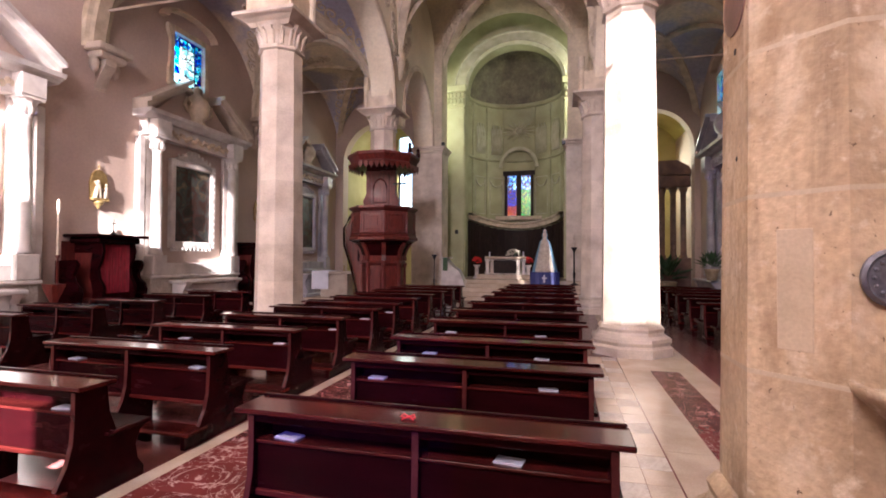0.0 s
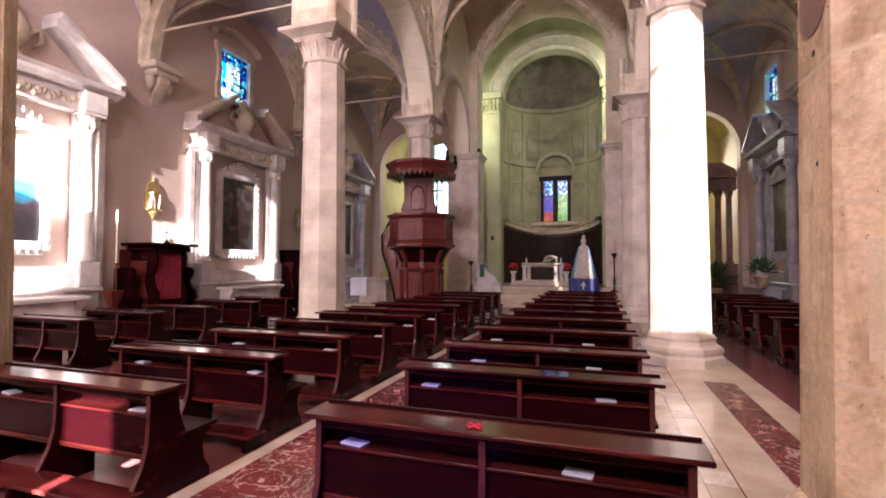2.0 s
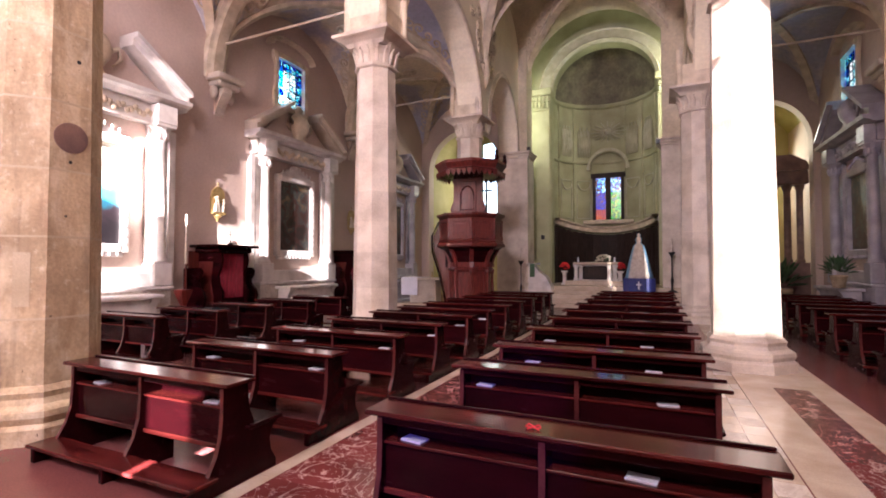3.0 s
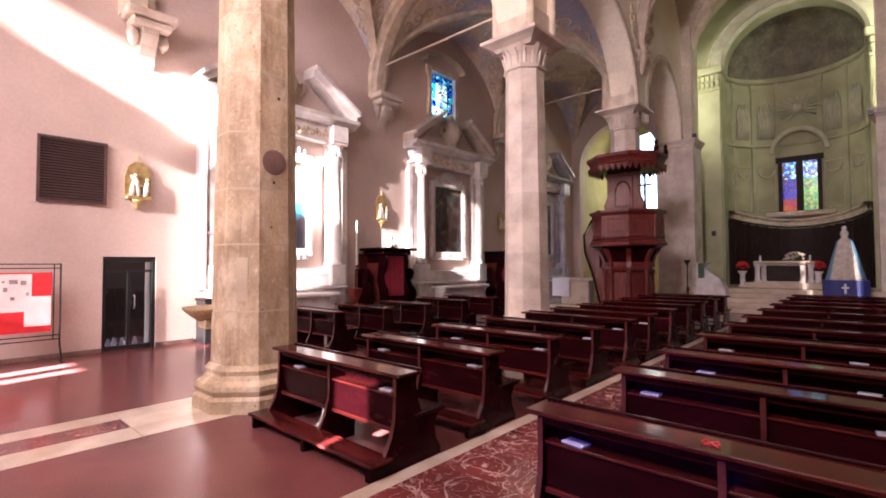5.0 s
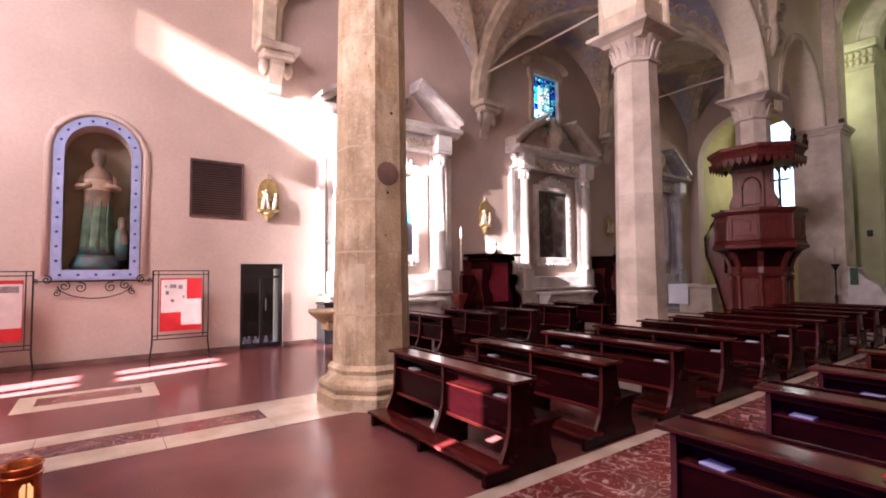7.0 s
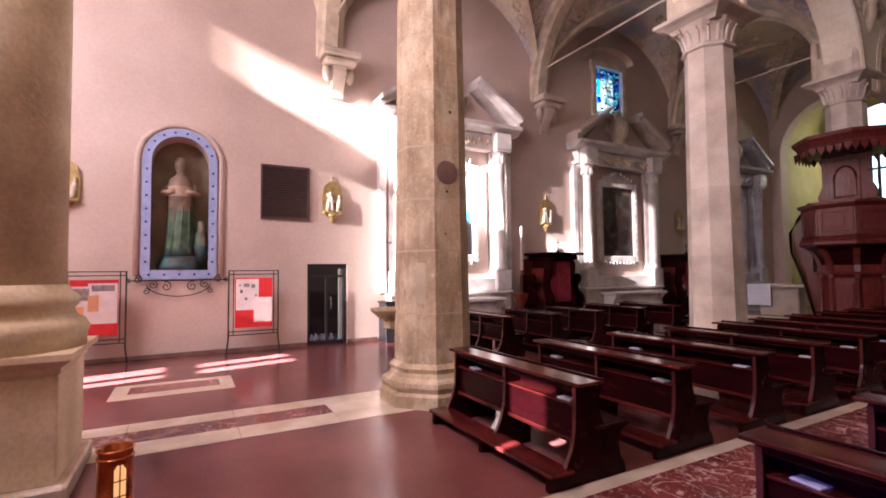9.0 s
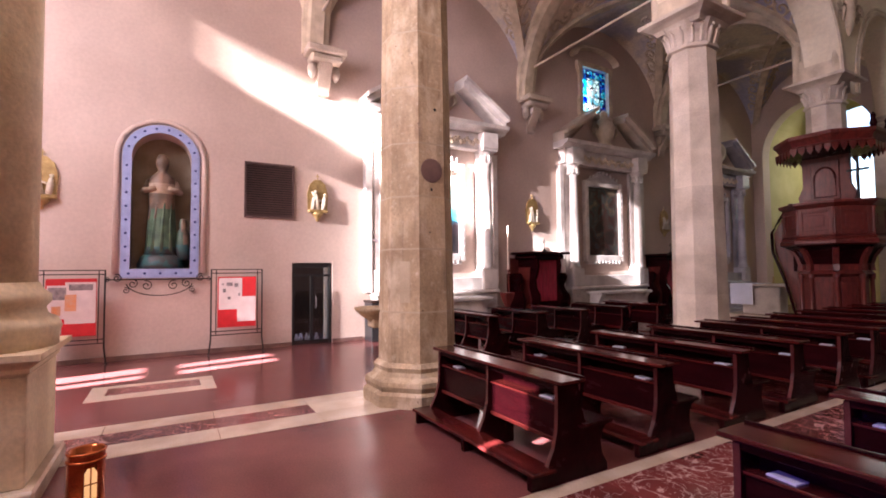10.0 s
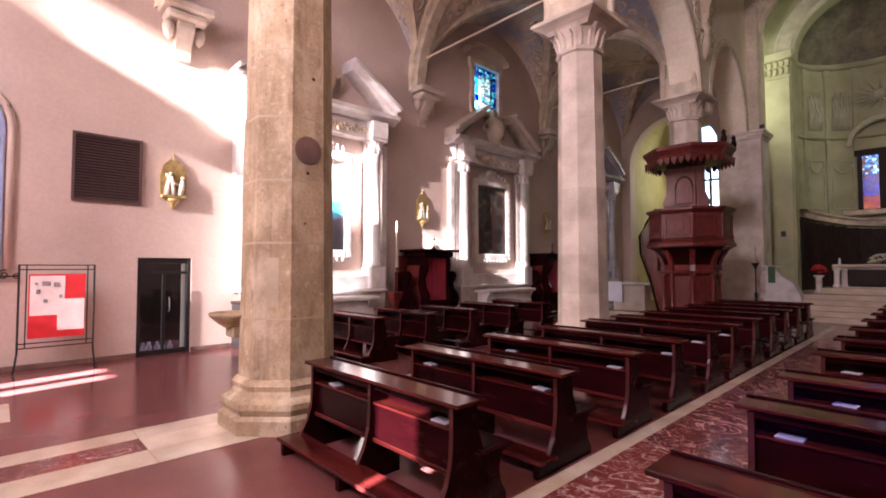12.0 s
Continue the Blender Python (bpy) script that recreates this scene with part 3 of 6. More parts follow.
for i in range(6):
    for j in range(5):
        part("pane", B(-1.7 + 0.567 * i + 0.001, -1.7 + 0.567 * (i + 1) - 0.001, BACK - 0.15, BACK - 0.14, 9.4 + 0.52 * j + 0.001, 9.4 + 0.52 * (j + 1) - 0.001), FROST, rose)
# unseen plate, shaped so the sunbeam on the side wall gets its outline
bm = bmesh.new()
extrude_profile(bm, [(-9.2, 7.3), (-7.3, 7.3), (-7.35, 7.45), (-8.2, 8.0), (-8.95, 8.5), (-9.0, 10.3), (-9.2, 10.3)], "y", -5.99, -5.9)
box(bm, -9.2, -6.3, -5.99, -5.9, 10.3, 11.7)
setting("beam_mask", bm, PLASTER, "unseen plate added to cut the outline of the sunbeam", "wall")
# stacked filters added to soften the edges of the sunbeam on the wall
for k in range(8):
    low, high = 0.09 * (k + 1), 10.25 - 0.13 * (k + 1)
    bm = bmesh.new()
    extrude_profile(bm, [(-9.2, 7.2), (-7.0, 7.2), (-7.3, 7.45 + low), (-8.15, 8.0 + low * 0.8), (-8.95 + low * 1.2, 8.5 + low * 0.4), (-8.95 + low * 1.2, high), (-6.3, high), (-6.3, 10.35), (-9.2, 10.35)],
                    "y", -6.09 - 0.02 * k, -6.08 - 0.02 * k)
    part("beam_edge_filter", bm, TINT_MARGIN, tinted)
# blue panes added out of view to throw a bluish sheen on the right pews
blue = tagged(new("window_6"), "unseen blue panes added to tint the light on the pews", "window", "", "structure")
for i in range(5):
    for j in range(4):
        part("pane", B(2.5 + 0.5 * i + 0.0004, 3.0 + 0.5 * i - 0.0004, BACK - 0.15, BACK - 0.14, 2.85 + 0.4125 * j + 0.0004, 2.85 + 0.4125 * (j + 1) - 0.0004), TINT_BLUE, blue)
setting("roof", B(LW - 0.8, RW + 0.8, BACK - 0.8, 30, 15.5, 15.8), PLASTER, "flat closing roof over the vaults", "roof")

# arcades: wall over the columns with round arches
for side, nm in ((-1, "arcade_north"), (1, "arcade_south")):
    bm = bmesh.new()
    ys = [-4.1, *COLS]
    for y0, y1 in zip(ys, ys[1:]):
        arch_wall(bm, "x", side * (AX - 0.45), side * (AX + 0.45), y0, y1, SPRING, 15.5, (y0 + y1) / 2, (y1 - y0) / 2 - 0.52, SPRING, 3.05)
    arch_wall(bm, "x", side * (AX - 0.45), side * (AX + 0.45), 16.9, PIER_Y + 0.7, 6.9, 15.5, (16.9 + PIER_Y) / 2 + 0.0, (PIER_Y - 16.9) / 2 - 0.55, 6.95, 2.9)
    box(bm, side * (AX - 0.45), side * (AX + 0.45), -6.0, -4.1, SPRING, 15.5)
    setting(nm, bm, ARCADE, "cream plastered arcade wall with round arches", "arcade")

# vaults
bm, ribs, side_bm = bmesh.new(), bmesh.new(), bmesh.new()
ys = [-6.0, -4.1, *COLS, EAST]
for y0, y1 in zip(ys, ys[1:]):
    for x0, x1 in ((LW, -AX - 0.3), (AX + 0.3, RW)):
        if y1 - y0 > 3:
            groin(side_bm, x0, x1, y0, y1, SPRING, 3.3)
            groin_ribs(ribs, x0, x1, y0, y1, SPRING, 3.3)
        else:
            box(side_bm, x0, x1, y0, y1, 12.4, 12.6)
for y0, y1 in ((-6.0, -4.1), (-4.1, 2.9), (2.9, 9.9), (9.9, 16.9), (16.9, PIER_Y + 0.4)):
    if y1 - y0 > 3:
        groin(bm, -AX + 0.4, AX - 0.4, y0, y1, 9.4, 4.2)
        groin_ribs(ribs, -AX + 0.4, AX - 0.4, y0, y1, 9.4, 4.2, 0.16, 0.09)
    else:
        box(bm, -AX + 0.4, AX - 0.4, y0, y1, 13.4, 13.6)
setting("ceiling", bm, VAULT, "cream nave vaults with faded paint", "vault")
setting("ceiling_aisles", side_bm, AISLE_VAULT, "aisle vaults painted bluish grey and cream", "vault")
setting("trim", ribs, STUCCO, "raised stucco ribs along the vault groins", "vault ribs")

# transverse arches of the aisles, from column to wall bracket
for k, y in enumerate(COLS):
    for x0, x1 in ((LW, -AX - 0.42), (AX + 0.42, RW)):
        bm = bmesh.new()
        path = [(x, y, z) for x, z in arch_curve((x0 + x1) / 2, (x1 - x0) / 2, SPRING - 0.05, 3.2, 28)]
        sweep(bm, path, [(-0.34, 0.1), (-0.34, -0.10), (-0.24, -0.14), (-0.17, -0.2), (0.17, -0.2), (0.24, -0.14), (0.34, -0.10), (0.34, 0.1)], side=(0, 1, 0))
        setting("transverse_arch", bm, STUCCO, "moulded cream arch spanning the aisle", "arch")
        rod = bmesh.new()
        tube(rod, [(x0, y + 0.12, 8.5), (x1, y + 0.12, 8.5)], 0.035, 8)
        tagged(link("tie_rod", rod, STONE_PALE), "thin pale tie rod spanning the aisle", "tie rod")

# ---- columns ----
def oct_ring(bm, r0, z0, r1, z1):
    return lathe(bm, [(r0 / math.cos(math.pi / 8), z0), (r1 / math.cos(math.pi / 8), z1)], 8, phase=22.5)


def column(x, y, material, label, base_r=0.72):
    c = thing("column", x, y, 0, 0, label, "column", "nave columns")
    k = 1 / math.cos(math.pi / 8)
    bm = bmesh.new()
    prof = [(base_r, 0.0), (base_r, 0.16), (base_r - 0.05, 0.2), (base_r - 0.02, 0.27), (base_r - 0.03, 0.33), (0.60, 0.38), (0.57, 0.44), (0.585, 0.5), (0.54, 0.56)]
    lathe(bm, [(r * k, z) for r, z in prof], 8, phase=22.5)
    part("base", bm, material, c, "moulded octagonal stone base")
    zs = [0.56, 1.25, 2.12, 2.85, 3.6, 4.4, 5.2, 6.0, 6.62]
    for z0, z1 in zip(zs, zs[1:]):
        bm = bmesh.new()
        r0 = 0.525 - 0.012 * z0
        r1 = 0.525 - 0.012 * z1
        lathe(bm, [((r0 - 0.002) * k, z0), (r0 * k, z0 + 0.004), (r1 * k, z1 - 0.004), ((r1 - 0.002) * k, z1)], 8, phase=22.5)
        part("stone", bm, material, c)
        if z0 > 0.6:
            bm = bmesh.new()
            rm = 0.525 - 0.012 * z0 + 0.0012
            lathe(bm, [(rm * k, z0 - 0.012), (rm * k, z0 + 0.012)], 8, phase=22.5)
            part("mortar_joint", bm, TABLET if material is STONE_TAN else material, c)
    bm = bmesh.new()
    r = 0.45
    lathe(bm, [(r * k, 6.62), ((r + 0.05) * k, 6.65), ((r + 0.05) * k, 6.71), (r * k, 6.74), ((r + 0.02) * k, 6.95), ((r + 0.12) * k, 7.15), ((r + 0.16) * k, 7.2)], 8, phase=22.5)
    cap = part("capital", bm, STONE_PALE, c, "carved pale stone capital")
    bm = bmesh.new()
    tube(bm, [(r + 0.01, 0, 6.75), (r + 0.045, 0, 6.88), (r + 0.085, 0, 7.02), (r + 0.15, 0, 7.1), (r + 0.15, 0, 7.05)], [0.035, 0.042, 0.04, 0.03, 0.015], 6)
    leaf = part("leaf", bm, STONE_PALE, cap)
    for i in range(16):
        o = leaf if i == 0 else new("leaf", leaf.data)
        o.parent, o.matrix_basis = cap, pose(0, 0, 0, 0, 0, 22.5 * i + 11.25)
    bm = bmesh.new()
    k4 = math.sqrt(2)
    lathe(bm, [(0.5 * k4, 7.14), (0.56 * k4, 7.22), (0.68 * k4, 7.29), (0.76 * k4, 7.32), (0.79 * k4, 7.34), (0.79 * k4, 7.41)], 4, phase=45)
    part("abacus", bm, STONE_PALE, c)
    bm = bmesh.new()
    box(bm, -0.5, 0.5, -0.55, 0.55, 7.41, 8.1)
    for a in (-1, 1):
        for b in (-1, 1):
            lathe(bm, [(0.1, 7.41), (0.1, 8.6)], 10, a * 0.5, b * 0.5)
    part("impost", bm, STUCCO, c)
    return c


tan = "worn tan octagonal stone column with stains and chips"
pale = "pale octagonal stone column with a moulded base"
column_l1 = column(-AX, 2.9, STONE_TAN, tan)
column_r1 = column(AX, 2.9, STONE_TAN, tan)
column(-AX, 9.9, STONE_PALE, pale)
column(AX - 0.18, 9.9, STONE_PALE, pale)
column(-AX - 0.18, 16.9, STONE_PALE, pale)
column(AX - 0.38, 16.9, STONE_PALE, pale)
for s in (-1, 1):
    column(s * AX, -4.1, STONE_TAN, tan)

# ---- chancel: piers, arch, apse ----
for s, pin in ((-1, 3.1), (1, 2.62)):
    bm = bmesh.new()
    box(bm, *sorted((s * pin, s * 4.6)), PIER_Y - 0.45, PIER_Y + 0.75, 0, 6.85)
    box(bm, *sorted((s * (pin - 0.1), s * 4.6)), PIER_Y - 0.55, PIER_Y + 0.75, 0, 0.35)
    for j, (o, z) in enumerate(((0.05, 6.85), (0.12, 6.95), (0.18, 7.05))):
        box(bm, *sorted((s * (pin - o), s * 4.6)), PIER_Y - 0.45 - o, PIER_Y + 0.75, z, z + 0.1, 0.02)
    setting("pier", bm, STONE_PALE, "brownish plastered chancel pier with a moulded capital", "pier")
    bm = bmesh.new()
    box(bm, *sorted((s * (pin + 0.06), s * 4.6)), PIER_Y - 0.3, PIER_Y + 0.72, 7.1, 15.45)
    setting("pier_wall", bm, VAULT, "plastered wall above the chancel pier", "wall")
    # green pilaster of the apse arch
    bm = bmesh.new()
    box(bm, *sorted((s * 2.5, s * 4.6)), 24.2, 25.0, 0, 10.6)
    box(bm, *sorted((s * 2.55, s * 3.5)), 24.05, 24.2, 0, 9.75)
    box(bm, *sorted((s * 2.5, s * 3.55)), 24.0, 24.3, 9.75, 9.87, 0.03)
    box(bm, *sorted((s * 2.55, s * 3.5)), 24.05, 24.3, 9.87, 10.55, 0.02)
    box(bm, *sorted((s * 2.4, s * 4.0)), 23.9, 25.0, 10.55, 10.9, 0.05)
    pil = setting("pilaster", bm, GREEN, "greenish pilaster with a leafy capital beside the apse", "pilaster")
    for k in range(5):
        for zz, rr in ((9.9, 1.0), (10.2, 1.2)):
            bm = bmesh.new()
            lathe(bm, [(0.01, zz), (0.09 * rr, zz + 0.08), (0.1 * rr, zz + 0.24), (0.02, zz + 0.34)], 6, s * (2.62 + 0.2 * k), 24.04)
            part("leaf", bm, GREEN, pil)
    bm = B(*sorted((s * 4.0, s * 4.6)), PIER_Y + 0.7, 24.3, 0, 15.5)
    setting("chancel_wall", bm, GREEN, "greenish chancel side wall", "wall")
bm = bmesh.new()
arch_wall(bm, "y", 24.2, 25.0, -4.6, 4.6, 10.75, 15.5, 0.05, 2.45, 10.75, 2.1)
setting("chancel_arch", bm, GREEN, "greenish wall with the round apse arch", "arch wall")
bm = bmesh.new()
sweep(bm, [(x, 24.2, z) for x, z in arch_curve(0.05, 2.5, 10.75, 2.15, 32)], [(-0.12, 0.62), (-0.16, 0.56), (-0.12, 0.5), (-0.12, 0.12), (-0.17, 0.06), (-0.12, 0.0), (-0.06, -0.08), (0.06, -0.08), (0.06, 0.62)], side=(0, 1, 0))
setting("arch_moulding", bm, APSE_TRIM, "cream moulded band round the apse arch", "moulding")
bm = bmesh.new()
arc = arch_curve(0, 4.0, 10.6, 3.9, 28)
for (xa, za), (xb, zb) in zip(arc, arc[1:]):
    bm.faces.new([bm.verts.new(p) for p in ((xa, PIER_Y + 0.3, za), (xb, PIER_Y + 0.3, zb), (xb, 24.3, zb), (xa, 24.3, za))])
bmesh.ops.remove_doubles(bm, verts=bm.verts[:], dist=1e-4)
setting("chancel_vault", bm, GREEN, "greenish stuccoed chancel vault", "vault")

# apse: half round wall with a window opening and a half dome
AY, AR = 24.9, 2.6
bm = bmesh.new()
n = 40
zs = [0.0, 4.2, 6.75, 10.8]
for i in range(n):
    a, b = math.pi * i / n, math.pi * (i + 1) / n
    for z0, z1 in zip(zs, zs[1:]):
        mid = math.degrees((a + b) / 2)
        if z0 == 4.2 and 74 < mid < 106:
            continue
        q = [(AR * math.cos(a), AY + AR * math.sin(a)), (AR * math.cos(b), AY + AR * math.sin(b))]
        bm.faces.new([bm.verts.new(p) for p in ((*q[0], z0), (*q[1], z0), (*q[1], z1), (*q[0], z1))])
bmesh.ops.remove_doubles(bm, verts=bm.verts[:], dist=1e-4)
setting("apse_wall", bm, GREEN, "curved greenish apse wall", "wall", True)
bm = bmesh.new()
lathe(bm, [(AR * math.cos(t * math.pi / 32), 10.8 + AR * math.sin(t * math.pi / 32)) for t in range(16)] + [(0.02, 10.8 + AR)], 32, 0, AY, 0, 0, 180)
setting("apse_dome", bm, DOME, "dim painted half dome of the apse", "half dome", True)
setting("wall_east", wall_holes(bmesh.new(), "y", 29.0, 29.4, LW - 0.8, RW + 0.8, 0, 15.5, [(-8.0, -6.6, 4.4, 10.4), (5.95, 7.2, 4.4, 9.0)]), YELLOW, "yellow plaster closing wall", "wall")
setting("window_head", arch_wall(bmesh.new(), "y", 28.95, 29.38, -8.0, -6.6, 9.7, 10.45, -7.3, 0.69, 9.7, 0.69), YELLOW, "rounded plaster head of the chapel window", "wall")

# aisle ends: arches into lit chapels
for s, x0, x1 in ((-1, LW, -4.6), (1, 4.6, RW)):
    cx = -7.25 if s < 0 else 6.6
    bm = bmesh.new()
    arch_wall(bm, "y", EAST - 0.3, EAST + 0.3, x0, x1, 0.0, 15.5, cx, 2.1 if s < 0 else 1.75, 7.0, 2.2 if s < 0 else 1.9)
    setting("chapel_arch", bm, PLASTER, "plastered wall with an arch into a side chapel", "wall")
    bm = bmesh.new()
    arc = arch_curve(cx, 2.3, 7.3, 2.4, 24)
    for (xa, za), (xb, zb) in zip(arc, arc[1:]):
        bm.faces.new([bm.verts.new(p) for p in ((xa, EAST, za), (xb, EAST, zb), (xb, 29, zb), (xa, 29, za))])
    for x in (cx - 2.3, cx + 2.3):
        box(bm, x - 0.05, x + 0.05, EAST, 29, 0, 7.35)
    setting("chapel_wall", bm, YELLOW, "yellow green chapel walls and vault", "wall")

# ---- pews ----
def pew(x, y, width, label, group, kneeler=True):
    p = thing("pew", x, y, 0, 0, label, "pew", group)
    h = width / 2
    # side and middle uprights with a curved foot
    outline = [(-0.02, 0.82), (-0.02, 0.62), (-0.03, 0.45), (-0.07, 0.3), (-0.14, 0.17), (-0.2, 0.1), (-0.2, 0.0), (0.56, 0.0), (0.56, 0.07),
               (0.5, 0.16), (0.48, 0.28), (0.52, 0.38), (0.58, 0.42), (0.58, 0.46), (0.3, 0.47), (0.25, 0.6), (0.22, 0.82)]
    for u in (-h + 0.1, 0.0, h - 0.1):
        o = outline if u else [(a if a < 0.3 else 0.3, b) for a, b in outline if b < 0.45 or a < 0.3]
        bm = bmesh.new()
        extrude_profile(bm, o, "x", u - 0.022, u + 0.022)
        up = part("upright", bm, WOOD, p)
        # strip on the worn front edge, with the light from the west in its colour
        bm = bmesh.new()
        front = outline[:6]
        extrude_profile(bm, [(a - 0.004, b) for a, b in front] + [(a + 0.004, b) for a, b in front[::-1]], "x", u - 0.019, u + 0.019)
        part("worn_lit_edge", bm, WOOD_EDGE, up, "front edge paler from wear and from painted-in light")
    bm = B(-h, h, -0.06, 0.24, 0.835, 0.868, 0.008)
    ledge = part("ledge", bm, WOOD_TOP, p, "lighter reddish top ledge")
    bm = B(-h + 0.01, h - 0.01, 0.225, 0.25, 0.868, 0.884, 0.006)
    part("rim", bm, WOOD, ledge)
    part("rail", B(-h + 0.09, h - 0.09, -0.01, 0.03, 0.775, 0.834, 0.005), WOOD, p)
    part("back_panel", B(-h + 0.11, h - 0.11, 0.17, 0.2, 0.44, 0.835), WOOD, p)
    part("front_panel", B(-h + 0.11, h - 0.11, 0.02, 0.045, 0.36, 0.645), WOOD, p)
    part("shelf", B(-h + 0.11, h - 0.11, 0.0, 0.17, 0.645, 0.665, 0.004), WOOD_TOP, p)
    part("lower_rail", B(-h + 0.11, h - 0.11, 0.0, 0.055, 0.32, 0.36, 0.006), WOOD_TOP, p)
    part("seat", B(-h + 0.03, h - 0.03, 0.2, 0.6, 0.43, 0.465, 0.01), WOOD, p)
    if kneeler:
        part("kneeler", B(-h + 0.02, h - 0.02, -0.36, -0.1, 0.13, 0.165, 0.008), WOOD_TOP, p, "lighter reddish kneeling board")
        for u in (-h + 0.1, 0, h - 0.1):
            part("foot", B(u - 0.03, u + 0.03, -0.34, -0.14, 0.0, 0.13, 0.01), WOOD, p)
    return p


def leaflet(x, y, z, rz, w=0.16, d=0.1):
    bm = bmesh.new()
    box(bm, -w / 2, w / 2, -d / 2, d / 2, 0, 0.006)
    box(bm, -w / 2 + 0.004, w / 2 + 0.004, -d / 2, d / 2 - 0.006, 0.006, 0.011)
    ob = link("leaflet", bm, PAPER)
    ob.matrix_basis = pose(x, y, z, 0, 0, rz)
    tagged(ob, "folded pale leaflet lying on a pew shelf", "leaflet", "leaflets on the pews")


PEW = "dark red polished wooden pew with a book shelf"
RIGHT = (2.58, 4.12, 5.37, 7.0, 8.52, 10.0, 11.65, 13.25, 14.7, 16.1, 17.4)
LEFT = (2.65, 4.0, 5.43, 6.75, 8.1, 9.25, 10.55, 11.85, 13.1, 14.4, 15.6)
first = pew(1.78, RIGHT[0], 2.34, PEW, "nave pews")
for y in RIGHT[1:]:
    copy_thing(first, pose(1.74, y, 0))
lfirst = pew(-1.84, LEFT[0], 2.24, PEW, "nave pews")
for y in LEFT[1:]:
    copy_thing(lfirst, pose(-1.86, y, 0))
afirst = pew(-6.85, 5.6, 1.95, PEW, "aisle pews")
for y in (6.9, 8.25, 9.7, 11.1):
    copy_thing(afirst, pose(-6.8, y, 0))
for i in range(8):
    copy_thing(afirst, pose(6.4, 8.9 + 1.25 * i, 0))
rnd = random.Random(4)
for i, y in enumerate(RIGHT[:6]):
    leaflet(1.78 - 0.82 + rnd.uniform(-0.1, 0.12), y + 0.09, 0.665, rnd.uniform(-12, 12))
    leaflet(1.78 + 0.55 + rnd.uniform(-0.15, 0.15), y + 0.09, 0.665, rnd.uniform(-12, 12))
for i, y in enumerate(LEFT[:6]):
    leaflet(-1.84 - 0.85 + rnd.uniform(-0.1, 0.15), y + 0.09, 0.665, rnd.uniform(-12, 12))
    leaflet(-1.84 + 0.8 + rnd.uniform(-0.15, 0.12), y + 0.09, 0.665, rnd.uniform(-12, 12))

# ---- floor inlays: cream bands and red marble slabs between the columns ----
def slab(parent, x0, x1, y0, y1, material, z=0.004):
    ob = part("slab", B(x0, x1, y0, y1, z - 0.02, z), material, parent)
    return ob


def band(name, label):
    return tagged(new(name), label, "floor inlay", "", "structure")


for s in (-1, 1):
    inlay = band("inlay_colonnade", "red veined marble slabs between cream bands")
    outer, mid0, mid1, inner = 4.72, 4.36, 3.93, 3.5
    y = -5.5
    while y < 21.5:
        L = 1.15
        slab(inlay, *sorted((s * (mid0 + 0.002), s * (outer))), y + 0.003, y + L - 0.003, CREAM)
        slab(inlay, *sorted((s * inner, s * (mid1 - 0.002))), y + 0.003, y + L - 0.003, CREAM)
        solid = any(abs(y + L / 2 - c) < 1.15 for c in COLS)
        slab(inlay, *sorted((s * mid1, s * mid0)), y + 0.003, y + L - 0.003, CREAM if solid else RED_MARBLE)
        y += L
inlay = band("inlay_aisle", "red veined marble slabs of the middle aisle with cream edges")
y = -3.0
while y < 19:
    slab(inlay, -0.78, -0.62, y + 0.002, y + 0.998, CREAM)
    slab(inlay, 0.42, 0.58, y + 0.002, y + 0.998, CREAM)
    slab(inlay, -0.618, 0.418, y + 0.002, y + 0.998, RED_MARBLE)
    y += 1.0
inlay = band("inlay_panel", "rectangular cream bordered marble panel in the floor")
slab(inlay, -7.12, -6.1, -1.3, -1.08, CREAM)
slab(inlay, -7.12, -6.1, 0.2, 0.41, CREAM)
slab(inlay, -7.12, -6.92, -1.078, 0.198, CREAM)
slab(inlay, -6.42, -6.1, -1.078, 0.198, CREAM)
slab(inlay, -6.918, -6.422, -1.078, 0.198, RED_MARBLE)
# patterned tiles; their pale colour also paints in the bright column's reflection
inlay = band("inlay_border", "patterned marble tiles, pale where the bright column is reflected")
for j in range(24):
    for i in range(2):
        slab(inlay, 2.98 + 0.255 * i, 3.23 + 0.255 * i, 2.0 + 0.3 * j, 2.294 + 0.3 * j, CREAM if (i + j) % 3 else GREY_VEIN)
setting("baseboard", B(LW, LW + 0.03, BACK, 2.36, 0, 0.1, 0.006), BROWN_MARBLE, "dark thin skirting along the side wall", "skirting")
setting("baseboard", B(LW, LW + 0.03, 3.38, 4.2, 0, 0.1, 0.006), BROWN_MARBLE, "dark thin skirting along the side wall", "skirting")

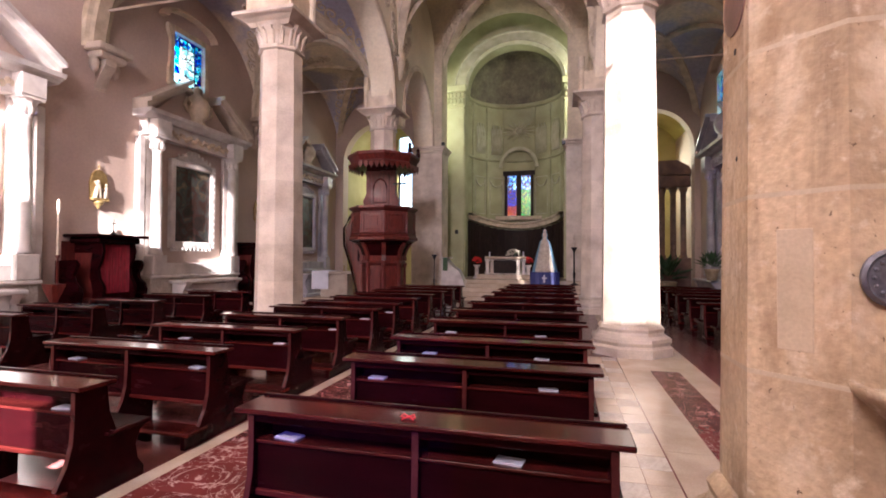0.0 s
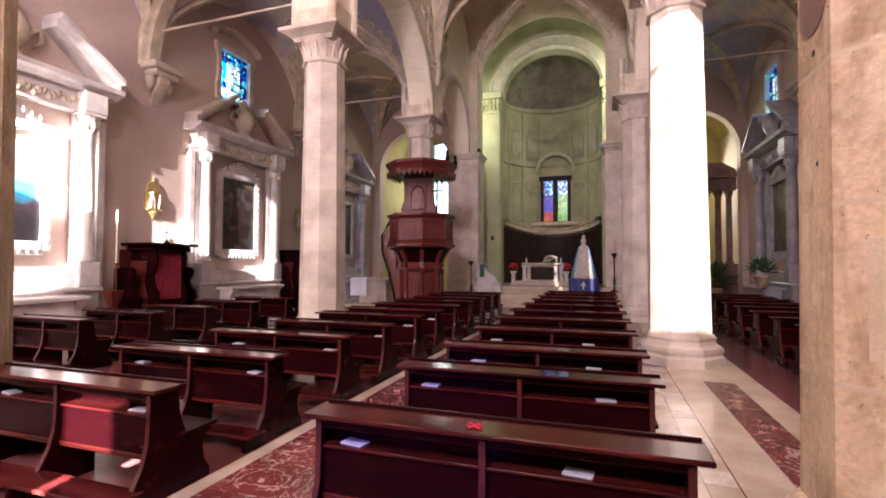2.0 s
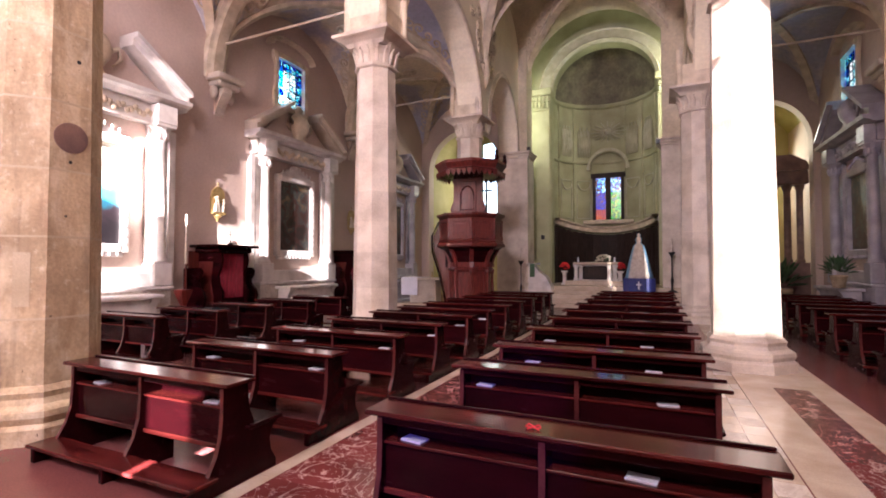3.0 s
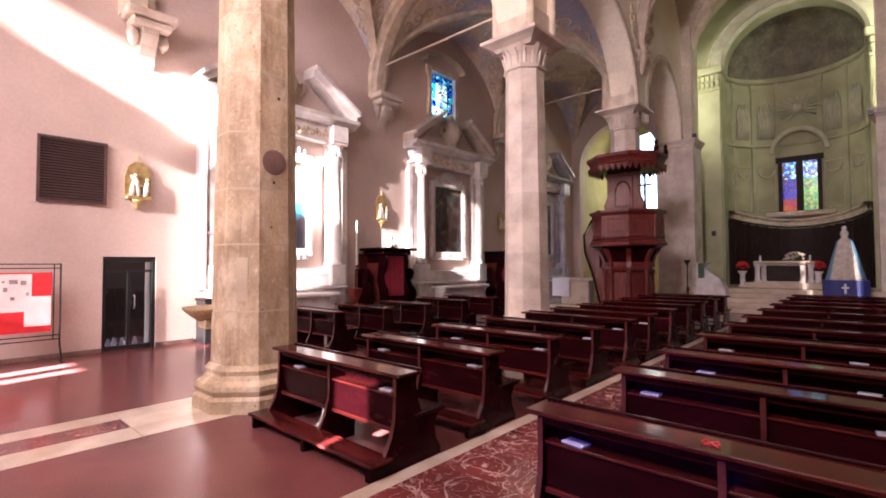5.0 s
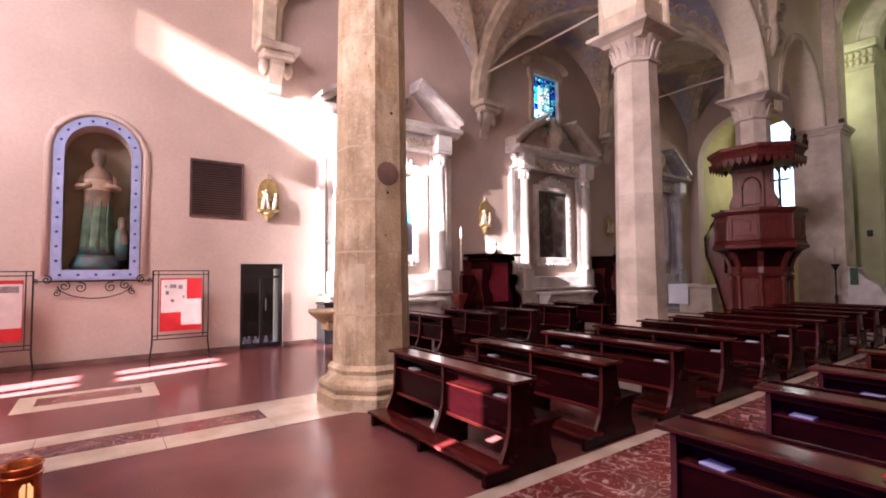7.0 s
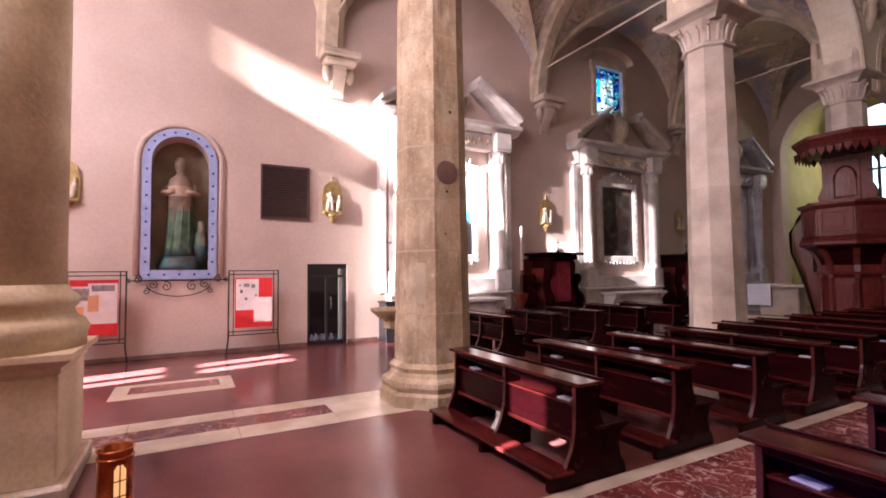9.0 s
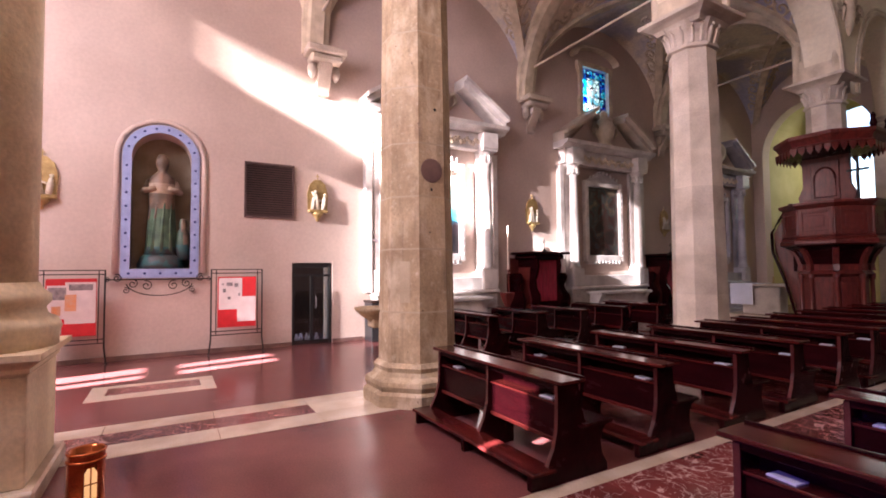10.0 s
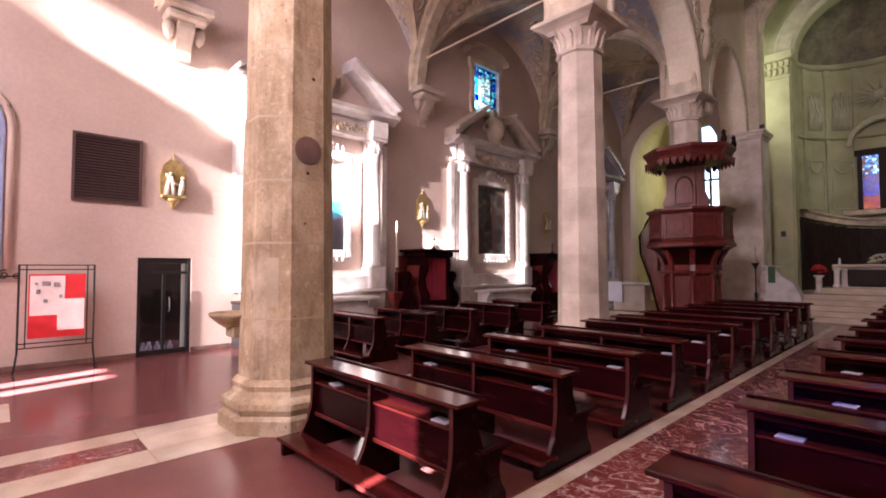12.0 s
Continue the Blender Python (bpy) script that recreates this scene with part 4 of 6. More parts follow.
# ---- column fittings ----
for s, col in ((-1, column_l1), (1, column_r1)):
    bm = bmesh.new()
    lathe(bm, [(0.17, 0.0), (0.168, 0.01), (0.13, 0.013), (0.0, 0.014)], 28)
    ob = link("consecration_disc", bm, BROWN_MARBLE)
    ob.matrix_basis = Matrix.Translation((s * -0.0 + s * (AX - 0.485), 2.9, 3.22)) @ Euler((0, radians(-90 * s), 0)).to_matrix().to_4x4()
    tagged(ob, "dark round marble disc set into a column", "disc", "column discs")
    # holy water basins
    a = radians(180 if s < 0 else -90)
    bx, by = (-AX - 0.47, 2.9 - 0.47) if s < 0 else (AX + 0.08, 2.9 - 0.54)
    st = thing("holy_water_basin", bx, by, 0, 0, "tan carved stone holy water basin on a column", "basin")
    bm = bmesh.new()
    lathe(bm, [(0.02, 1.05), (0.1, 1.08), (0.2, 1.15), (0.3, 1.24), (0.31, 1.28), (0.27, 1.28), (0.22, 1.2), (0.02, 1.16)], 20)
    part("bowl", bm, STONE_TAN, st, "", True)
    part("bracket", B(-0.09, 0.16, -0.09, 0.16, 0.98, 1.12, 0.02) if s < 0 else B(-0.09, 0.09, -0.1, 0.2, 0.98, 1.12, 0.02), STONE_TAN, st)
shield = thing("relief_medallion", 3.94, 2.9 - 0.515, 1.73, 0, "grey metal relief medallion fixed to a column", "medallion")
bm = bmesh.new()
lathe(bm, [(0.125, 0), (0.125, 0.015), (0.112, 0.028), (0.1, 0.016), (0.0, 0.02)], 28)
bmesh.ops.rotate(bm, verts=bm.verts[:], matrix=Euler((radians(90), 0, 0)).to_matrix())
part("plate", bm, PEWTER, shield)
bm = bmesh.new()
lathe(bm, [(0.03, 0.012), (0.026, 0.03), (0.012, 0.036), (0, 0.037)], 10, 0.0, 0.035)
lathe(bm, [(0.045, 0.012), (0.038, 0.026), (0, 0.03)], 10, 0.0, -0.035)
for i in range(14):
    a = i * 2 * math.pi / 14
    lathe(bm, [(0.011, 0.014), (0.008, 0.024), (0, 0.027)], 6, 0.08 * math.cos(a), 0.08 * math.sin(a))
bmesh.ops.rotate(bm, verts=bm.verts[:], matrix=Euler((radians(90), 0, 0)).to_matrix())
part("relief", bm, PEWTER, shield)
for s, col in ((-1, column_l1), (1, column_r1)):
    # plain tablet let into the chamfered face
    bm = B(-0.075, 0.075, -0.006, 0.0, 1.38, 1.95, 0.003)
    ob = link("tablet", bm, TABLET)
    ob.matrix_basis = Matrix.Translation((s * AX - s * 0.505 * math.cos(radians(45)), 2.9 - 0.505 * math.sin(radians(45)), 0)) @ Euler((0, 0, radians(45 if s < 0 else -45))).to_matrix().to_4x4()
    tagged(ob, "smooth pale stone tablet let into a column", "tablet")

for s in (-1, 1):
    for z, r_ in ((2.95, 0.025), (2.35, 0.018), (4.1, 0.03)):
        bm = bmesh.new()
        lathe(bm, [(r_ * 0.8, 0), (r_ * 0.75, 0.005), (0, 0.009)], 10)
        ob = link("iron_peg", bm, IRON)
        ob.matrix_basis = Matrix.Translation((s * (AX - 0.525 + 0.012 * z + 0.003), 2.9 + 0.06 * (z - 3), z)) @ Euler((0, radians(-90 * s), 0)).to_matrix().to_4x4()
        tagged(ob, "small dark iron peg in a stone column", "peg", "column pegs")

# ---- wall brackets that carry the aisle arches ----
for y in (3.1, 10.1, 16.95):
    for wx, d in ((LW, 1), (RW, -1)):
        b = thing("wall_bracket", wx, y, 0, 0 if d > 0 else 180, "moulded cream stone bracket under the vault ribs", "bracket", "vault brackets")
        part("slab", B(0, 0.6, -0.5, 0.5, 7.32, 7.5, 0.03), STONE_PALE, b)
        part("moulding", B(0, 0.5, -0.4, 0.4, 7.14, 7.32, 0.05), STONE_PALE, b)
        bm = bmesh.new()
        extrude_profile(bm, [(0, 6.35), (0.06, 6.4), (0.1, 6.6), (0.22, 6.8), (0.38, 7.0), (0.4, 7.14), (0, 7.14)], "y", -0.16, 0.16)
        part("scroll", bm, STONE_PALE, b)
        for u in (-0.3, 0.3):
            bm = bmesh.new()
            lathe(bm, [(0.02, 6.75), (0.1, 6.85), (0.13, 7.0), (0.1, 7.14)], 8, 0.16, u)
            part("pendant", bm, STONE_PALE, b, "", True)

# ---- west end of the side wall: niche, grille, glazed door, boards ----
NY0, NY1, NZ0, NSP = -1.03, 0.14, 1.92, 4.35
nc, nh = (NY0 + NY1) / 2, (NY1 - NY0) / 2
setting("niche_head", arch_wall(bmesh.new(), "x", LW - 0.7, LW, NY0, NY1, NSP, 4.98, nc, nh - 0.01, NSP, nh - 0.01), PLASTER, "plastered head of the arched niche", "wall")
niche = tagged(new("niche"), "arched wall niche with a pale blue studded frame", "niche", "", "structure")
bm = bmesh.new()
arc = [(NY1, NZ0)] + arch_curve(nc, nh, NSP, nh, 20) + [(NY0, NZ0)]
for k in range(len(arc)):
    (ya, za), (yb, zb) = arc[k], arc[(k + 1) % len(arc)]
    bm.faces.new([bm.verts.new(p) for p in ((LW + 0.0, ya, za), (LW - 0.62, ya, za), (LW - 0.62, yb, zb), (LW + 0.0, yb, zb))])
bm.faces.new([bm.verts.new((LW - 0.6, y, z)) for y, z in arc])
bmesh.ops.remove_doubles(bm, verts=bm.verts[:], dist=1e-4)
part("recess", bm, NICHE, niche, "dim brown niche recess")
bm = bmesh.new()
for f0, f1 in ((0.0, 0.17),):
    inner = [(NY1 - 0.02, NZ0)] + arch_curve(nc, nh - 0.02, NSP, nh - 0.02, 24) + [(NY0 + 0.02, NZ0)]
    outer = [(NY1 + 0.15, NZ0 - 0.2)] + arch_curve(nc, nh + 0.15, NSP, nh + 0.15, 24) + [(NY0 - 0.15, NZ0 - 0.2)]
    for x in (LW + 0.003, LW + 0.06):
        vi = [bm.verts.new((x, *p)) for p in inner]
        vo = [bm.verts.new((x, *p)) for p in outer]
        m_ = len(vi)
        for i in range(m_):
            bm.faces.new((vi[i], vi[(i + 1) % m_], vo[(i + 1) % m_], vo[i]))
        if x < LW + 0.01:
            v0 = (vi, vo)
    for ring0, ring1 in ((v0[0], vi), (v0[1], vo)):
        for i in range(m_):
            bm.faces.new((ring0[i], ring0[(i + 1) % m_], ring1[(i + 1) % m_], ring1[i]))
frame_ob = part("frame", bm, BLUE_TILE, niche, "pale blue frame")
studs = [(NY0 - 0.065, z) for z in np.arange(2.1, 4.4, 0.29)] + [(NY1 + 0.065, z) for z in np.arange(2.1, 4.4, 0.29)]
studs += [(nc + (nh + 0.065) * math.cos(a), NSP + (nh + 0.065) * math.sin(a)) for a in np.linspace(0.3, math.pi - 0.3, 8)]
studs += [(y, NZ0 - 0.1) for y in np.linspace(NY0, NY1, 5)]
for y, z in studs:
    bm = bmesh.new()
    lathe(bm, [(0.028, 0), (0.022, 0.012), (0, 0.018)], 8)
    ob = part("stud", bm, NAVY, frame_ob)
    ob.matrix_basis = Matrix.Translation((LW + 0.06, y, z)) @ Euler((0, radians(90), 0)).to_matrix().to_4x4()
bm = bmesh.new()
path = [(LW + 0.02, NY1 + 0.24, NZ0 - 0.1)] + [(LW + 0.02, y, z) for y, z in arch_curve(nc, nh + 0.24, NSP, nh + 0.24, 24)] + [(LW + 0.02, NY0 - 0.24, NZ0 - 0.1)]
tube(bm, path, 0.06, 8)
part("moulding", bm, PLASTER, niche, "rounded plaster moulding", True)

# statue in the niche: one simple draped figure
bm = bmesh.new()
lathe(bm, [(0.30, 2.2), (0.27, 2.35), (0.25, 2.7), (0.22, 3.1), (0.235, 3.4), (0.25, 3.6), (0.2, 3.75), (0.09, 3.85), (0.08, 3.9), (0.115, 3.98), (0.12, 4.1), (0.07, 4.2), (0, 4.22)], 18, LW - 0.3, nc)
for s in (-1, 1):
    tube(bm, [(LW - 0.3, nc + s * 0.2, 3.65), (LW - 0.2, nc + s * 0.3, 3.45), (LW - 0.08, nc + s * 0.1, 3.5)], [0.08, 0.075, 0.05], 8)
for k in range(10):
    a = k * 0.63
    tube(bm, [(LW - 0.3 + 0.26 * math.cos(a), nc + 0.26 * math.sin(a), 2.25), (LW - 0.3 + 0.22 * math.cos(a + 0.1), nc + 0.22 * math.sin(a + 0.1), 2.9), (LW - 0.3 + 0.2 * math.cos(a + 0.3), nc + 0.2 * math.sin(a + 0.3), 3.35)], [0.04, 0.03, 0.015], 6)
lathe(bm, [(0.4, 1.925), (0.42, 2.0), (0.36, 2.15), (0.3, 2.2), (0, 2.2)], 9, LW - 0.3, nc)
lathe(bm, [(0.14, 2.1), (0.15, 2.4), (0.11, 2.65), (0.06, 2.72), (0.08, 2.82), (0.05, 2.92), (0, 2.93)], 12, LW - 0.25, nc + 0.38)
for v in bm.verts:
    v.co = (v.co.x, nc + (v.co.y - nc) * 1.12, 1.925 + (v.co.z - 1.925) * 1.13)
bm.normal_update()
for f in bm.faces:
    m_ = f.calc_center_median()
    swing = 3.3 + 0.35 * (m_.y - nc)
    f.material_index = 2 if m_.z < 2.42 else 1 if m_.z < swing and abs(m_.y - nc) < 0.4 else 3 if 3.55 < m_.z < 3.8 and m_.x > LW - 0.22 else 0
st = link("statue", bm, STATUE, smooth=True)
for m_ in (GREEN_ROBE, DARK_BASE, CREAM_ROBE):
    st.data.materials.append(m_)
tagged(st, "painted draped statue in a green robe in a niche", "statue")

# wrought iron bracket under the niche
iron = thing("iron_bracket", LW + 0.08, nc, 1.66, 0, "black wrought iron scrollwork under the niche", "ironwork")


def spiral(y, z, r, turns, sgn, start):
    return [(0, y + sgn * r * (1 - 0.8 * k / 20) * math.cos(start + turns * 2 * math.pi * k / 20), z + r * (1 - 0.8 * k / 20) * math.sin(start + turns * 2 * math.pi * k / 20)) for k in range(21)]


bm = bmesh.new()
tube(bm, [(0, 0.62 * math.cos(a), -0.02 - 0.30 * math.sin(a)) for a in np.linspace(0.15, math.pi - 0.15, 20)], 0.012, 6)
part("hoop", bm, IRON, iron)
for s in (-1, 1):
    for yy, zz, rr in ((0.78, 0.06, 0.09), (0.5, -0.06, 0.1), (0.25, -0.1, 0.11), (0.62, -0.2, 0.07), (0.95, 0.03, 0.05)):
        bm = bmesh.new()
        tube(bm, spiral(s * yy, zz, rr, 1.4, s, 1.2), 0.011, 5)
        part("scroll", bm, IRON, iron)
part("bar", B(-0.012, 0.012, -0.98, 0.98, 0.02, 0.045), IRON, iron)

# louvred grille
gr = thing("wall_grille", LW, 1.82, 3.14, 0, "dark brown louvred wall grille", "grille")
for n_, b_ in (("frame_side", (0, 0.05, -0.58, -0.53, 0, 1.34)), ("frame_side", (0, 0.05, 0.53, 0.58, 0, 1.34)), ("frame_rail", (0, 0.05, -0.53, 0.53, 0, 0.05)), ("frame_rail", (0, 0.05, -0.53, 0.53, 1.29, 1.34))):
    part(n_, B(*b_), LOUVRE, gr)
part("backing", B(0.001, 0.006, -0.53, 0.53, 0.05, 1.29), BLACK, gr)
for k in range(22):
    bm = bmesh.new()
    z = 0.06 + k * 0.0565
    extrude_profile(bm, [(0.008, z + 0.03), (0.045, z), (0.048, z + 0.006), (0.011, z + 0.037)], "y", -0.53, 0.53)
    part("slat", bm, LOUVRE, gr)

# glazed door in its opening
dr = tagged(new("door_1"), "closed dark glazed metal door with a porch behind", "door", "", "structure")
dr.matrix_basis = pose(LW, 2.87, 0)
for b_ in ((-0.2, -0.05, -0.51, -0.44, 0, 2.05), (-0.2, -0.05, 0.44, 0.51, 0, 2.05), (-0.2, -0.05, -0.44, 0.44, 1.93, 2.05), (-0.2, -0.05, -0.44, 0.44, 1.7, 1.76), (-0.17, -0.08, -0.44, 0.44, 0.0, 0.1), (-0.17, -0.08, -0.03, 0.03, 0.1, 1.7)):
    part("door_frame", B(*b_, 0.006), BLACK, dr)
for a, b in ((-0.44, -0.03), (0.03, 0.44)):
    part("pane", B(-0.13, -0.12, a, b, 0.1, 1.7), GLAZE, dr, "dark glass pane")
part("pane", B(-0.13, -0.12, -0.44, 0.44, 1.76, 1.93), GLAZE, dr)
part("door_handle", tube(bmesh.new(), [(-0.05, 0.09, 0.9), (0.0, 0.09, 0.95), (0.0, 0.09, 1.15), (-0.05, 0.09, 1.2)], 0.012, 6), GREY_MARBLE, dr)
setting("porch", wall_holes(bmesh.new(), "x", LW - 2.4, LW - 2.3, 2.0, 3.8, -0.1, 2.4, []), CHOIR, "dim wall of the porch behind the glazed door", "wall")
for k in range(5):
    bm = bmesh.new()
    lathe(bm, [(0.05, 0.002), (0.06, 0.1), (0.03, 0.16), (0.035, 0.2), (0.0, 0.22)], 8)
    ob = link("votive_jar", bm, LINEN)
    ob.matrix_basis = pose(LW - 0.55 - 0.1 * (k % 2), 2.6 + 0.13 * k, 0)
    tagged(ob, "small pale jar standing behind the door glass", "jar", "jars behind the door")

# notice boards on iron stands
def board(y, label, sheets):
    b = thing("notice_board", LW + 0.43, y, 0, 0, label, "notice board", "notice boards")
    for u in (-0.53, 0.53):
        part("post", tube(bmesh.new(), [(0.0, u * 1.08, 0.0), (0.0, u, 0.35), (0.0, u, 1.9)], 0.016, 6), IRON, b)
        part("foot", tube(bmesh.new(), [(-0.2, u * 1.08, 0.012), (0.2, u * 1.08, 0.012)], 0.012, 6), IRON, b)
    for z in (1.89, 1.81, 0.52, 0.44):
        part("crossbar", tube(bmesh.new(), [(0.0, -0.54, z), (0.0, 0.54, z)], 0.012, 6), IRON, b)
    for u in (-0.43, 0.43):
        part("upright_bar", tube(bmesh.new(), [(0.0, u, 0.44), (0.0, u, 1.89)], 0.01, 6), IRON, b)
    part("panel", B(-0.01, 0.014, -0.4, 0.4, 0.6, 1.73, 0.003), RED_CLOTH, b, "red felt panel")
    for i, (u0, u1, z0, z1, m_) in enumerate(sheets):
        part("sheet", B(0.014 + 0.002 * i, 0.017 + 0.002 * i, u0, u1, z0, z1), m_, b)
    return b


PALE = mat("printed_paper", (0.66, 0.56, 0.54), 0.7, color2=(0.56, 0.46, 0.45), scale=5)
DARKP = mat("printed_picture", (0.08, 0.07, 0.08), 0.6, color2=(0.3, 0.25, 0.25), scale=9)
ORANGE = mat("printed_orange", (0.6, 0.2, 0.05), 0.6, color2=(0.5, 0.3, 0.2), scale=9)
board(1.06, "iron framed red felt notice board with paper sheets", [(-0.38, 0.1, 1.0, 1.7, PALE), (0.0, 0.39, 0.72, 1.28, PALE), (-0.22, -0.1, 1.52, 1.6, DARKP),
      (-0.3, -0.24, 1.38, 1.46, DARKP), (-0.06, 0.02, 1.5, 1.58, DARKP), (-0.2, -0.14, 1.22, 1.28, DARKP), (-0.32, -0.28, 1.54, 1.58, DARKP), (0.02, 0.06, 1.3, 1.36, DARKP)])
board(-1.92, "iron framed red felt notice board crowded with pictures and papers", [(-0.38, -0.05, 0.95, 1.6, PALE), (-0.1, 0.39, 0.85, 1.66, PALE), (-0.04, 0.34, 1.5, 1.62, DARKP),
      (-0.36, -0.08, 1.32, 1.56, DARKP), (-0.1, 0.08, 1.1, 1.42, ORANGE), (-0.36, -0.14, 0.66, 0.94, PALE), (-0.3, -0.16, 1.02, 1.2, ORANGE), (0.12, 0.34, 1.0, 1.36, PALE)])


# ---- stations of the cross: gilt relief plaques ----
def station(wx, y, z, d):
    st = thing("relief_plaque", wx, y, z, 0 if d > 0 else 180, "gilt arched relief plaque with ivory figures", "plaque", "relief plaques")
    bm = bmesh.new()
    extrude_profile(bm, [(-0.24, 0.25), (0.24, 0.25), (0.26, 0.7), (0.2, 0.95), (0.08, 1.07), (-0.08, 1.07), (-0.2, 0.95), (-0.26, 0.7)], "x", 0.0, 0.06)
    part("back", bm, GOLD, st)
    part("shelf", B(0.0, 0.14, -0.25, 0.25, 0.22, 0.3, 0.02), GOLD, st)
    bm = bmesh.new()
    lathe(bm, [(0.01, 0.0), (0.05, 0.03), (0.04, 0.08), (0.13, 0.16), (0.16, 0.22)], 10, 0.03, 0)
    part("pendant", bm, GOLD, st, "", True)
    bm = bmesh.new()
    for u, h, lean in ((-0.13, 0.4, 0.02), (0.0, 0.5, -0.04), (0.12, 0.42, 0.03)):
        tube(bm, [(0.09, u, 0.3), (0.1, u + lean, 0.3 + h * 0.5), (0.1, u + lean * 1.5, 0.3 + h * 0.8)], [0.06, 0.055, 0.035], 7)
        lathe(bm, [(0.0, 0.3 + h * 0.8), (0.04, 0.3 + h * 0.88), (0.035, 0.3 + h * 0.96), (0, 0.3 + h)], 8, 0.1, u + lean * 1.6)
    tube(bm, [(0.1, -0.16, 0.75), (0.11, 0.0, 0.55), (0.11, 0.16, 0.5)], 0.025, 6)
    part("figure_relief", bm, IVORY, st, "small ivory relief figures", True)
    bm = bmesh.new()
    tube(bm, [(0.03, 0, 1.07), (0.03, 0, 1.22)], 0.014, 6)
    tube(bm, [(0.03, -0.04, 1.16), (0.03, 0.04, 1.16)], 0.014, 6)
    part("cross", bm, GOLD, st)


for y in (2.98, -2.5, 10.1, 17.0):
    station(LW, y, 3.1, 1)


# ---- side altars ----
def side_altar(wx, y, d, stone, label, painting, topmat):
    """A wall altar: table, two columns on plinths, framed painting, entablature and broken pediment."""
    a = thing("side_altar", wx, y, 0, 0 if d > 0 else 180, label, "altar", "side altars")
    W = 1.95
    part("dado", B(0, 0.42, -W, W, 0, 1.15, 0.01), GREY_VEIN if d > 0 else stone, a, "veined marble dado")
    part("dado_cornice", B(0, 0.5, -W - 0.06, W + 0.06, 1.15, 1.25, 0.03), stone, a)
    part("predella", B(0, 0.38, -W + 0.1, W - 0.1, 1.25, 1.62, 0.02), stone, a)
    part("step", B(0, 1.25, -1.7, 1.7, 0, 0.16, 0.01), stone, a)
    for u in (-W + 0.28, W - 0.28):
        part("plinth", B(0, 0.5, u - 0.26, u + 0.26, 1.25, 1.86, 0.03), stone, a)
        col = bmesh.new()
        lathe(col, [(0.2, 1.86), (0.2, 1.93), (0.165, 1.98), (0.155, 2.06), (0.155, 3.4), (0.13, 5.0), (0.15, 5.04)], 20, 0.3, u)
        part("shaft", col, stone, a, "", True)
        cap = bmesh.new()
        lathe(cap, [(0.14, 5.04), (0.15, 5.2), (0.22, 5.36), (0.26, 5.42)], 12, 0.3, u)
        cap = part("capital", cap, stone, a, "carved leafy capital")
        part("abacus", B(0.05, 0.56, u - 0.26, u + 0.26, 5.42, 5.48), stone, cap)
        bm = bmesh.new()
        lathe(bm, [(0, 5.06), (0.05, 5.12), (0.055, 5.22), (0.02, 5.32), (0, 5.33)], 6, 0.17, 0)
        leaf = part("leaf", bm, stone, cap)
        for k in range(8):
            o = leaf if k == 0 else new("leaf", leaf.data)
            o.parent, o.matrix_basis = cap, pose(0.3, u, 0, 0, 0, 45 * k)
        part("pilaster", B(0, 0.12, u - 0.22, u + 0.22, 1.86, 5.42, 0.01), stone, a)
        outer = u + (0.42 if u > 0 else -0.42)
        part("outer_pilaster", B(0, 0.2, outer - 0.1, outer + 0.1, 1.25, 5.42, 0.02), stone, a)
        part("entablature_block", B(0, 0.58, u - 0.28, u + 0.28, 5.48, 5.98, 0.02), stone, a)
    ent = part("entablature", B(0, 0.3, -W - 0.1, W + 0.1, 5.48, 5.98), stone, a)
    bm = bmesh.new()
    lathe(bm, [(0, -0.09), (0.05, -0.06), (0.065, 0.0), (0.05, 0.06), (0, 0.09)], 7)
    orn = part("ornament", bm, STUCCO if d > 0 else stone, ent, "", True)
    orn.matrix_basis = pose(0.31, -1.5, 5.7)
    for k in range(1, 30):
        o = new("ornament", orn.data)
        o.parent = ent
        o.matrix_basis = pose(0.31, -1.5 + 3.0 * k / 29, 5.7 + 0.06 * math.sin(k * 1.9), 20 * math.sin(k * 2.3), 0, 0)
    bm = bmesh.new()
    extrude_profile(bm, [(0, 5.98), (0.45, 5.98), (0.55, 6.06), (0.68, 6.1), (0.72, 6.2), (0, 6.2)], "y", -W - 0.34, W + 0.34)
    part("cornice", bm, stone, a)
    # raking halves of a broken pediment
    for s in (-1, 1):
        bm = bmesh.new()
        p0, p1 = (s * (W + 0.34), 6.2), (s * 0.75, 7.22)
        dz = 0.2
        for x0, x1, o0, o1 in ((0, 0.55, 0, dz), (0, 0.72, dz - 0.02, dz + 0.1)):
            vs = [(p0[0], p0[1] + o0), (p1[0], p1[1] + o0), (p1[0], p1[1] + o1), (p0[0], p0[1] + o1)]
            extrude_profile(bm, vs if s < 0 else vs[::-1], "x", x0, x1)
        part("raking_cornice", bm, topmat, a)
    bm = bmesh.new()
    extrude_profile(bm, [(-1.8, 6.2), (1.8, 6.2), (0.75, 7.15), (-0.75, 7.15)], "x", 0, 0.16)
    part("tympanum", bm, PLASTER if d > 0 else stone, a)
    bm = bmesh.new()
    lathe(bm, [(0.04, 6.22), (0.3, 6.3), (0.2, 6.45), (0.36, 6.7), (0.4, 6.95), (0.3, 7.2), (0.12, 7.36), (0.16, 7.48), (0.05, 7.62), (0, 7.63)], 12, 0.22, 0)
    for s in (-1, 1):
        tube(bm, [(0.25, s * 0.3, 6.9), (0.3, s * 0.55, 7.05), (0.28, s * 0.62, 6.8), (0.25, s * 0.45, 6.6)], [0.08, 0.07, 0.06, 0.03], 7)
    part("crest", bm, STUCCO if d > 0 else stone, a, "carved shield crest", True)
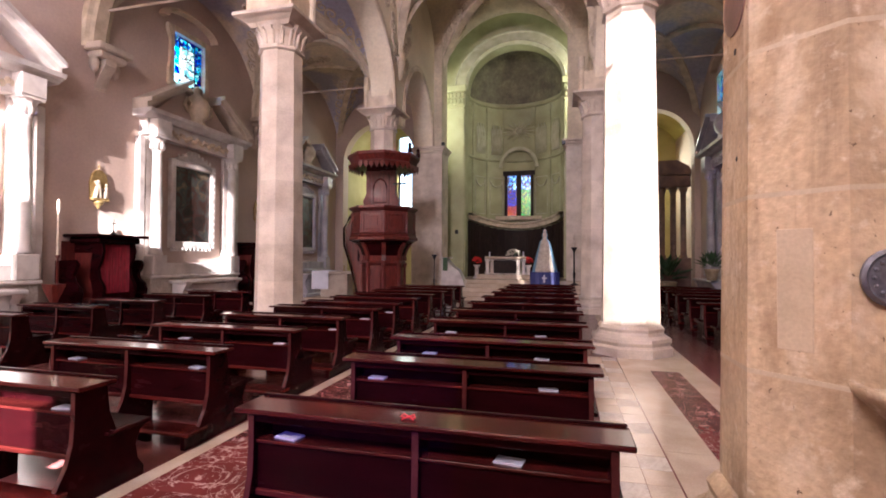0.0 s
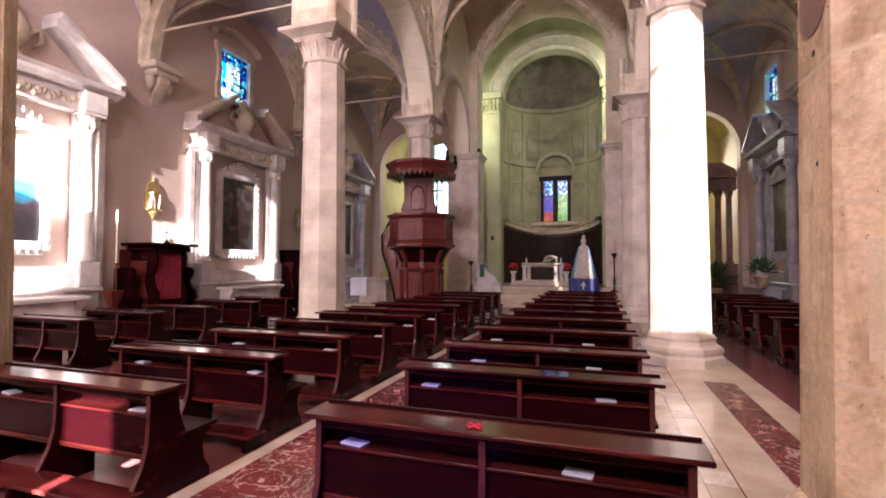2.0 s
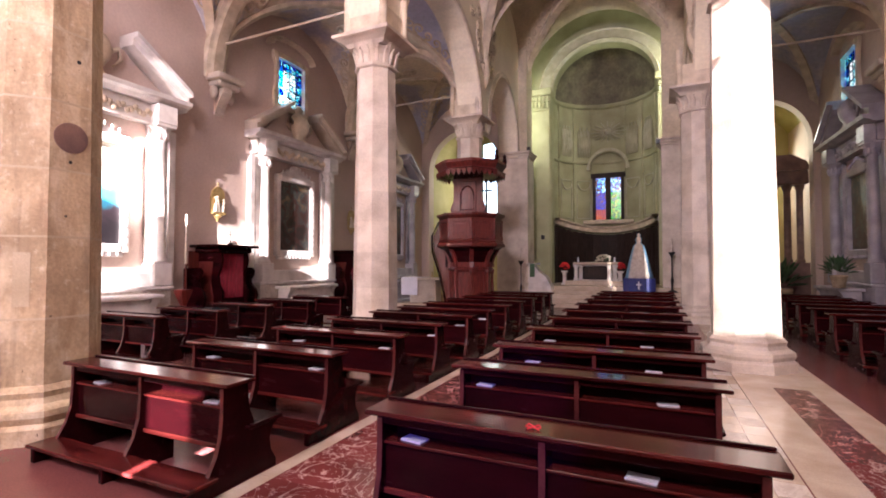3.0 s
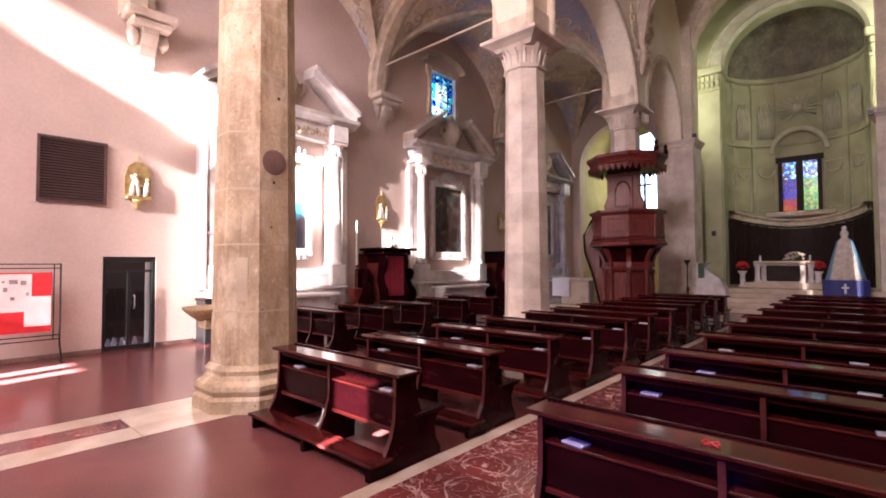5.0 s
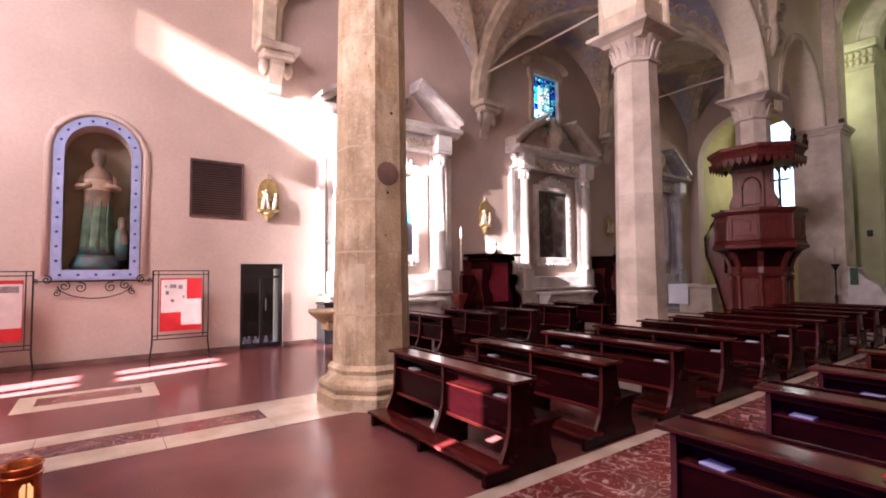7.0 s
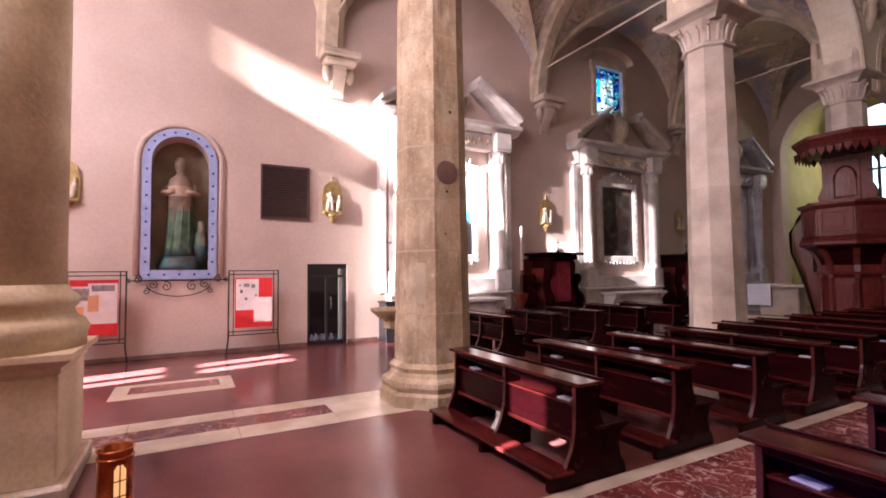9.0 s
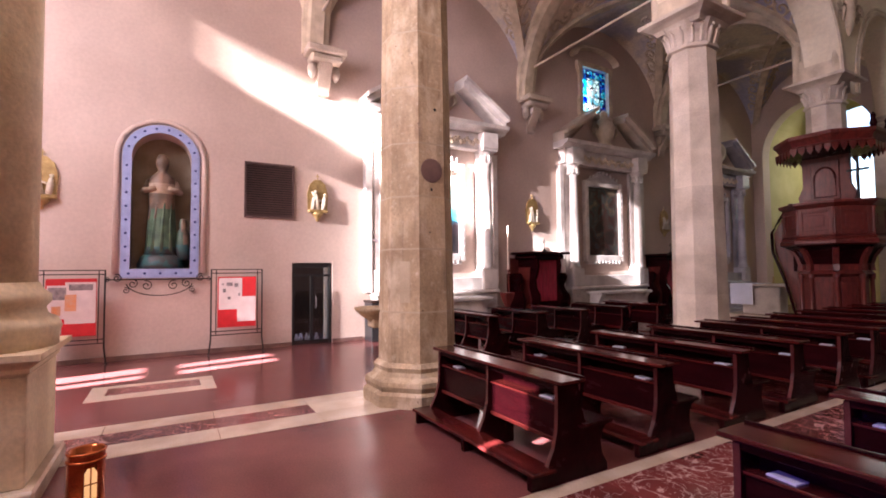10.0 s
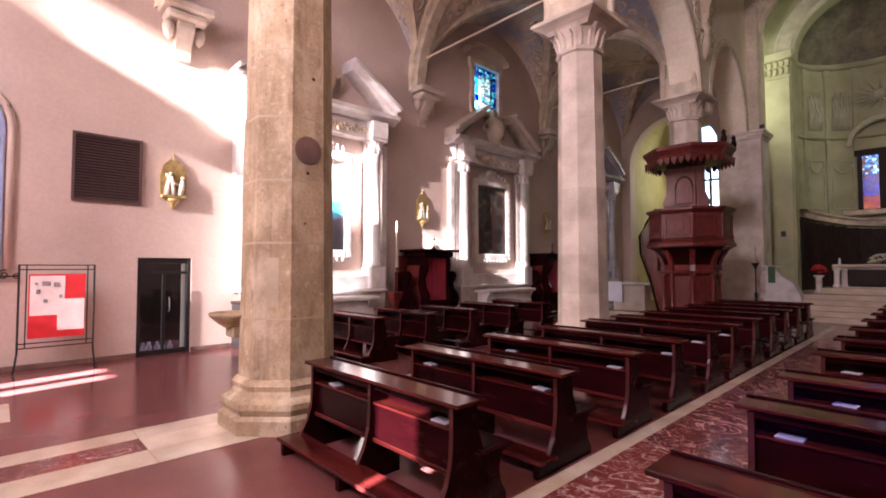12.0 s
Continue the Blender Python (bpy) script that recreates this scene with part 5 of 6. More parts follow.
    # painting with its carved frame
    bm = bmesh.new()
    for b_ in ((-0.98, -0.8, 2.1, 5.0), (0.8, 0.98, 2.1, 5.0), (-0.8, 0.8, 4.78, 5.0), (-0.8, 0.8, 2.1, 2.32)):
        box(bm, 0.0, 0.2, b_[0], b_[1], b_[2], b_[3], 0.03)
    fr = part("picture_frame", bm, stone, a, "carved marble picture frame")
    bm = bmesh.new()
    lathe(bm, [(0, -0.06), (0.032, -0.02), (0.034, 0.03), (0, 0.07)], 7)
    first_ = part("boss", bm, stone, fr, "", True)
    spots = [(0.2, s * 0.89, 2.3 + 2.5 * k / 11) for s in (-1, 1) for k in range(12)]
    spots += [(0.17, -0.7 + 1.4 * k / 8, 5.08 + 0.24 * math.exp(-((-0.7 + 1.4 * k / 8) * 2.2) ** 2)) for k in range(9)]
    spots += [(0.19, -0.7 + 1.4 * k / 8, 2.07) for k in range(9)]
    for k, q in enumerate(spots):
        o = first_ if k == 0 else new("boss", first_.data)
        o.parent, o.matrix_basis = fr, pose(*q, 0, 0, 40 * k) @ Matrix.Diagonal((1, 1, 1.3 if q[2] > 5 else 1, 1))
    bm = bmesh.new()
    extrude_profile(bm, [(-0.8, 5.0), (0.8, 5.0), (0.62, 5.1), (0.36, 5.2), (0.14, 5.38), (-0.14, 5.38), (-0.36, 5.2), (-0.62, 5.1)], "x", 0.0, 0.14)
    part("frame_crest", bm, stone, a, "carved crest over the picture")
    part("frame_foot", B(0.0, 0.16, -0.86, 0.86, 2.0, 2.1, 0.02), stone, a)
    cv = part("canvas", B(0.05, 0.08, -0.8, 0.8, 2.32, 4.78), painting[0], a, "dark aged oil painting")
    for i, (u, z, ru, rz, m_) in enumerate(painting[1]):
        bm = bmesh.new()
        lathe(bm, [(1.0, 0), (0.96, 0.0035), (0.0, 0.004)], 14)
        ob = part("painted_shape", bm, m_, cv)
        ob.matrix_basis = Matrix.Translation((0.081 + 0.002 * i, u, z)) @ Euler((0, radians(90), 0)).to_matrix().to_4x4() @ Matrix.Diagonal((rz, ru, 1, 1))
    # altar table
    part("table_front", B(0.42, 0.95, -1.05, 1.05, 0.16, 0.98, 0.03), stone, a)
    part("mensa", B(0.3, 1.1, -1.3, 1.3, 0.98, 1.08, 0.025), stone, a, "marble table top")
    for s in (-1, 1):
        bm = bmesh.new()
        extrude_profile(bm, [(0.5, 0.16), (1.0, 0.16), (1.04, 0.3), (0.92, 0.5), (0.9, 0.75), (1.05, 0.98), (0.5, 0.98)], "y", s * 1.12 - 0.1, s * 1.12 + 0.1)
        part("console", bm, stone, a)
    return a


side_altar(LW, ALTARS_L[1], 1, MARBLE, "white marble wall altar with columns and a dark painting", (OIL_DARK, []), STONE_PALE)
side_altar(LW, ALTARS_L[0], 1, MARBLE, "white marble wall altar with columns and a sunlit painting", (OIL_SUNLIT, []), MARBLE)
side_altar(RW, 19.6, -1, GREY_MARBLE, "grey marble wall altar with tall columns", (OIL_DARK, []), GREY_MARBLE)
side_altar(RW, 13.4, -1, GREY_MARBLE, "grey marble wall altar with tall columns", (OIL_DARK, []), GREY_MARBLE)
side_altar(LW, 20.5, 1, GREY_MARBLE, "grey marble wall altar beyond the pulpit", (OIL_DARK, []), GREY_MARBLE)


# ---- stained glass windows ----
def stained(wx, y, d, label):
    w = tagged(new("window_1" if d > 0 else "window_2"), label, "window", "", "structure")
    w.matrix_basis = pose(wx, y, 7.55, 0, 0, 0 if d > 0 else 180)
    part("backdrop", B(-0.79, -0.77, -0.8, 0.8, -0.1, 2.0), GLOW, w)
    cells = 5
    for i in range(4):
        for j in range(cells):
            u0, z0 = -0.66 + 0.33 * i, 0.02 + 0.315 * j
            centre = i in (1, 2) and 0 < j < 4
            part("pane", B(-0.03, -0.02, u0 + 0.006, u0 + 0.324, z0 + 0.006, z0 + 0.309), PALE_GLASS if centre or (j == 0 and i < 3) else BLUE_GLASS, w)
    for i in range(1, 4):
        part("lead_bar", B(-0.035, -0.012, -0.66 + 0.33 * i - 0.006, -0.66 + 0.33 * i + 0.006, 0, 1.6), IRON, w)
    for j in range(1, cells):
        part("lead_bar", B(-0.04, -0.008, -0.66, 0.66, 0.02 + 0.315 * j - 0.007, 0.02 + 0.315 * j + 0.007), IRON, w)
    # moulded surround with shoulders and a hood
    for s in (-1, 1):
        bm = bmesh.new()
        pts = [(s * 0.67, -0.1), (s * 0.86, -0.1), (s * 0.86, 0.35), (s * 0.8, 0.6), (s * 0.8, 1.3), (s * 0.92, 1.6), (s * 0.92, 1.78), (s * 0.67, 1.78)]
        extrude_profile(bm, pts if s > 0 else pts[::-1], "x", 0.003, 0.12)
        part("jamb", bm, STUCCO, w)
    part("head", B(0.003, 0.14, -0.67, 0.67, 1.6, 1.78), STUCCO, w)
    bm = bmesh.new()
    arc = arch_curve(0, 1.08, 1.9, 0.42, 14)
    sweep(bm, [(0.0, u, z) for u, z in arc], [(0.0, 0.0), (0.0, -0.12), (0.16, -0.12), (0.26, -0.04), (0.3, 0.02), (0.0, 0.02)], side=(1, 0, 0))
    part("hood", bm, STUCCO, w, "arched moulded hood")
    part("sill", B(0.003, 0.16, -0.86, 0.86, -0.2, -0.08, 0.02), STUCCO, w)
    return w


stained(LW, 13.17, 1, "shouldered window of bright blue stained glass")
stained(RW, 20.3, -1, "shouldered window of blue stained glass")


# ---- confessionals ----
def confessional(y, label):
    c = thing("confessional", LW + 0.45, y, 0, 0, label, "confessional", "confessionals")
    part("plinth", B(-0.44, 0.5, -1.0, 1.0, 0, 0.12, 0.02), WOOD, c)
    for s in (-1, 1):
        # scrolled end wing, set crosswise to the wall, and the inner side panel
        back = [(-0.4, 0.12), (-0.4, 1.7)]
        pts = [(0.3, 0.12), (0.34, 0.3), (0.3, 0.5), (0.4, 0.68), (0.44, 0.88), (0.38, 1.06), (0.22, 1.18), (0.16, 1.32), (0.26, 1.46), (0.3, 1.62), (0.2, 1.72)]
        bm = bmesh.new()
        extrude_profile(bm, pts + back[::-1], "y", s * 0.92 - 0.045, s * 0.92 + 0.045)
        part("wing", bm, WOOD, c)
        pts = [(0.5, 0.12), (0.54, 0.35), (0.46, 0.6), (0.56, 0.85), (0.56, 1.05), (0.42, 1.25), (0.38, 1.5), (0.5, 1.75), (0.54, 1.95), (0.5, 2.15), (-0.4, 2.15), (-0.4, 0.12)]
        bm = bmesh.new()
        extrude_profile(bm, pts, "y", s * 0.45 - 0.04, s * 0.45 + 0.04)
        part("side_panel", bm, WOOD, c)
        # redder wood here paints in the light on the side of the box
        bm = bmesh.new()
        extrude_profile(bm, [(-0.36, 0.4), (0.2, 0.4), (0.24, 0.9), (0.12, 1.3), (0.2, 1.9), (-0.36, 1.9)], "y", s * 0.5 - 0.012, s * 0.5 + 0.012)
        part("raised_panel", bm, WOOD_RED, c, "raised panel in lighter red for the lit side")
        part("outer_kneeler", B(-0.3, 0.2, *sorted((s * 0.5, s * 0.87)), 0.12, 0.3, 0.02), WOOD, c)
        pts = [(0.36 + 0.035 * math.sin(k * 1.7), s * (0.01 + 0.41 * k / 24)) for k in range(25)]
        pts += [(x - 0.02, y_) for x, y_ in pts[::-1]]
        bm = bmesh.new()
        extrude_profile(bm, pts if s > 0 else pts[::-1], "z", 0.5, 2.12)
        part("curtain", bm, VELVET, c, "dark red velvet curtain")
    part("half_door", B(0.4, 0.44, -0.42, 0.42, 0.12, 0.85, 0.01), WOOD, c)
    part("cornice", B(-0.44, 0.55, -0.62, 0.62, 2.15, 2.3, 0.04), WOOD, c)
    part("top", B(-0.44, 0.66, -0.78, 0.78, 2.3, 2.38, 0.02), WOOD, c)
    part("back", B(-0.44, -0.42, -0.8, 0.8, 0.12, 2.2), WOOD_RED, c)
    bm = bmesh.new()
    lathe(bm, [(0.1, 2.38), (0.08, 2.42), (0.03, 2.46), (0.02, 2.5)], 10, 0.3, 0)
    tube(bm, [(0.3, 0, 2.48), (0.3, 0, 2.8)], 0.016, 6)
    tube(bm, [(0.3, -0.08, 2.69), (0.3, 0.08, 2.69)], 0.016, 6)
    part("cross", bm, IRON, c)


confessional(9.95, "dark carved wooden confessional with red velvet curtains")
confessional(16.3, "dark carved wooden confessional beyond a wall altar")
bx = thing("alms_cabinet", LW + 0.3, 4.45, 0, 0, "dark painted wooden cabinet beside the wall", "cabinet")
part("body", B(-0.28, 0.25, -0.2, 0.2, 0, 1.0, 0.01), BLACK, bx)
part("top", B(-0.29, 0.28, -0.23, 0.23, 1.0, 1.06, 0.01), CHOIR, bx)

# ---- pulpit on the third column ----
PX, PY = -3.85, 16.15
pul = thing("pulpit", PX, PY, 0, 0, "carved red wooden pulpit with a fringed canopy", "pulpit")
K8 = 1 / math.cos(math.pi / 8)


def octa(profile, phase=22.5):
    bm = bmesh.new()
    return lathe(bm, [(r * K8, z) for r, z in profile], 8, phase=phase)


part("foot", octa([(0.9, 0), (0.9, 0.16), (0.84, 0.22)]), WOOD_RED, pul)
part("stem", octa([(0.66, 0.22), (0.66, 1.55), (0.78, 1.64), (0.7, 1.74), (0.72, 1.9)]), WOOD_RED, pul)
for i in range(8):
    a = radians(22.5 + 45 * i)
    bm = bmesh.new()
    lathe(bm, [(0.08, 0.22), (0.08, 0.4), (0.055, 0.46), (0.06, 1.0), (0.05, 1.45), (0.08, 1.52), (0.085, 1.64)], 10, 0.78 * math.cos(a), 0.78 * math.sin(a))
    part("small_column", bm, WOOD_RED, pul, "", True)
    bm = bmesh.new()
    extrude_profile(bm, [(0.6, 1.7), (0.86, 1.72), (0.84, 1.9), (0.9, 2.1), (1.02, 2.28), (1.08, 2.44), (0.6, 2.44)], "y", -0.07, 0.07)
    bmesh.ops.rotate(bm, verts=bm.verts[:], matrix=Euler((0, 0, a)).to_matrix())
    part("console", bm, WOOD_RED, pul)
    b = radians(45 * i)
    if not 30 < (45 * i) % 360 < 150:
        bm = B(0.665, 0.69, -0.19, 0.19, 0.5, 1.4, 0.01)
        bmesh.ops.rotate(bm, verts=bm.verts[:], matrix=Euler((0, 0, b)).to_matrix())
        part("stem_panel", bm, WOOD_RED, pul)
part("underside", octa([(0.72, 1.9), (0.78, 2.1), (0.88, 2.28), (1.08, 2.42)]), WOOD, pul)
part("floor_moulding", octa([(1.08, 2.42), (1.16, 2.46), (1.16, 2.54), (1.1, 2.6), (1.12, 2.64), (1.06, 2.68)]), WOOD_RED, pul)
part("parapet", octa([(1.04, 2.68), (1.04, 3.45)]), WOOD_RED, pul)
part("top_rail", octa([(1.04, 3.45), (1.1, 3.5), (1.16, 3.55), (1.16, 3.62), (1.06, 3.64)]), WOOD_RED, pul)
for i in range(8):
    b = radians(45 * i)
    for b_ in ((1.04, 1.075, -0.4, -0.3, 2.7, 3.44), (1.04, 1.075, 0.3, 0.4, 2.7, 3.44), (1.04, 1.075, -0.3, 0.3, 3.32, 3.44), (1.04, 1.075, -0.3, 0.3, 2.7, 2.82), (1.042, 1.06, -0.2, 0.2, 2.92, 3.24)):
        bm = B(*b_, 0.008)
        bmesh.ops.rotate(bm, verts=bm.verts[:], matrix=Euler((0, 0, b)).to_matrix())
        part("panel_frame" if b_[0] == 1.04 else "panel", bm, WOOD_RED, pul)
    a = radians(22.5 + 45 * i)
    bm = bmesh.new()
    lathe(bm, [(0.05, 2.68), (0.06, 2.75), (0.04, 2.85), (0.045, 3.3), (0.06, 3.42)], 8, 1.13 * math.cos(a), 1.13 * math.sin(a))
    part("corner_baluster", bm, WOOD_RED, pul, "", True)
# back board rising to the canopy
bm = bmesh.new()
extrude_profile(bm, [(-0.78, 3.6), (0.48, 3.6), (0.55, 3.9), (0.42, 4.2), (0.42, 5.05), (-0.72, 5.05), (-0.72, 4.2), (-0.85, 3.9)], "y", 0.06, 0.2)
part("back_board", bm, WOOD_RED, pul)
part("back_panel", B(-0.5, 0.2, 0.02, 0.06, 3.75, 4.9, 0.015), WOOD_RED, pul)
bm = bmesh.new()
tube(bm, [(-0.15 + 0.26 * math.cos(a), 0.02, 4.35 + 0.36 * math.sin(a)) for a in np.linspace(0, math.pi, 14)], 0.03, 6)
tube(bm, [(-0.41, 0.02, 4.36), (-0.41, 0.02, 3.85), (0.11, 0.02, 3.85), (0.11, 0.02, 4.36)], 0.022, 6)
part("carving", bm, WOOD_TOP, pul, "lighter carved arch")
part("canopy_underside", octa([(0.3, 5.02), (1.05, 5.05), (1.1, 5.1)]), WOOD, pul)
part("canopy", octa([(1.1, 5.1), (1.2, 5.16), (1.1, 5.22), (1.16, 5.34), (1.22, 5.4), (1.22, 5.5), (0.9, 5.56), (0.4, 5.62)]), WOOD_RED, pul)
tb = bmesh.new()
extrude_profile(tb, [(-0.075, 0), (0.075, 0), (0.075, -0.12), (0.04, -0.17), (0, -0.24), (-0.04, -0.17), (-0.075, -0.12)], "y", -0.012, 0.012)
tooth = part("fringe_tooth", tb, WOOD_RED, pul)
for i in range(8):
    for k in range(5):
        u = -0.4 + 0.2 * k
        m_ = Euler((0, 0, radians(45 * i))).to_matrix().to_4x4() @ Matrix.Translation((1.17, u, 5.16)) @ Euler((0, 0, radians(90))).to_matrix().to_4x4()
        if i == 0 and k == 0:
            tooth.matrix_basis = m_
        else:
            o = new("fringe_tooth", tooth.data)
            o.parent, o.matrix_basis = pul, m_
for i in range(8):
    a = radians(22.5 + 45 * i)
    bm = bmesh.new()
    lathe(bm, [(0.0, 5.45), (0.07, 5.5), (0.09, 5.6), (0.05, 5.72), (0.07, 5.8), (0.0, 5.9)], 8, 1.25 * math.cos(a), 1.25 * math.sin(a))
    if i in (0, 7):
        part("finial", bm, WOOD, pul, "", True)
    else:
        bm.free()
# crucifix on the rail
bm = bmesh.new()
tube(bm, [(0.74, -0.35, 3.6), (0.74, -0.35, 4.8)], 0.035, 6)
tube(bm, [(0.5, -0.35, 4.45), (0.98, -0.35, 4.45)], 0.035, 6)
tube(bm, [(0.74, -0.39, 3.95), (0.75, -0.4, 4.2), (0.74, -0.39, 4.4)], [0.02, 0.045, 0.03], 6)
part("crucifix", bm, BLACK, pul, "dark standing crucifix")
# closed stair at the side
bm = bmesh.new()
extrude_profile(bm, [(-1.05, 0.02), (-0.5, 0.02), (-0.5, 3.6), (-1.2, 3.75), (-1.5, 3.3), (-1.72, 2.9), (-1.7, 2.3), (-1.4, 1.4)], "y", 0.4, 1.2)
part("stair_casing", bm, WOOD_RED, pul)
part("stair_rail", tube(bmesh.new(), [(-0.9, 0.33, 3.72), (-1.2, 0.33, 3.78), (-1.52, 0.33, 3.32), (-1.75, 0.33, 2.92), (-1.73, 0.33, 2.3), (-1.42, 0.33, 1.4), (-1.1, 0.33, 0.1)], 0.045, 8), WOOD, pul)
part("stair_panel", B(-1.15, -0.7, 0.27, 0.31, 1.7, 3.3, 0.01), WOOD, pul)

# ---- chancel ----
steps = tagged(new("chancel_steps"), "pale marble steps rising to the high altar", "steps", "", "structure")
for k in range(5):
    part("step", B(-3.4, 3.4, 20.0 + 0.32 * k, 28.0, 0.17 * k, 0.17 * (k + 1), 0.012), CREAM, steps)
CH = 0.85
alt = thing("high_altar", -0.2, 23.2, CH, 0, "pale marble high altar with a relief front", "altar")
part("predella", B(-1.35, 1.2, -0.7, 0.8, 0, 0.2, 0.02), CREAM, alt)
part("front", B(-0.78, 0.68, -0.28, 0.4, 0.2, 0.95, 0.02), GREY_VEIN, alt)
part("mensa", B(-1.02, 0.98, -0.45, 0.55, 0.95, 1.07, 0.03), CREAM, alt)
for u in (-0.9, 0.84):
    bm = bmesh.new()
    lathe(bm, [(0.13, 0.2), (0.13, 0.28), (0.09, 0.34), (0.085, 0.8), (0.13, 0.88), (0.14, 0.95)], 14, u, -0.3)
    part("leg", bm, MARBLE, alt, "", True)
part("relief", B(-0.6, 0.5, -0.33, -0.28, 0.26, 0.88, 0.04), CHOIR, alt, "dark carved relief panel")
for u in (-0.85, 0.8):
    cs = thing("candle", -0.2 + u, 23.25, CH + 1.07, 0, "short white candle on the altar", "candle", "altar candles")
    bm = bmesh.new()
    lathe(bm, [(0.05, 0), (0.05, 0.03), (0.035, 0.04), (0.035, 0.22), (0.004, 0.24)], 10)
    part("wax", bm, LINEN, cs)
tab = thing("tabernacle_bouquet", 0.12, 23.4, CH + 1.07, 0, "domed bouquet of pale and green flowers", "flowers")
r = random.Random(3)


def blossom(bm, x, y, z, s):
    lathe(bm, [(0, z - s), (s * 0.8, z - s * 0.3), (s, z + s * 0.2), (s * 0.4, z + s * 0.6), (0, z + s * 0.5)], 6, x, y)


bm = bmesh.new()
for k in range(60):
    a, e = r.uniform(0, 6.28), r.uniform(0.05, 1.5)
    blossom(bm, 0.38 * math.cos(a) * math.cos(e), 0.2 * math.sin(a) * math.cos(e), 0.05 + 0.3 * math.sin(e), 0.05)
part("blossoms", bm, LACE, tab)
bm = bmesh.new()
for k in range(40):
    a, e = r.uniform(0, 6.28), r.uniform(0.05, 1.4)
    blossom(bm, 0.4 * math.cos(a) * math.cos(e), 0.21 * math.sin(a) * math.cos(e), 0.04 + 0.28 * math.sin(e), 0.03)
part("leaves", bm, LEAF, tab)
for u in (-1.45, 1.05):
    f = thing("flower_stand", -0.2 + u, 23.0, CH, 0, "bunch of red flowers on a pale stand", "flowers", "altar flowers")
    bm = bmesh.new()
    lathe(bm, [(0.18, 0), (0.16, 0.05), (0.1, 0.1), (0.1, 0.55), (0.17, 0.62), (0.17, 0.66)], 12)
    part("stand", bm, MARBLE, f, "", True)
    bm = bmesh.new()
    for k in range(45):
        a, e = r.uniform(0, 6.28), r.uniform(-0.2, 1.5)
        blossom(bm, 0.22 * math.cos(a) * math.cos(e), 0.22 * math.sin(a) * math.cos(e), 0.82 + 0.22 * math.sin(e), 0.055)
    part("blossoms", bm, RED_CLOTH, f)
# choir panelling round the apse
choir = tagged(new("choir_panelling"), "dark wooden choir panelling round the apse", "panelling", "", "structure")
for i in range(18):
    a = radians(10 * i + 5)
    h = 3.45 + 0.4 * abs(math.cos(a)) ** 2
    bm = B(-0.225, 0.225, -0.05, 0.05, CH, h, 0.01)
    box(bm, -0.15, 0.15, -0.075, -0.05, CH + 0.4, h - 0.35, 0.01)
    ob = part("panel", bm, CHOIR, choir)
    ob.matrix_basis = pose(2.5 * math.cos(a), AY + 2.5 * math.sin(a), 0, 0, 0, math.degrees(a) - 90)
bm = bmesh.new()
ring = [(2.32, 0), (2.6, 0), (2.6, 0.34), (2.2, 0.34), (2.2, 0.26), (2.3, 0.2)]
for k in range(36):
    a0, a1 = math.pi * k / 36, math.pi * (k + 1) / 36
    vs = []
    for a in (a0, a1):
        base = 3.55 + 0.38 * abs(math.cos(a)) ** 2
        vs.append([bm.verts.new((rr * math.cos(a), AY + rr * math.sin(a), base + zz)) for rr, zz in ring])
    for q in range(len(ring)):
        bm.faces.new((vs[0][q], vs[0][(q + 1) % 6], vs[1][(q + 1) % 6], vs[1][q]))
bmesh.ops.remove_doubles(bm, verts=bm.verts[:], dist=1e-4)
setting("apse_cornice", bm, STUCCO, "curved cream cornice over the choir panelling", "cornice", False)


def apse_ring(z, rr, h, name, label):
    bm = bmesh.new()
    lathe(bm, [(AR, z), (AR - rr, z + h * 0.2), (AR - rr, z + h * 0.7), (AR - rr * 0.4, z + h), (AR, z + h)], 40, 0, AY, 0, 0, 180)
    setting(name, bm, GREEN, label, "moulding")


apse_ring(7.4, 0.12, 0.16, "apse_band", "greenish moulded band round the apse")
apse_ring(10.5, 0.16, 0.25, "apse_band", "greenish moulded band under the half dome")
for i, a in enumerate((22, 48, 71.5, 108.5, 132, 158)):
    ra = radians(a)
    bm = B(-0.09, 0.09, -0.05, 0.03, 3.95, 10.55, 0.01)
    box(bm, -0.13, 0.13, -0.08, 0.03, 10.2, 10.5, 0.02)
    ob = setting("apse_strip", bm, GREEN, "thin greenish pilaster strip in the apse", "pilaster")
    ob.matrix_basis = pose((AR - 0.02) * math.cos(ra), AY + (AR - 0.02) * math.sin(ra), 0, 0, 0, a - 90)
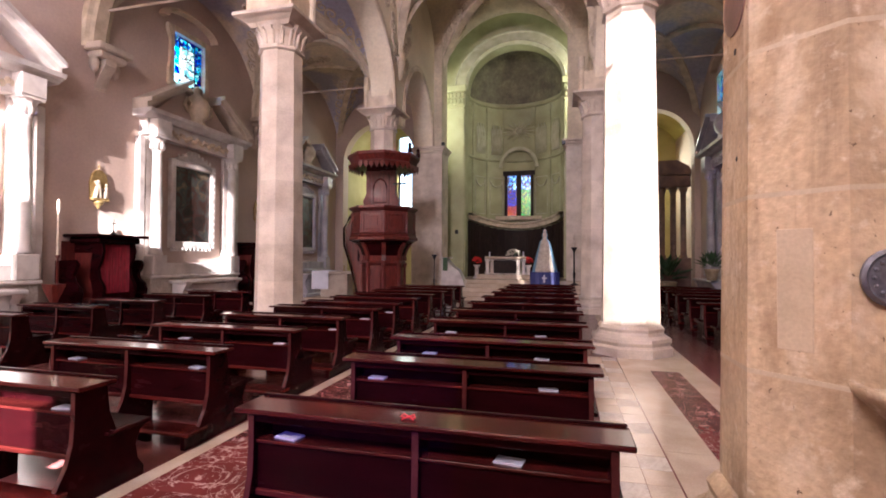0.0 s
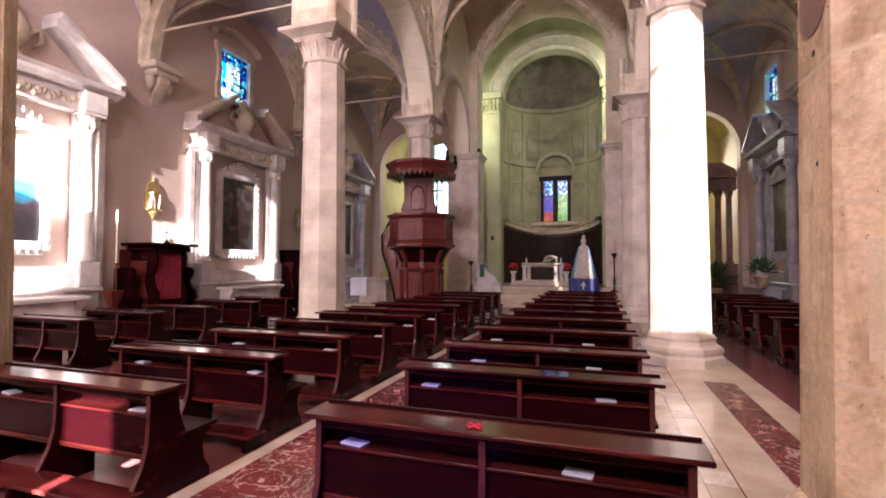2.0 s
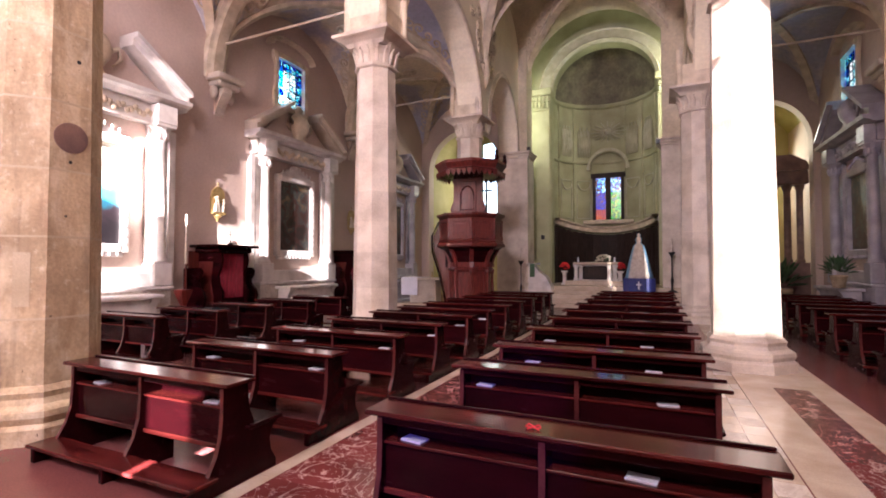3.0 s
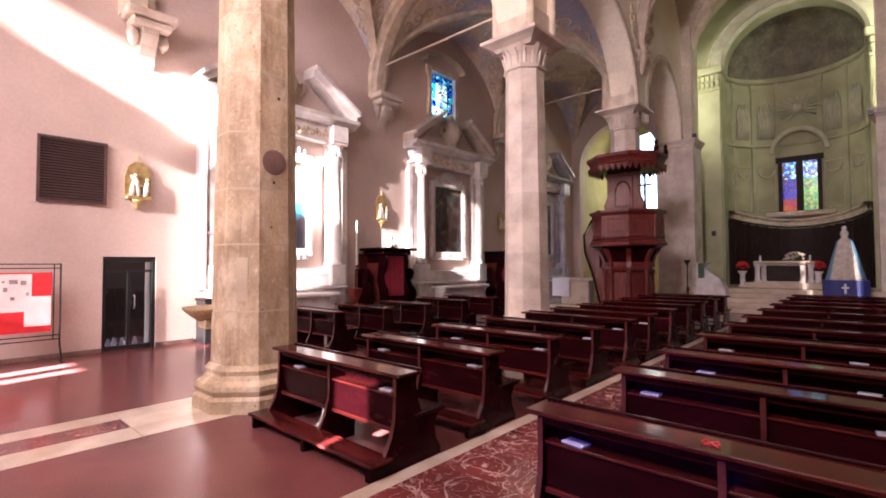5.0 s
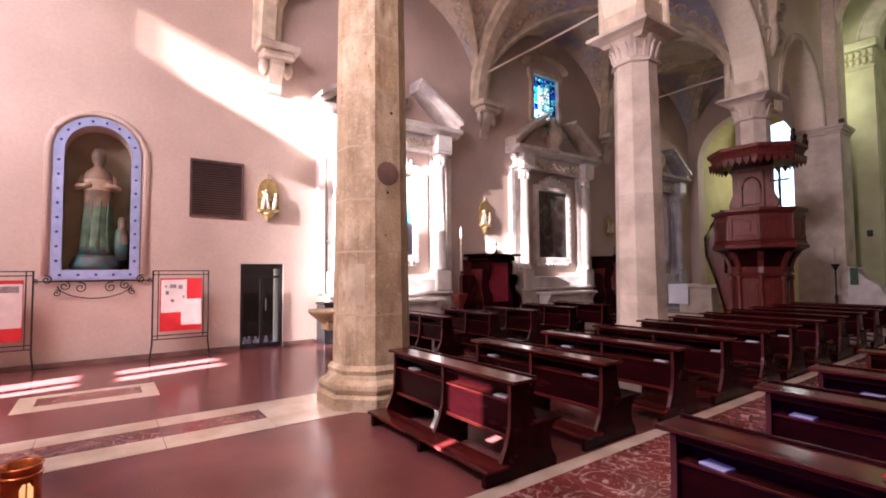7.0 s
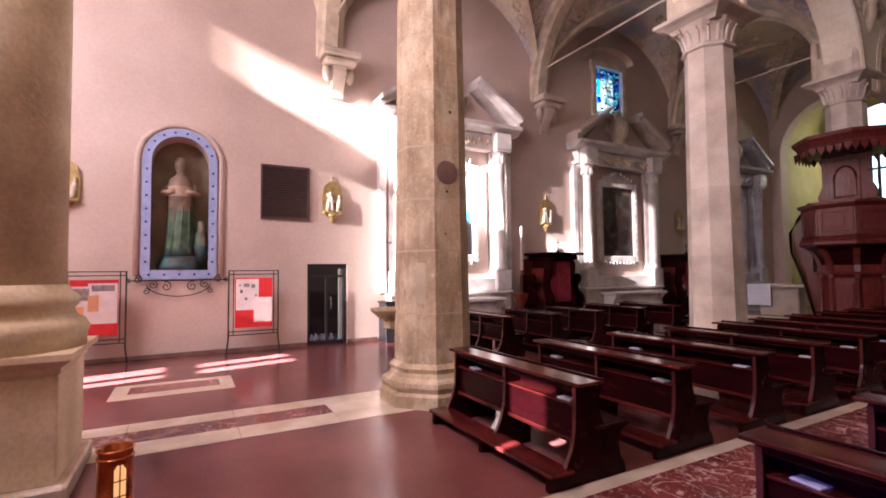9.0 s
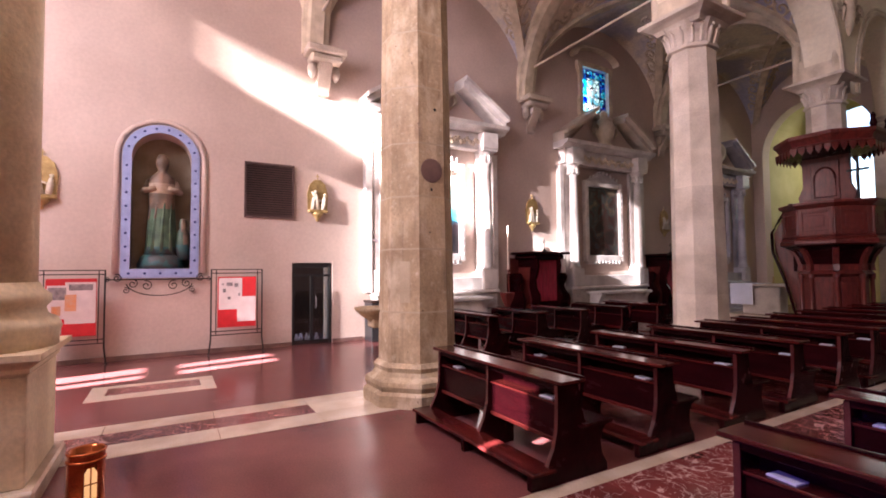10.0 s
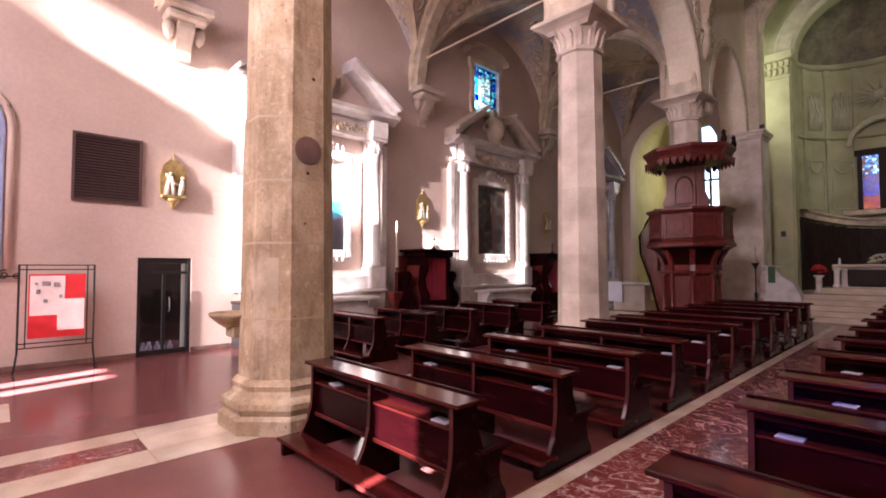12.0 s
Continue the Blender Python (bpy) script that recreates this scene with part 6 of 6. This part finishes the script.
for a in (35, 60, 120, 145):
    ra = radians(a)
    pn = tagged(new("apse_panel"), "raised greenish panel with a carved swag", "panel", "", "structure")
    pn.matrix_basis = pose((AR - 0.04) * math.cos(ra), AY + (AR - 0.04) * math.sin(ra), 0, 0, 0, a - 90)
    for b_ in ((-0.42, -0.37, 4.35, 6.5), (0.37, 0.42, 4.35, 6.5), (-0.37, 0.37, 6.45, 6.5), (-0.37, 0.37, 4.35, 4.4)):
        part("moulding", B(b_[0], b_[1], -0.04, 0.02, b_[2], b_[3]), APSE_TRIM, pn)
    bm = bmesh.new()
    tube(bm, [(0.34 * math.cos(t), -0.04, 6.3 - 0.36 * math.sin(t)) for t in np.linspace(0.05, math.pi - 0.05, 12)], 0.045, 6)
    part("swag", bm, APSE_TRIM, pn, "", True)
    bm = bmesh.new()
    for k in range(7):
        tube(bm, [(-0.3 + 0.1 * k, -0.03, 7.8), (-0.28 + 0.1 * k, -0.1, 8.5 + 0.15 * (k % 2)), (-0.3 + 0.1 * k, -0.03, 9.3 + 0.2 * (k % 2))], [0.03, 0.055, 0.03], 6)
    part("relief", bm, APSE_TRIM, pn, "", True)
# apse window: two lights under an arched niche head
wy = AY + 2.5
w = tagged(new("window_4"), "two light stained glass window in a dark frame", "window", "", "structure")
part("backdrop", B(-1.2, 1.2, wy + 0.9, wy + 0.92, 3.8, 6.95), GLOW_DIM, w)
for s, top, bot in ((-1, SKY_GLASS, ROYAL_GLASS), (1, SKY_GLASS, GREEN_GLASS)):
    x0, x1 = sorted((s * 0.13, s * 0.66))
    part("pane", B(x0, x1, wy - 0.1, wy - 0.09, 5.8, 6.6), top, w)
    part("pane", B(x0, x1, wy - 0.1, wy - 0.09, 4.85, 5.8), bot, w)
    part("pane", B(x0, x1, wy - 0.1, wy - 0.09, 4.28, 4.85), RED_GLASS if s < 0 else GREEN_GLASS, w)
    part("window_frame", B(*sorted((s * 0.66, s * 0.82)), wy - 0.2, wy - 0.05, 4.25, 6.7), CHOIR, w)
part("mullion", B(-0.13, 0.13, wy - 0.2, wy - 0.05, 4.25, 6.6), CHOIR, w)
part("head", B(-0.9, 0.9, wy - 0.25, wy - 0.05, 6.6, 6.85), CHOIR, w)
part("window_sill", B(-1.3, 1.3, wy - 0.55, wy - 0.05, 4.02, 4.24, 0.04), STUCCO, w)
part("reveal", wall_holes(bmesh.new(), "y", wy - 0.06, wy + 0.0, -0.98, 0.98, 3.9, 6.95, [(-0.72, 0.72, 4.3, 6.65)]), GREEN, w)
bm = bmesh.new()
sweep(bm, [(x, wy - 0.25, z) for x, z in arch_curve(0, 1.0, 7.05, 1.05, 20)], [(-0.1, 0.12), (-0.1, -0.04), (0.0, -0.1), (0.1, -0.04), (0.1, 0.12)], side=(0, 1, 0))
part("niche_arch", bm, APSE_TRIM, w, "arched moulding")
bm = bmesh.new()
for k in range(16):
    a = math.pi * 2 * k / 16
    tube(bm, [(0.15 * math.cos(a), wy - 0.1, 9.15 + 0.15 * math.sin(a)), (0.95 * math.cos(a), wy - 0.15, 9.15 + 0.6 * math.sin(a))], [0.06, 0.018], 5)
lathe(bm, [(0, 8.95), (0.16, 9.02), (0.2, 9.15), (0.16, 9.28), (0, 9.35)], 10, 0, wy - 0.15)
part("sunburst", bm, APSE_TRIM, w, "stucco sunburst", True)

# robed statue by the steps: one simple cone shaped figure
bm = bmesh.new()
prof = [(0.52, 1.25), (0.5, 1.35), (0.42, 1.7), (0.33, 2.1), (0.25, 2.4), (0.2, 2.58), (0.1, 2.68), (0.09, 2.72), (0.12, 2.8), (0.11, 2.9), (0.05, 2.97), (0.08, 3.0), (0.06, 3.08), (0, 3.1)]
rings = []
for rr, z in prof:
    rings.append([bm.verts.new((1.72 + rr * (1 + 0.07 * math.sin(9 * a)) * math.cos(a), 20.9 + 0.7 * rr * math.sin(a), z)) for a in [2 * math.pi * k / 36 for k in range(36)]])
for p_, q_ in zip(rings, rings[1:]):
    for i in range(36):
        f = bm.faces.new((p_[i], p_[(i + 1) % 36], q_[(i + 1) % 36], q_[i]))
        if 22 <= i <= 31:
            f.material_index = 1
bm.faces.new(rings[0][::-1])
st = link("statue", bm, MANTLE, smooth=True)
st.data.materials.append(LACE)
tagged(st, "robed statue in a pale blue mantle on a draped stand", "statue")
ped = thing("draped_stand", 1.72, 20.9, 0.17 * 3, 0, "stand draped in dark blue cloth with a white cross", "stand")
bm = bmesh.new()
pts = [((0.6 + 0.02 * math.sin(k * 1.5)) * math.copysign(min(1, abs(math.cos(2 * math.pi * k / 48)) * 1.3), math.cos(2 * math.pi * k / 48)),
        0.42 * math.copysign(min(1, abs(math.sin(2 * math.pi * k / 48)) * 1.3), math.sin(2 * math.pi * k / 48)) + 0.015 * math.sin(k * 2.1)) for k in range(48)]
extrude_profile(bm, pts, "z", 0.0, 0.74)
part("cloth", bm, NAVY, ped)
bm = bmesh.new()
box(bm, -0.03, 0.03, -0.47, -0.45, 0.3, 0.62)
box(bm, -0.1, 0.1, -0.475, -0.455, 0.46, 0.52)
part("cross", bm, LINEN, ped, "white cross")
# marble ambo and candle stands
amb = thing("ambo", -2.35, 21.0, 0.17 * 3, 0, "curved white marble reading desk", "ambo")
bm = bmesh.new()
extrude_profile(bm, [(-0.5, 0), (0.55, 0), (0.5, 0.35), (0.3, 0.75), (0.0, 0.95), (-0.25, 1.25), (-0.5, 1.3)], "y", -0.3, 0.3)
part("body", bm, MARBLE, amb)
part("ledge", B(-0.6, -0.1, -0.35, 0.35, 1.3, 1.36, 0.02), MARBLE, amb)
part("cloth", B(-0.42, -0.2, -0.36, -0.34, 0.75, 1.34, 0.005), LEAF, amb, "green cloth")
for x, y in ((-3.1, 20.4), (2.95, 21.2)):
    cst = thing("candle_stand", x, y, 0.17 * 2 if y < 20.7 else 0.17 * 4, 0, "tall dark metal candle stand", "candle stand", "candle stands")
    bm = bmesh.new()
    lathe(bm, [(0.2, 0), (0.18, 0.04), (0.05, 0.1), (0.03, 0.2), (0.06, 0.5), (0.025, 0.6), (0.025, 1.4), (0.06, 1.5), (0.12, 1.6), (0.13, 1.64)], 14)
    part("stem", bm, IRON, cst, "", True)
    bm = bmesh.new()
    lathe(bm, [(0.035, 1.64), (0.035, 2.2), (0.004, 2.22)], 10)
    part("wax", bm, LACE, cst)
ang = bmesh.new()
lathe(ang, [(0.3, 0.34), (0.3, 0.5), (0.2, 0.6), (0.2, 0.95), (0.26, 1.0), (0.16, 1.1), (0.2, 1.4), (0.14, 1.6), (0.06, 1.68), (0.1, 1.78), (0.08, 1.88), (0, 1.9)], 14, -2.95, 21.15)
tagged(link("statue", ang, STONE_PALE, smooth=True), "small pale stone figure on a pedestal by the pier", "statue")

# side table with a white cloth
tbl = thing("side_table", -6.45, 17.6, 0, 0, "stone side table with a white altar cloth", "table")
part("step", B(-1.1, 1.1, -0.7, 0.6, 0, 0.22, 0.01), CREAM, tbl)
part("support", B(-0.6, 0.6, -0.25, 0.3, 0.22, 1.18, 0.03), STONE_PALE, tbl)
part("top", B(-0.9, 0.9, -0.4, 0.45, 1.18, 1.27, 0.02), STONE_PALE, tbl)
bm = B(-0.9, 0.05, -0.42, 0.46, 1.272, 1.282)
box(bm, -0.9, -0.15, -0.43, -0.41, 0.55, 1.28)
part("cloth", bm, LINEN, tbl, "hanging white cloth")
for k in range(3):
    cs = thing("candlestick", -6.2 + 0.3 * k, 17.75, 1.27, 0, "small brass candlestick on the side table", "candlestick", "brass candlesticks")
    bm = bmesh.new()
    lathe(bm, [(0.07, 0.012), (0.05, 0.03), (0.02, 0.06), (0.03, 0.14), (0.015, 0.2), (0.04, 0.24)], 10)
    part("stem", bm, GOLD, cs, "", True)

# ---- chapel of the right aisle: brown marble altar and plants ----
ba = thing("chapel_altar", 7.4, 25.2, 0, 0, "brown marble chapel altar with paired columns", "altar")
part("plinth", B(-1.0, 1.0, -0.4, 0.4, 0, 1.9, 0.02), BROWN_MARBLE, ba)
for u in (-0.7, -0.25, 0.25, 0.7):
    bm = bmesh.new()
    lathe(bm, [(0.18, 1.9), (0.18, 2.0), (0.14, 2.06), (0.13, 5.0), (0.2, 5.2), (0.2, 5.3)], 14, u, -0.2)
    part("shaft", bm, BROWN_MARBLE, ba, "", True)
part("entablature", B(-1.0, 1.0, -0.45, 0.4, 5.3, 5.9, 0.05), BROWN_MARBLE, ba)
bm = bmesh.new()
extrude_profile(bm, [(-1.1, 5.9), (1.1, 5.9), (0.9, 6.3), (0.4, 6.6), (-0.4, 6.6), (-0.9, 6.3)], "y", -0.5, 0.3)
part("pediment", bm, BROWN_MARBLE, ba)


def plant(x, y, z, s, label):
    p = thing("potted_plant", x, y, z, 0, label, "plant", "plants by the altars")
    bm = bmesh.new()
    lathe(bm, [(0.12 * s, 0), (0.17 * s, 0.25 * s), (0.19 * s, 0.27 * s), (0.17 * s, 0.3 * s)], 12)
    part("pot", bm, STONE_TAN, p, "", True)
    bm = bmesh.new()
    for k in range(70):
        a, e, L = r.uniform(0, 6.28), r.uniform(0.3, 1.4), s * r.uniform(0.3, 0.65)
        d = Vector((math.cos(a) * math.cos(e), math.sin(a) * math.cos(e), math.sin(e)))
        q = d.cross(Vector((0, 0, 1))).normalized() * 0.04 * s
        b0 = Vector((0, 0, 0.28 * s)) + d * L * 0.4
        vs = [bm.verts.new(b0), bm.verts.new(b0 + d * L * 0.3 + q), bm.verts.new(b0 + d * L * 0.6 - Vector((0, 0, 0.06 * s))), bm.verts.new(b0 + d * L * 0.3 - q)]
        bm.faces.new(vs)
    part("leaves", bm, LEAF, p)


plant(7.5, 18.2, 1.1, 1.3, "leafy green plant on the altar table")
plant(7.2, 24.3, 0, 2.6, "tall leafy plant before the chapel altar")
plant(5.9, 24.0, 0, 2.2, "tall leafy plant before the chapel altar")

# ---- entrance column on its pedestal, with a copper lantern beside it ----
ec = thing("entrance_column", -3.15, -1.77, 0, 0, "smooth tan column on a high stone pedestal", "column")
part("pedestal_foot", B(-0.64, 0.64, -0.64, 0.64, 0, 0.16, 0.02), CREAM, ec)
part("pedestal", B(-0.55, 0.55, -0.55, 0.56, 0.16, 1.02, 0.008), PEDESTAL, ec)
bm = bmesh.new()
k4 = math.sqrt(2)
lathe(bm, [(0.55 * k4, 1.02), (0.58 * k4, 1.05), (0.58 * k4, 1.08), (0.64 * k4, 1.13), (0.66 * k4, 1.15), (0.66 * k4, 1.2)], 4, phase=45)
part("pedestal_cornice", bm, PEDESTAL, ec)
bm = bmesh.new()
lathe(bm, [(0.66, 1.2), (0.66, 1.3), (0.68, 1.36), (0.64, 1.44), (0.58, 1.47), (0.56, 1.53), (0.6, 1.58), (0.6, 1.64), (0.54, 1.69), (0.51, 1.75)], 32)
part("base", bm, PEDESTAL, ec, "", True)
bm = bmesh.new()
lathe(bm, [(0.5, 1.75), (0.49, 4.0), (0.45, 8.0)], 32)
part("shaft", bm, PEDESTAL, ec, "", True)
part("top_block", B(-0.6, 0.6, -0.6, 0.6, 8.0, 8.4, 0.03), STONE_TAN, ec)
setting("gallery_beam", B(-3.9, -2.4, -6.0, -1.2, 8.4, 9.0, 0.02), PLASTER, "plastered beam above the entrance column", "beam")
ln = thing("lantern", -2.06, -0.76, 0, 20, "polished copper lantern with a lit candle on the floor", "lantern")
bm = bmesh.new()
lathe(bm, [(0.14, 0), (0.14, 0.03), (0.115, 0.05), (0.115, 0.52), (0.125, 0.54), (0.118, 0.55), (0.105, 0.54), (0.105, 0.06), (0.0, 0.05)], 28)
part("case", bm, COPPER, ln, "", True)
FLAME = bpy.data.materials.new("candle_flame")
FLAME.use_nodes = True
FLAME.node_tree.nodes["Principled BSDF"].inputs["Emission Color"].default_value = (1.0, 0.5, 0.14, 1)
FLAME.node_tree.nodes["Principled BSDF"].inputs["Emission Strength"].default_value = 0.09
bm = bmesh.new()
extrude_profile(bm, [(-0.04, 0.12), (0.04, 0.12), (0.04, 0.4), (0.018, 0.44), (-0.018, 0.44), (-0.04, 0.4)], "x", 0.108, 0.116)
pane_ = part("glowing_pane", bm, FLAME, ln, "glowing amber pane")
for u in (-0.042, 0.0, 0.042):
    part("glazing_bar", B(0.112, 0.122, u - 0.004, u + 0.004, 0.1, 0.45), COPPER, pane_)
for z in (0.11, 0.22, 0.33):
    part("glazing_bar", B(0.113, 0.121, -0.045, 0.045, z - 0.004, z + 0.004), COPPER, pane_)
for z in (0.07, 0.48):
    bm = bmesh.new()
    lathe(bm, [(0.115, z - 0.012), (0.123, z - 0.006), (0.123, z + 0.006), (0.115, z + 0.012)], 28)
    part("hoop", bm, COPPER, ln, "", True)

# ---- stucco on the nave side of the arcades ----
def spiral_tube(bm, x, y, z, rr, sgn, start, thick):
    pts = [(x, y + sgn * rr * (1 - 0.85 * k / 18) * math.cos(start + 9.0 * k / 18), z + rr * (1 - 0.85 * k / 18) * math.sin(start + 9.0 * k / 18)) for k in range(19)]
    tube(bm, pts, [thick * (1 - 0.5 * k / 18) for k in range(19)], 6)


for s in (-1, 1):
    x = s * (AX - 0.45)
    spans = [(c + 3.5, 3.5 - 0.52, SPRING, 3.05) for c in COLS[:2]] + [((16.9 + PIER_Y) / 2, (PIER_Y - 16.9) / 2 - 0.55, 6.95, 2.9)]
    for c, h, sp, ri in spans:
        for off, wd in ((0.06, 0.05), (0.2, 0.035)):
            bm = bmesh.new()
            path = [(x, u, z) for u, z in arch_curve(c, h + off, sp, ri + off, 32)]
            sweep(bm, path, [(-wd, wd), (-wd, -wd), (wd, -wd), (wd, wd)], side=(1, 0, 0))
            setting("archivolt", bm, STUCCO, "thin raised stucco moulding round an arch", "moulding")
    for yc in (9.9, 16.9):
        orn = tagged(new("stucco_relief"), "cream stucco relief with scrolls and leaves", "stucco relief", "", "structure")
        rr_ = random.Random(int(yc))
        bm = bmesh.new()
        lathe(bm, [(0.02, 8.6), (0.12, 8.8), (0.2, 9.2), (0.17, 9.6), (0.1, 9.75), (0.12, 9.9), (0.08, 10.05), (0, 10.1)], 10, x - s * 0.02, yc)
        tube(bm, [(x, yc - 0.15, 9.5), (x - s * 0.08, yc - 0.4, 9.3), (x, yc - 0.3, 9.0)], [0.07, 0.06, 0.03], 6)
        tube(bm, [(x, yc + 0.15, 9.5), (x - s * 0.08, yc + 0.35, 9.7), (x, yc + 0.4, 10.0)], [0.07, 0.06, 0.03], 6)
        part("figure_relief", bm, STUCCO, orn, "", True)
        for k in range(16):
            z = 9.3 + 0.28 * k
            wdt = 0.25 + 0.17 * k
            for sg in (-1, 1):
                bm = bmesh.new()
                spiral_tube(bm, x - s * 0.01, yc + sg * rr_.uniform(0.5, 0.7 + wdt * 0.6), z + rr_.uniform(-0.1, 0.1), rr_.uniform(0.16, 0.26), sg, rr_.uniform(0, 6), 0.05)
                part("scroll", bm, STUCCO, orn, "", True)
# red bow left on the front ledge
bow = bmesh.new()
for s in (-1, 1):
    tube(bow, [(0, 0, 0.02), (s * 0.05, 0.02, 0.035), (s * 0.07, -0.01, 0.02), (s * 0.03, -0.02, 0.012), (0, 0, 0.02)], 0.008, 6)
tube(bow, [(0, 0, 0.015), (-0.05, -0.05, 0.008)], 0.007, 5)
tube(bow, [(0, 0, 0.015), (0.06, -0.04, 0.008)], 0.007, 5)
ob = link("ribbon_bow", bow, RED_CLOTH)
ob.matrix_basis = pose(1.72, RIGHT[0] + 0.04, 0.868) @ Matrix.Diagonal((0.62, 0.62, 0.62, 1))
tagged(ob, "small bright red ribbon bow on a pew ledge", "ribbon")


# ---- stucco scrolls on the vaults, beside the ribs ----
def vault_scrolls(x0, x1, y0, y1, spring, rise, label, spots, seed):
    cx, cy, a, b = (x0 + x1) / 2, (y0 + y1) / 2, (x1 - x0) / 2, (y1 - y0) / 2
    orn = tagged(new("vault_stucco"), label, "stucco relief", "", "structure")
    q = random.Random(seed)
    for u, w_ in spots:
        sg, st, rr, n_ = q.choice((-1, 1)), q.uniform(0, 6), q.uniform(0.16, 0.24), 16
        pts = []
        for k in range(n_ + 1):
            f = rr * (1 - 0.85 * k / n_)
            uu = max(-0.97, min(0.97, u + sg * f * math.cos(st + 8.5 * k / n_) / a))
            vv = max(-0.97, min(0.97, w_ + f * math.sin(st + 8.5 * k / n_) / b))
            pts.append((cx + a * uu, cy + b * vv, spring + rise * math.sqrt(1 - min(abs(uu), abs(vv)) ** 2) - 0.015))
        bm = bmesh.new()
        tube(bm, pts, [0.05 * (1 - 0.5 * k / n_) for k in range(n_ + 1)], 6)
        part("scroll", bm, STUCCO, orn, "", True)


def corner_spots():
    out = []
    for su in (-1, 1):
        for sv in (-1, 1):
            for k in range(7):
                t = 0.9 - 0.075 * k
                out += [(su * t, sv * (t - 0.1 - 0.015 * k)), (su * (t - 0.12 - 0.015 * k), sv * t)]
    return out


for k, (y0, y1) in enumerate(zip(COLS, (*COLS[1:], EAST))):
    vault_scrolls(LW, -AX - 0.3, y0, y1, SPRING, 3.3, "cream stucco scrolls beside the aisle vault ribs", corner_spots(), 20 + k)
    vault_scrolls(-AX + 0.4, AX - 0.4, y0, y1 if k < 2 else PIER_Y + 0.4, 9.4, 4.2, "cream stucco scrolls beside the nave vault ribs", corner_spots(), 30 + k)
vault_scrolls(AX + 0.3, RW, 9.9, 16.9, SPRING, 3.3, "cream stucco scrolls beside the aisle vault ribs", corner_spots(), 40)


# ---- small fittings along the side wall ----
for y, z in ((4.5, 2.62), (4.2, 2.08)):
    sp = thing("wall_spotlight", LW, y, z, 0, "small grey spotlight fixed to the side wall", "spotlight", "wall spotlights")
    part("arm", tube(bmesh.new(), [(0, 0, 0), (0.1, 0, 0.02)], 0.014, 6), GREY_MARBLE, sp)
    bm = bmesh.new()
    lathe(bm, [(0.03, -0.09), (0.045, -0.06), (0.05, 0.07), (0.04, 0.08)], 12)
    bmesh.ops.rotate(bm, verts=bm.verts[:], matrix=Euler((radians(75), 0, 0)).to_matrix())
    bmesh.ops.translate(bm, verts=bm.verts[:], vec=(0.12, 0, 0.03))
    part("head", bm, GREY_MARBLE, sp, "", True)
can = thing("processional_candle", LW + 0.45, 8.75, 0, 0, "tall thin candle on a wooden pole by the wall altar", "candle")
bm = bmesh.new()
lathe(bm, [(0.16, 0), (0.14, 0.05), (0.04, 0.1), (0.028, 0.2), (0.024, 1.75), (0.05, 1.8), (0.05, 1.84)], 12)
part("pole", bm, WOOD_RED, can, "", True)
bm = bmesh.new()
lathe(bm, [(0.03, 1.84), (0.028, 3.15), (0.004, 3.2)], 10)
part("wax", bm, LACE, can)
ls = thing("wooden_stand", LW + 0.9, 8.35, 0, 0, "brown tapered wooden stand beside the wall altar", "stand")
bm = bmesh.new()
lathe(bm, [(0.2, 0), (0.2, 0.06), (0.06, 0.12), (0.05, 0.7), (0.16, 0.95), (0.22, 1.12), (0.22, 1.16)], 4, phase=45)
part("body", bm, WOOD_RED, ls)

# small dark loudspeakers on the piers
for x, y, z in ((-3.02, 21.6, 7.2), (-2.9, 24.0, 3.2), (2.5, 21.6, 7.0)):
    sp = thing("loudspeaker", x, y, z, 0, "small dark loudspeaker fixed to a pier", "loudspeaker", "pier loudspeakers")
    part("case", B(-0.08, 0.08, -0.12, 0.02, -0.11, 0.11, 0.015), BLACK, sp)
    part("bracket", B(-0.02, 0.02, 0.02, 0.2, -0.02, 0.02), IRON, sp)
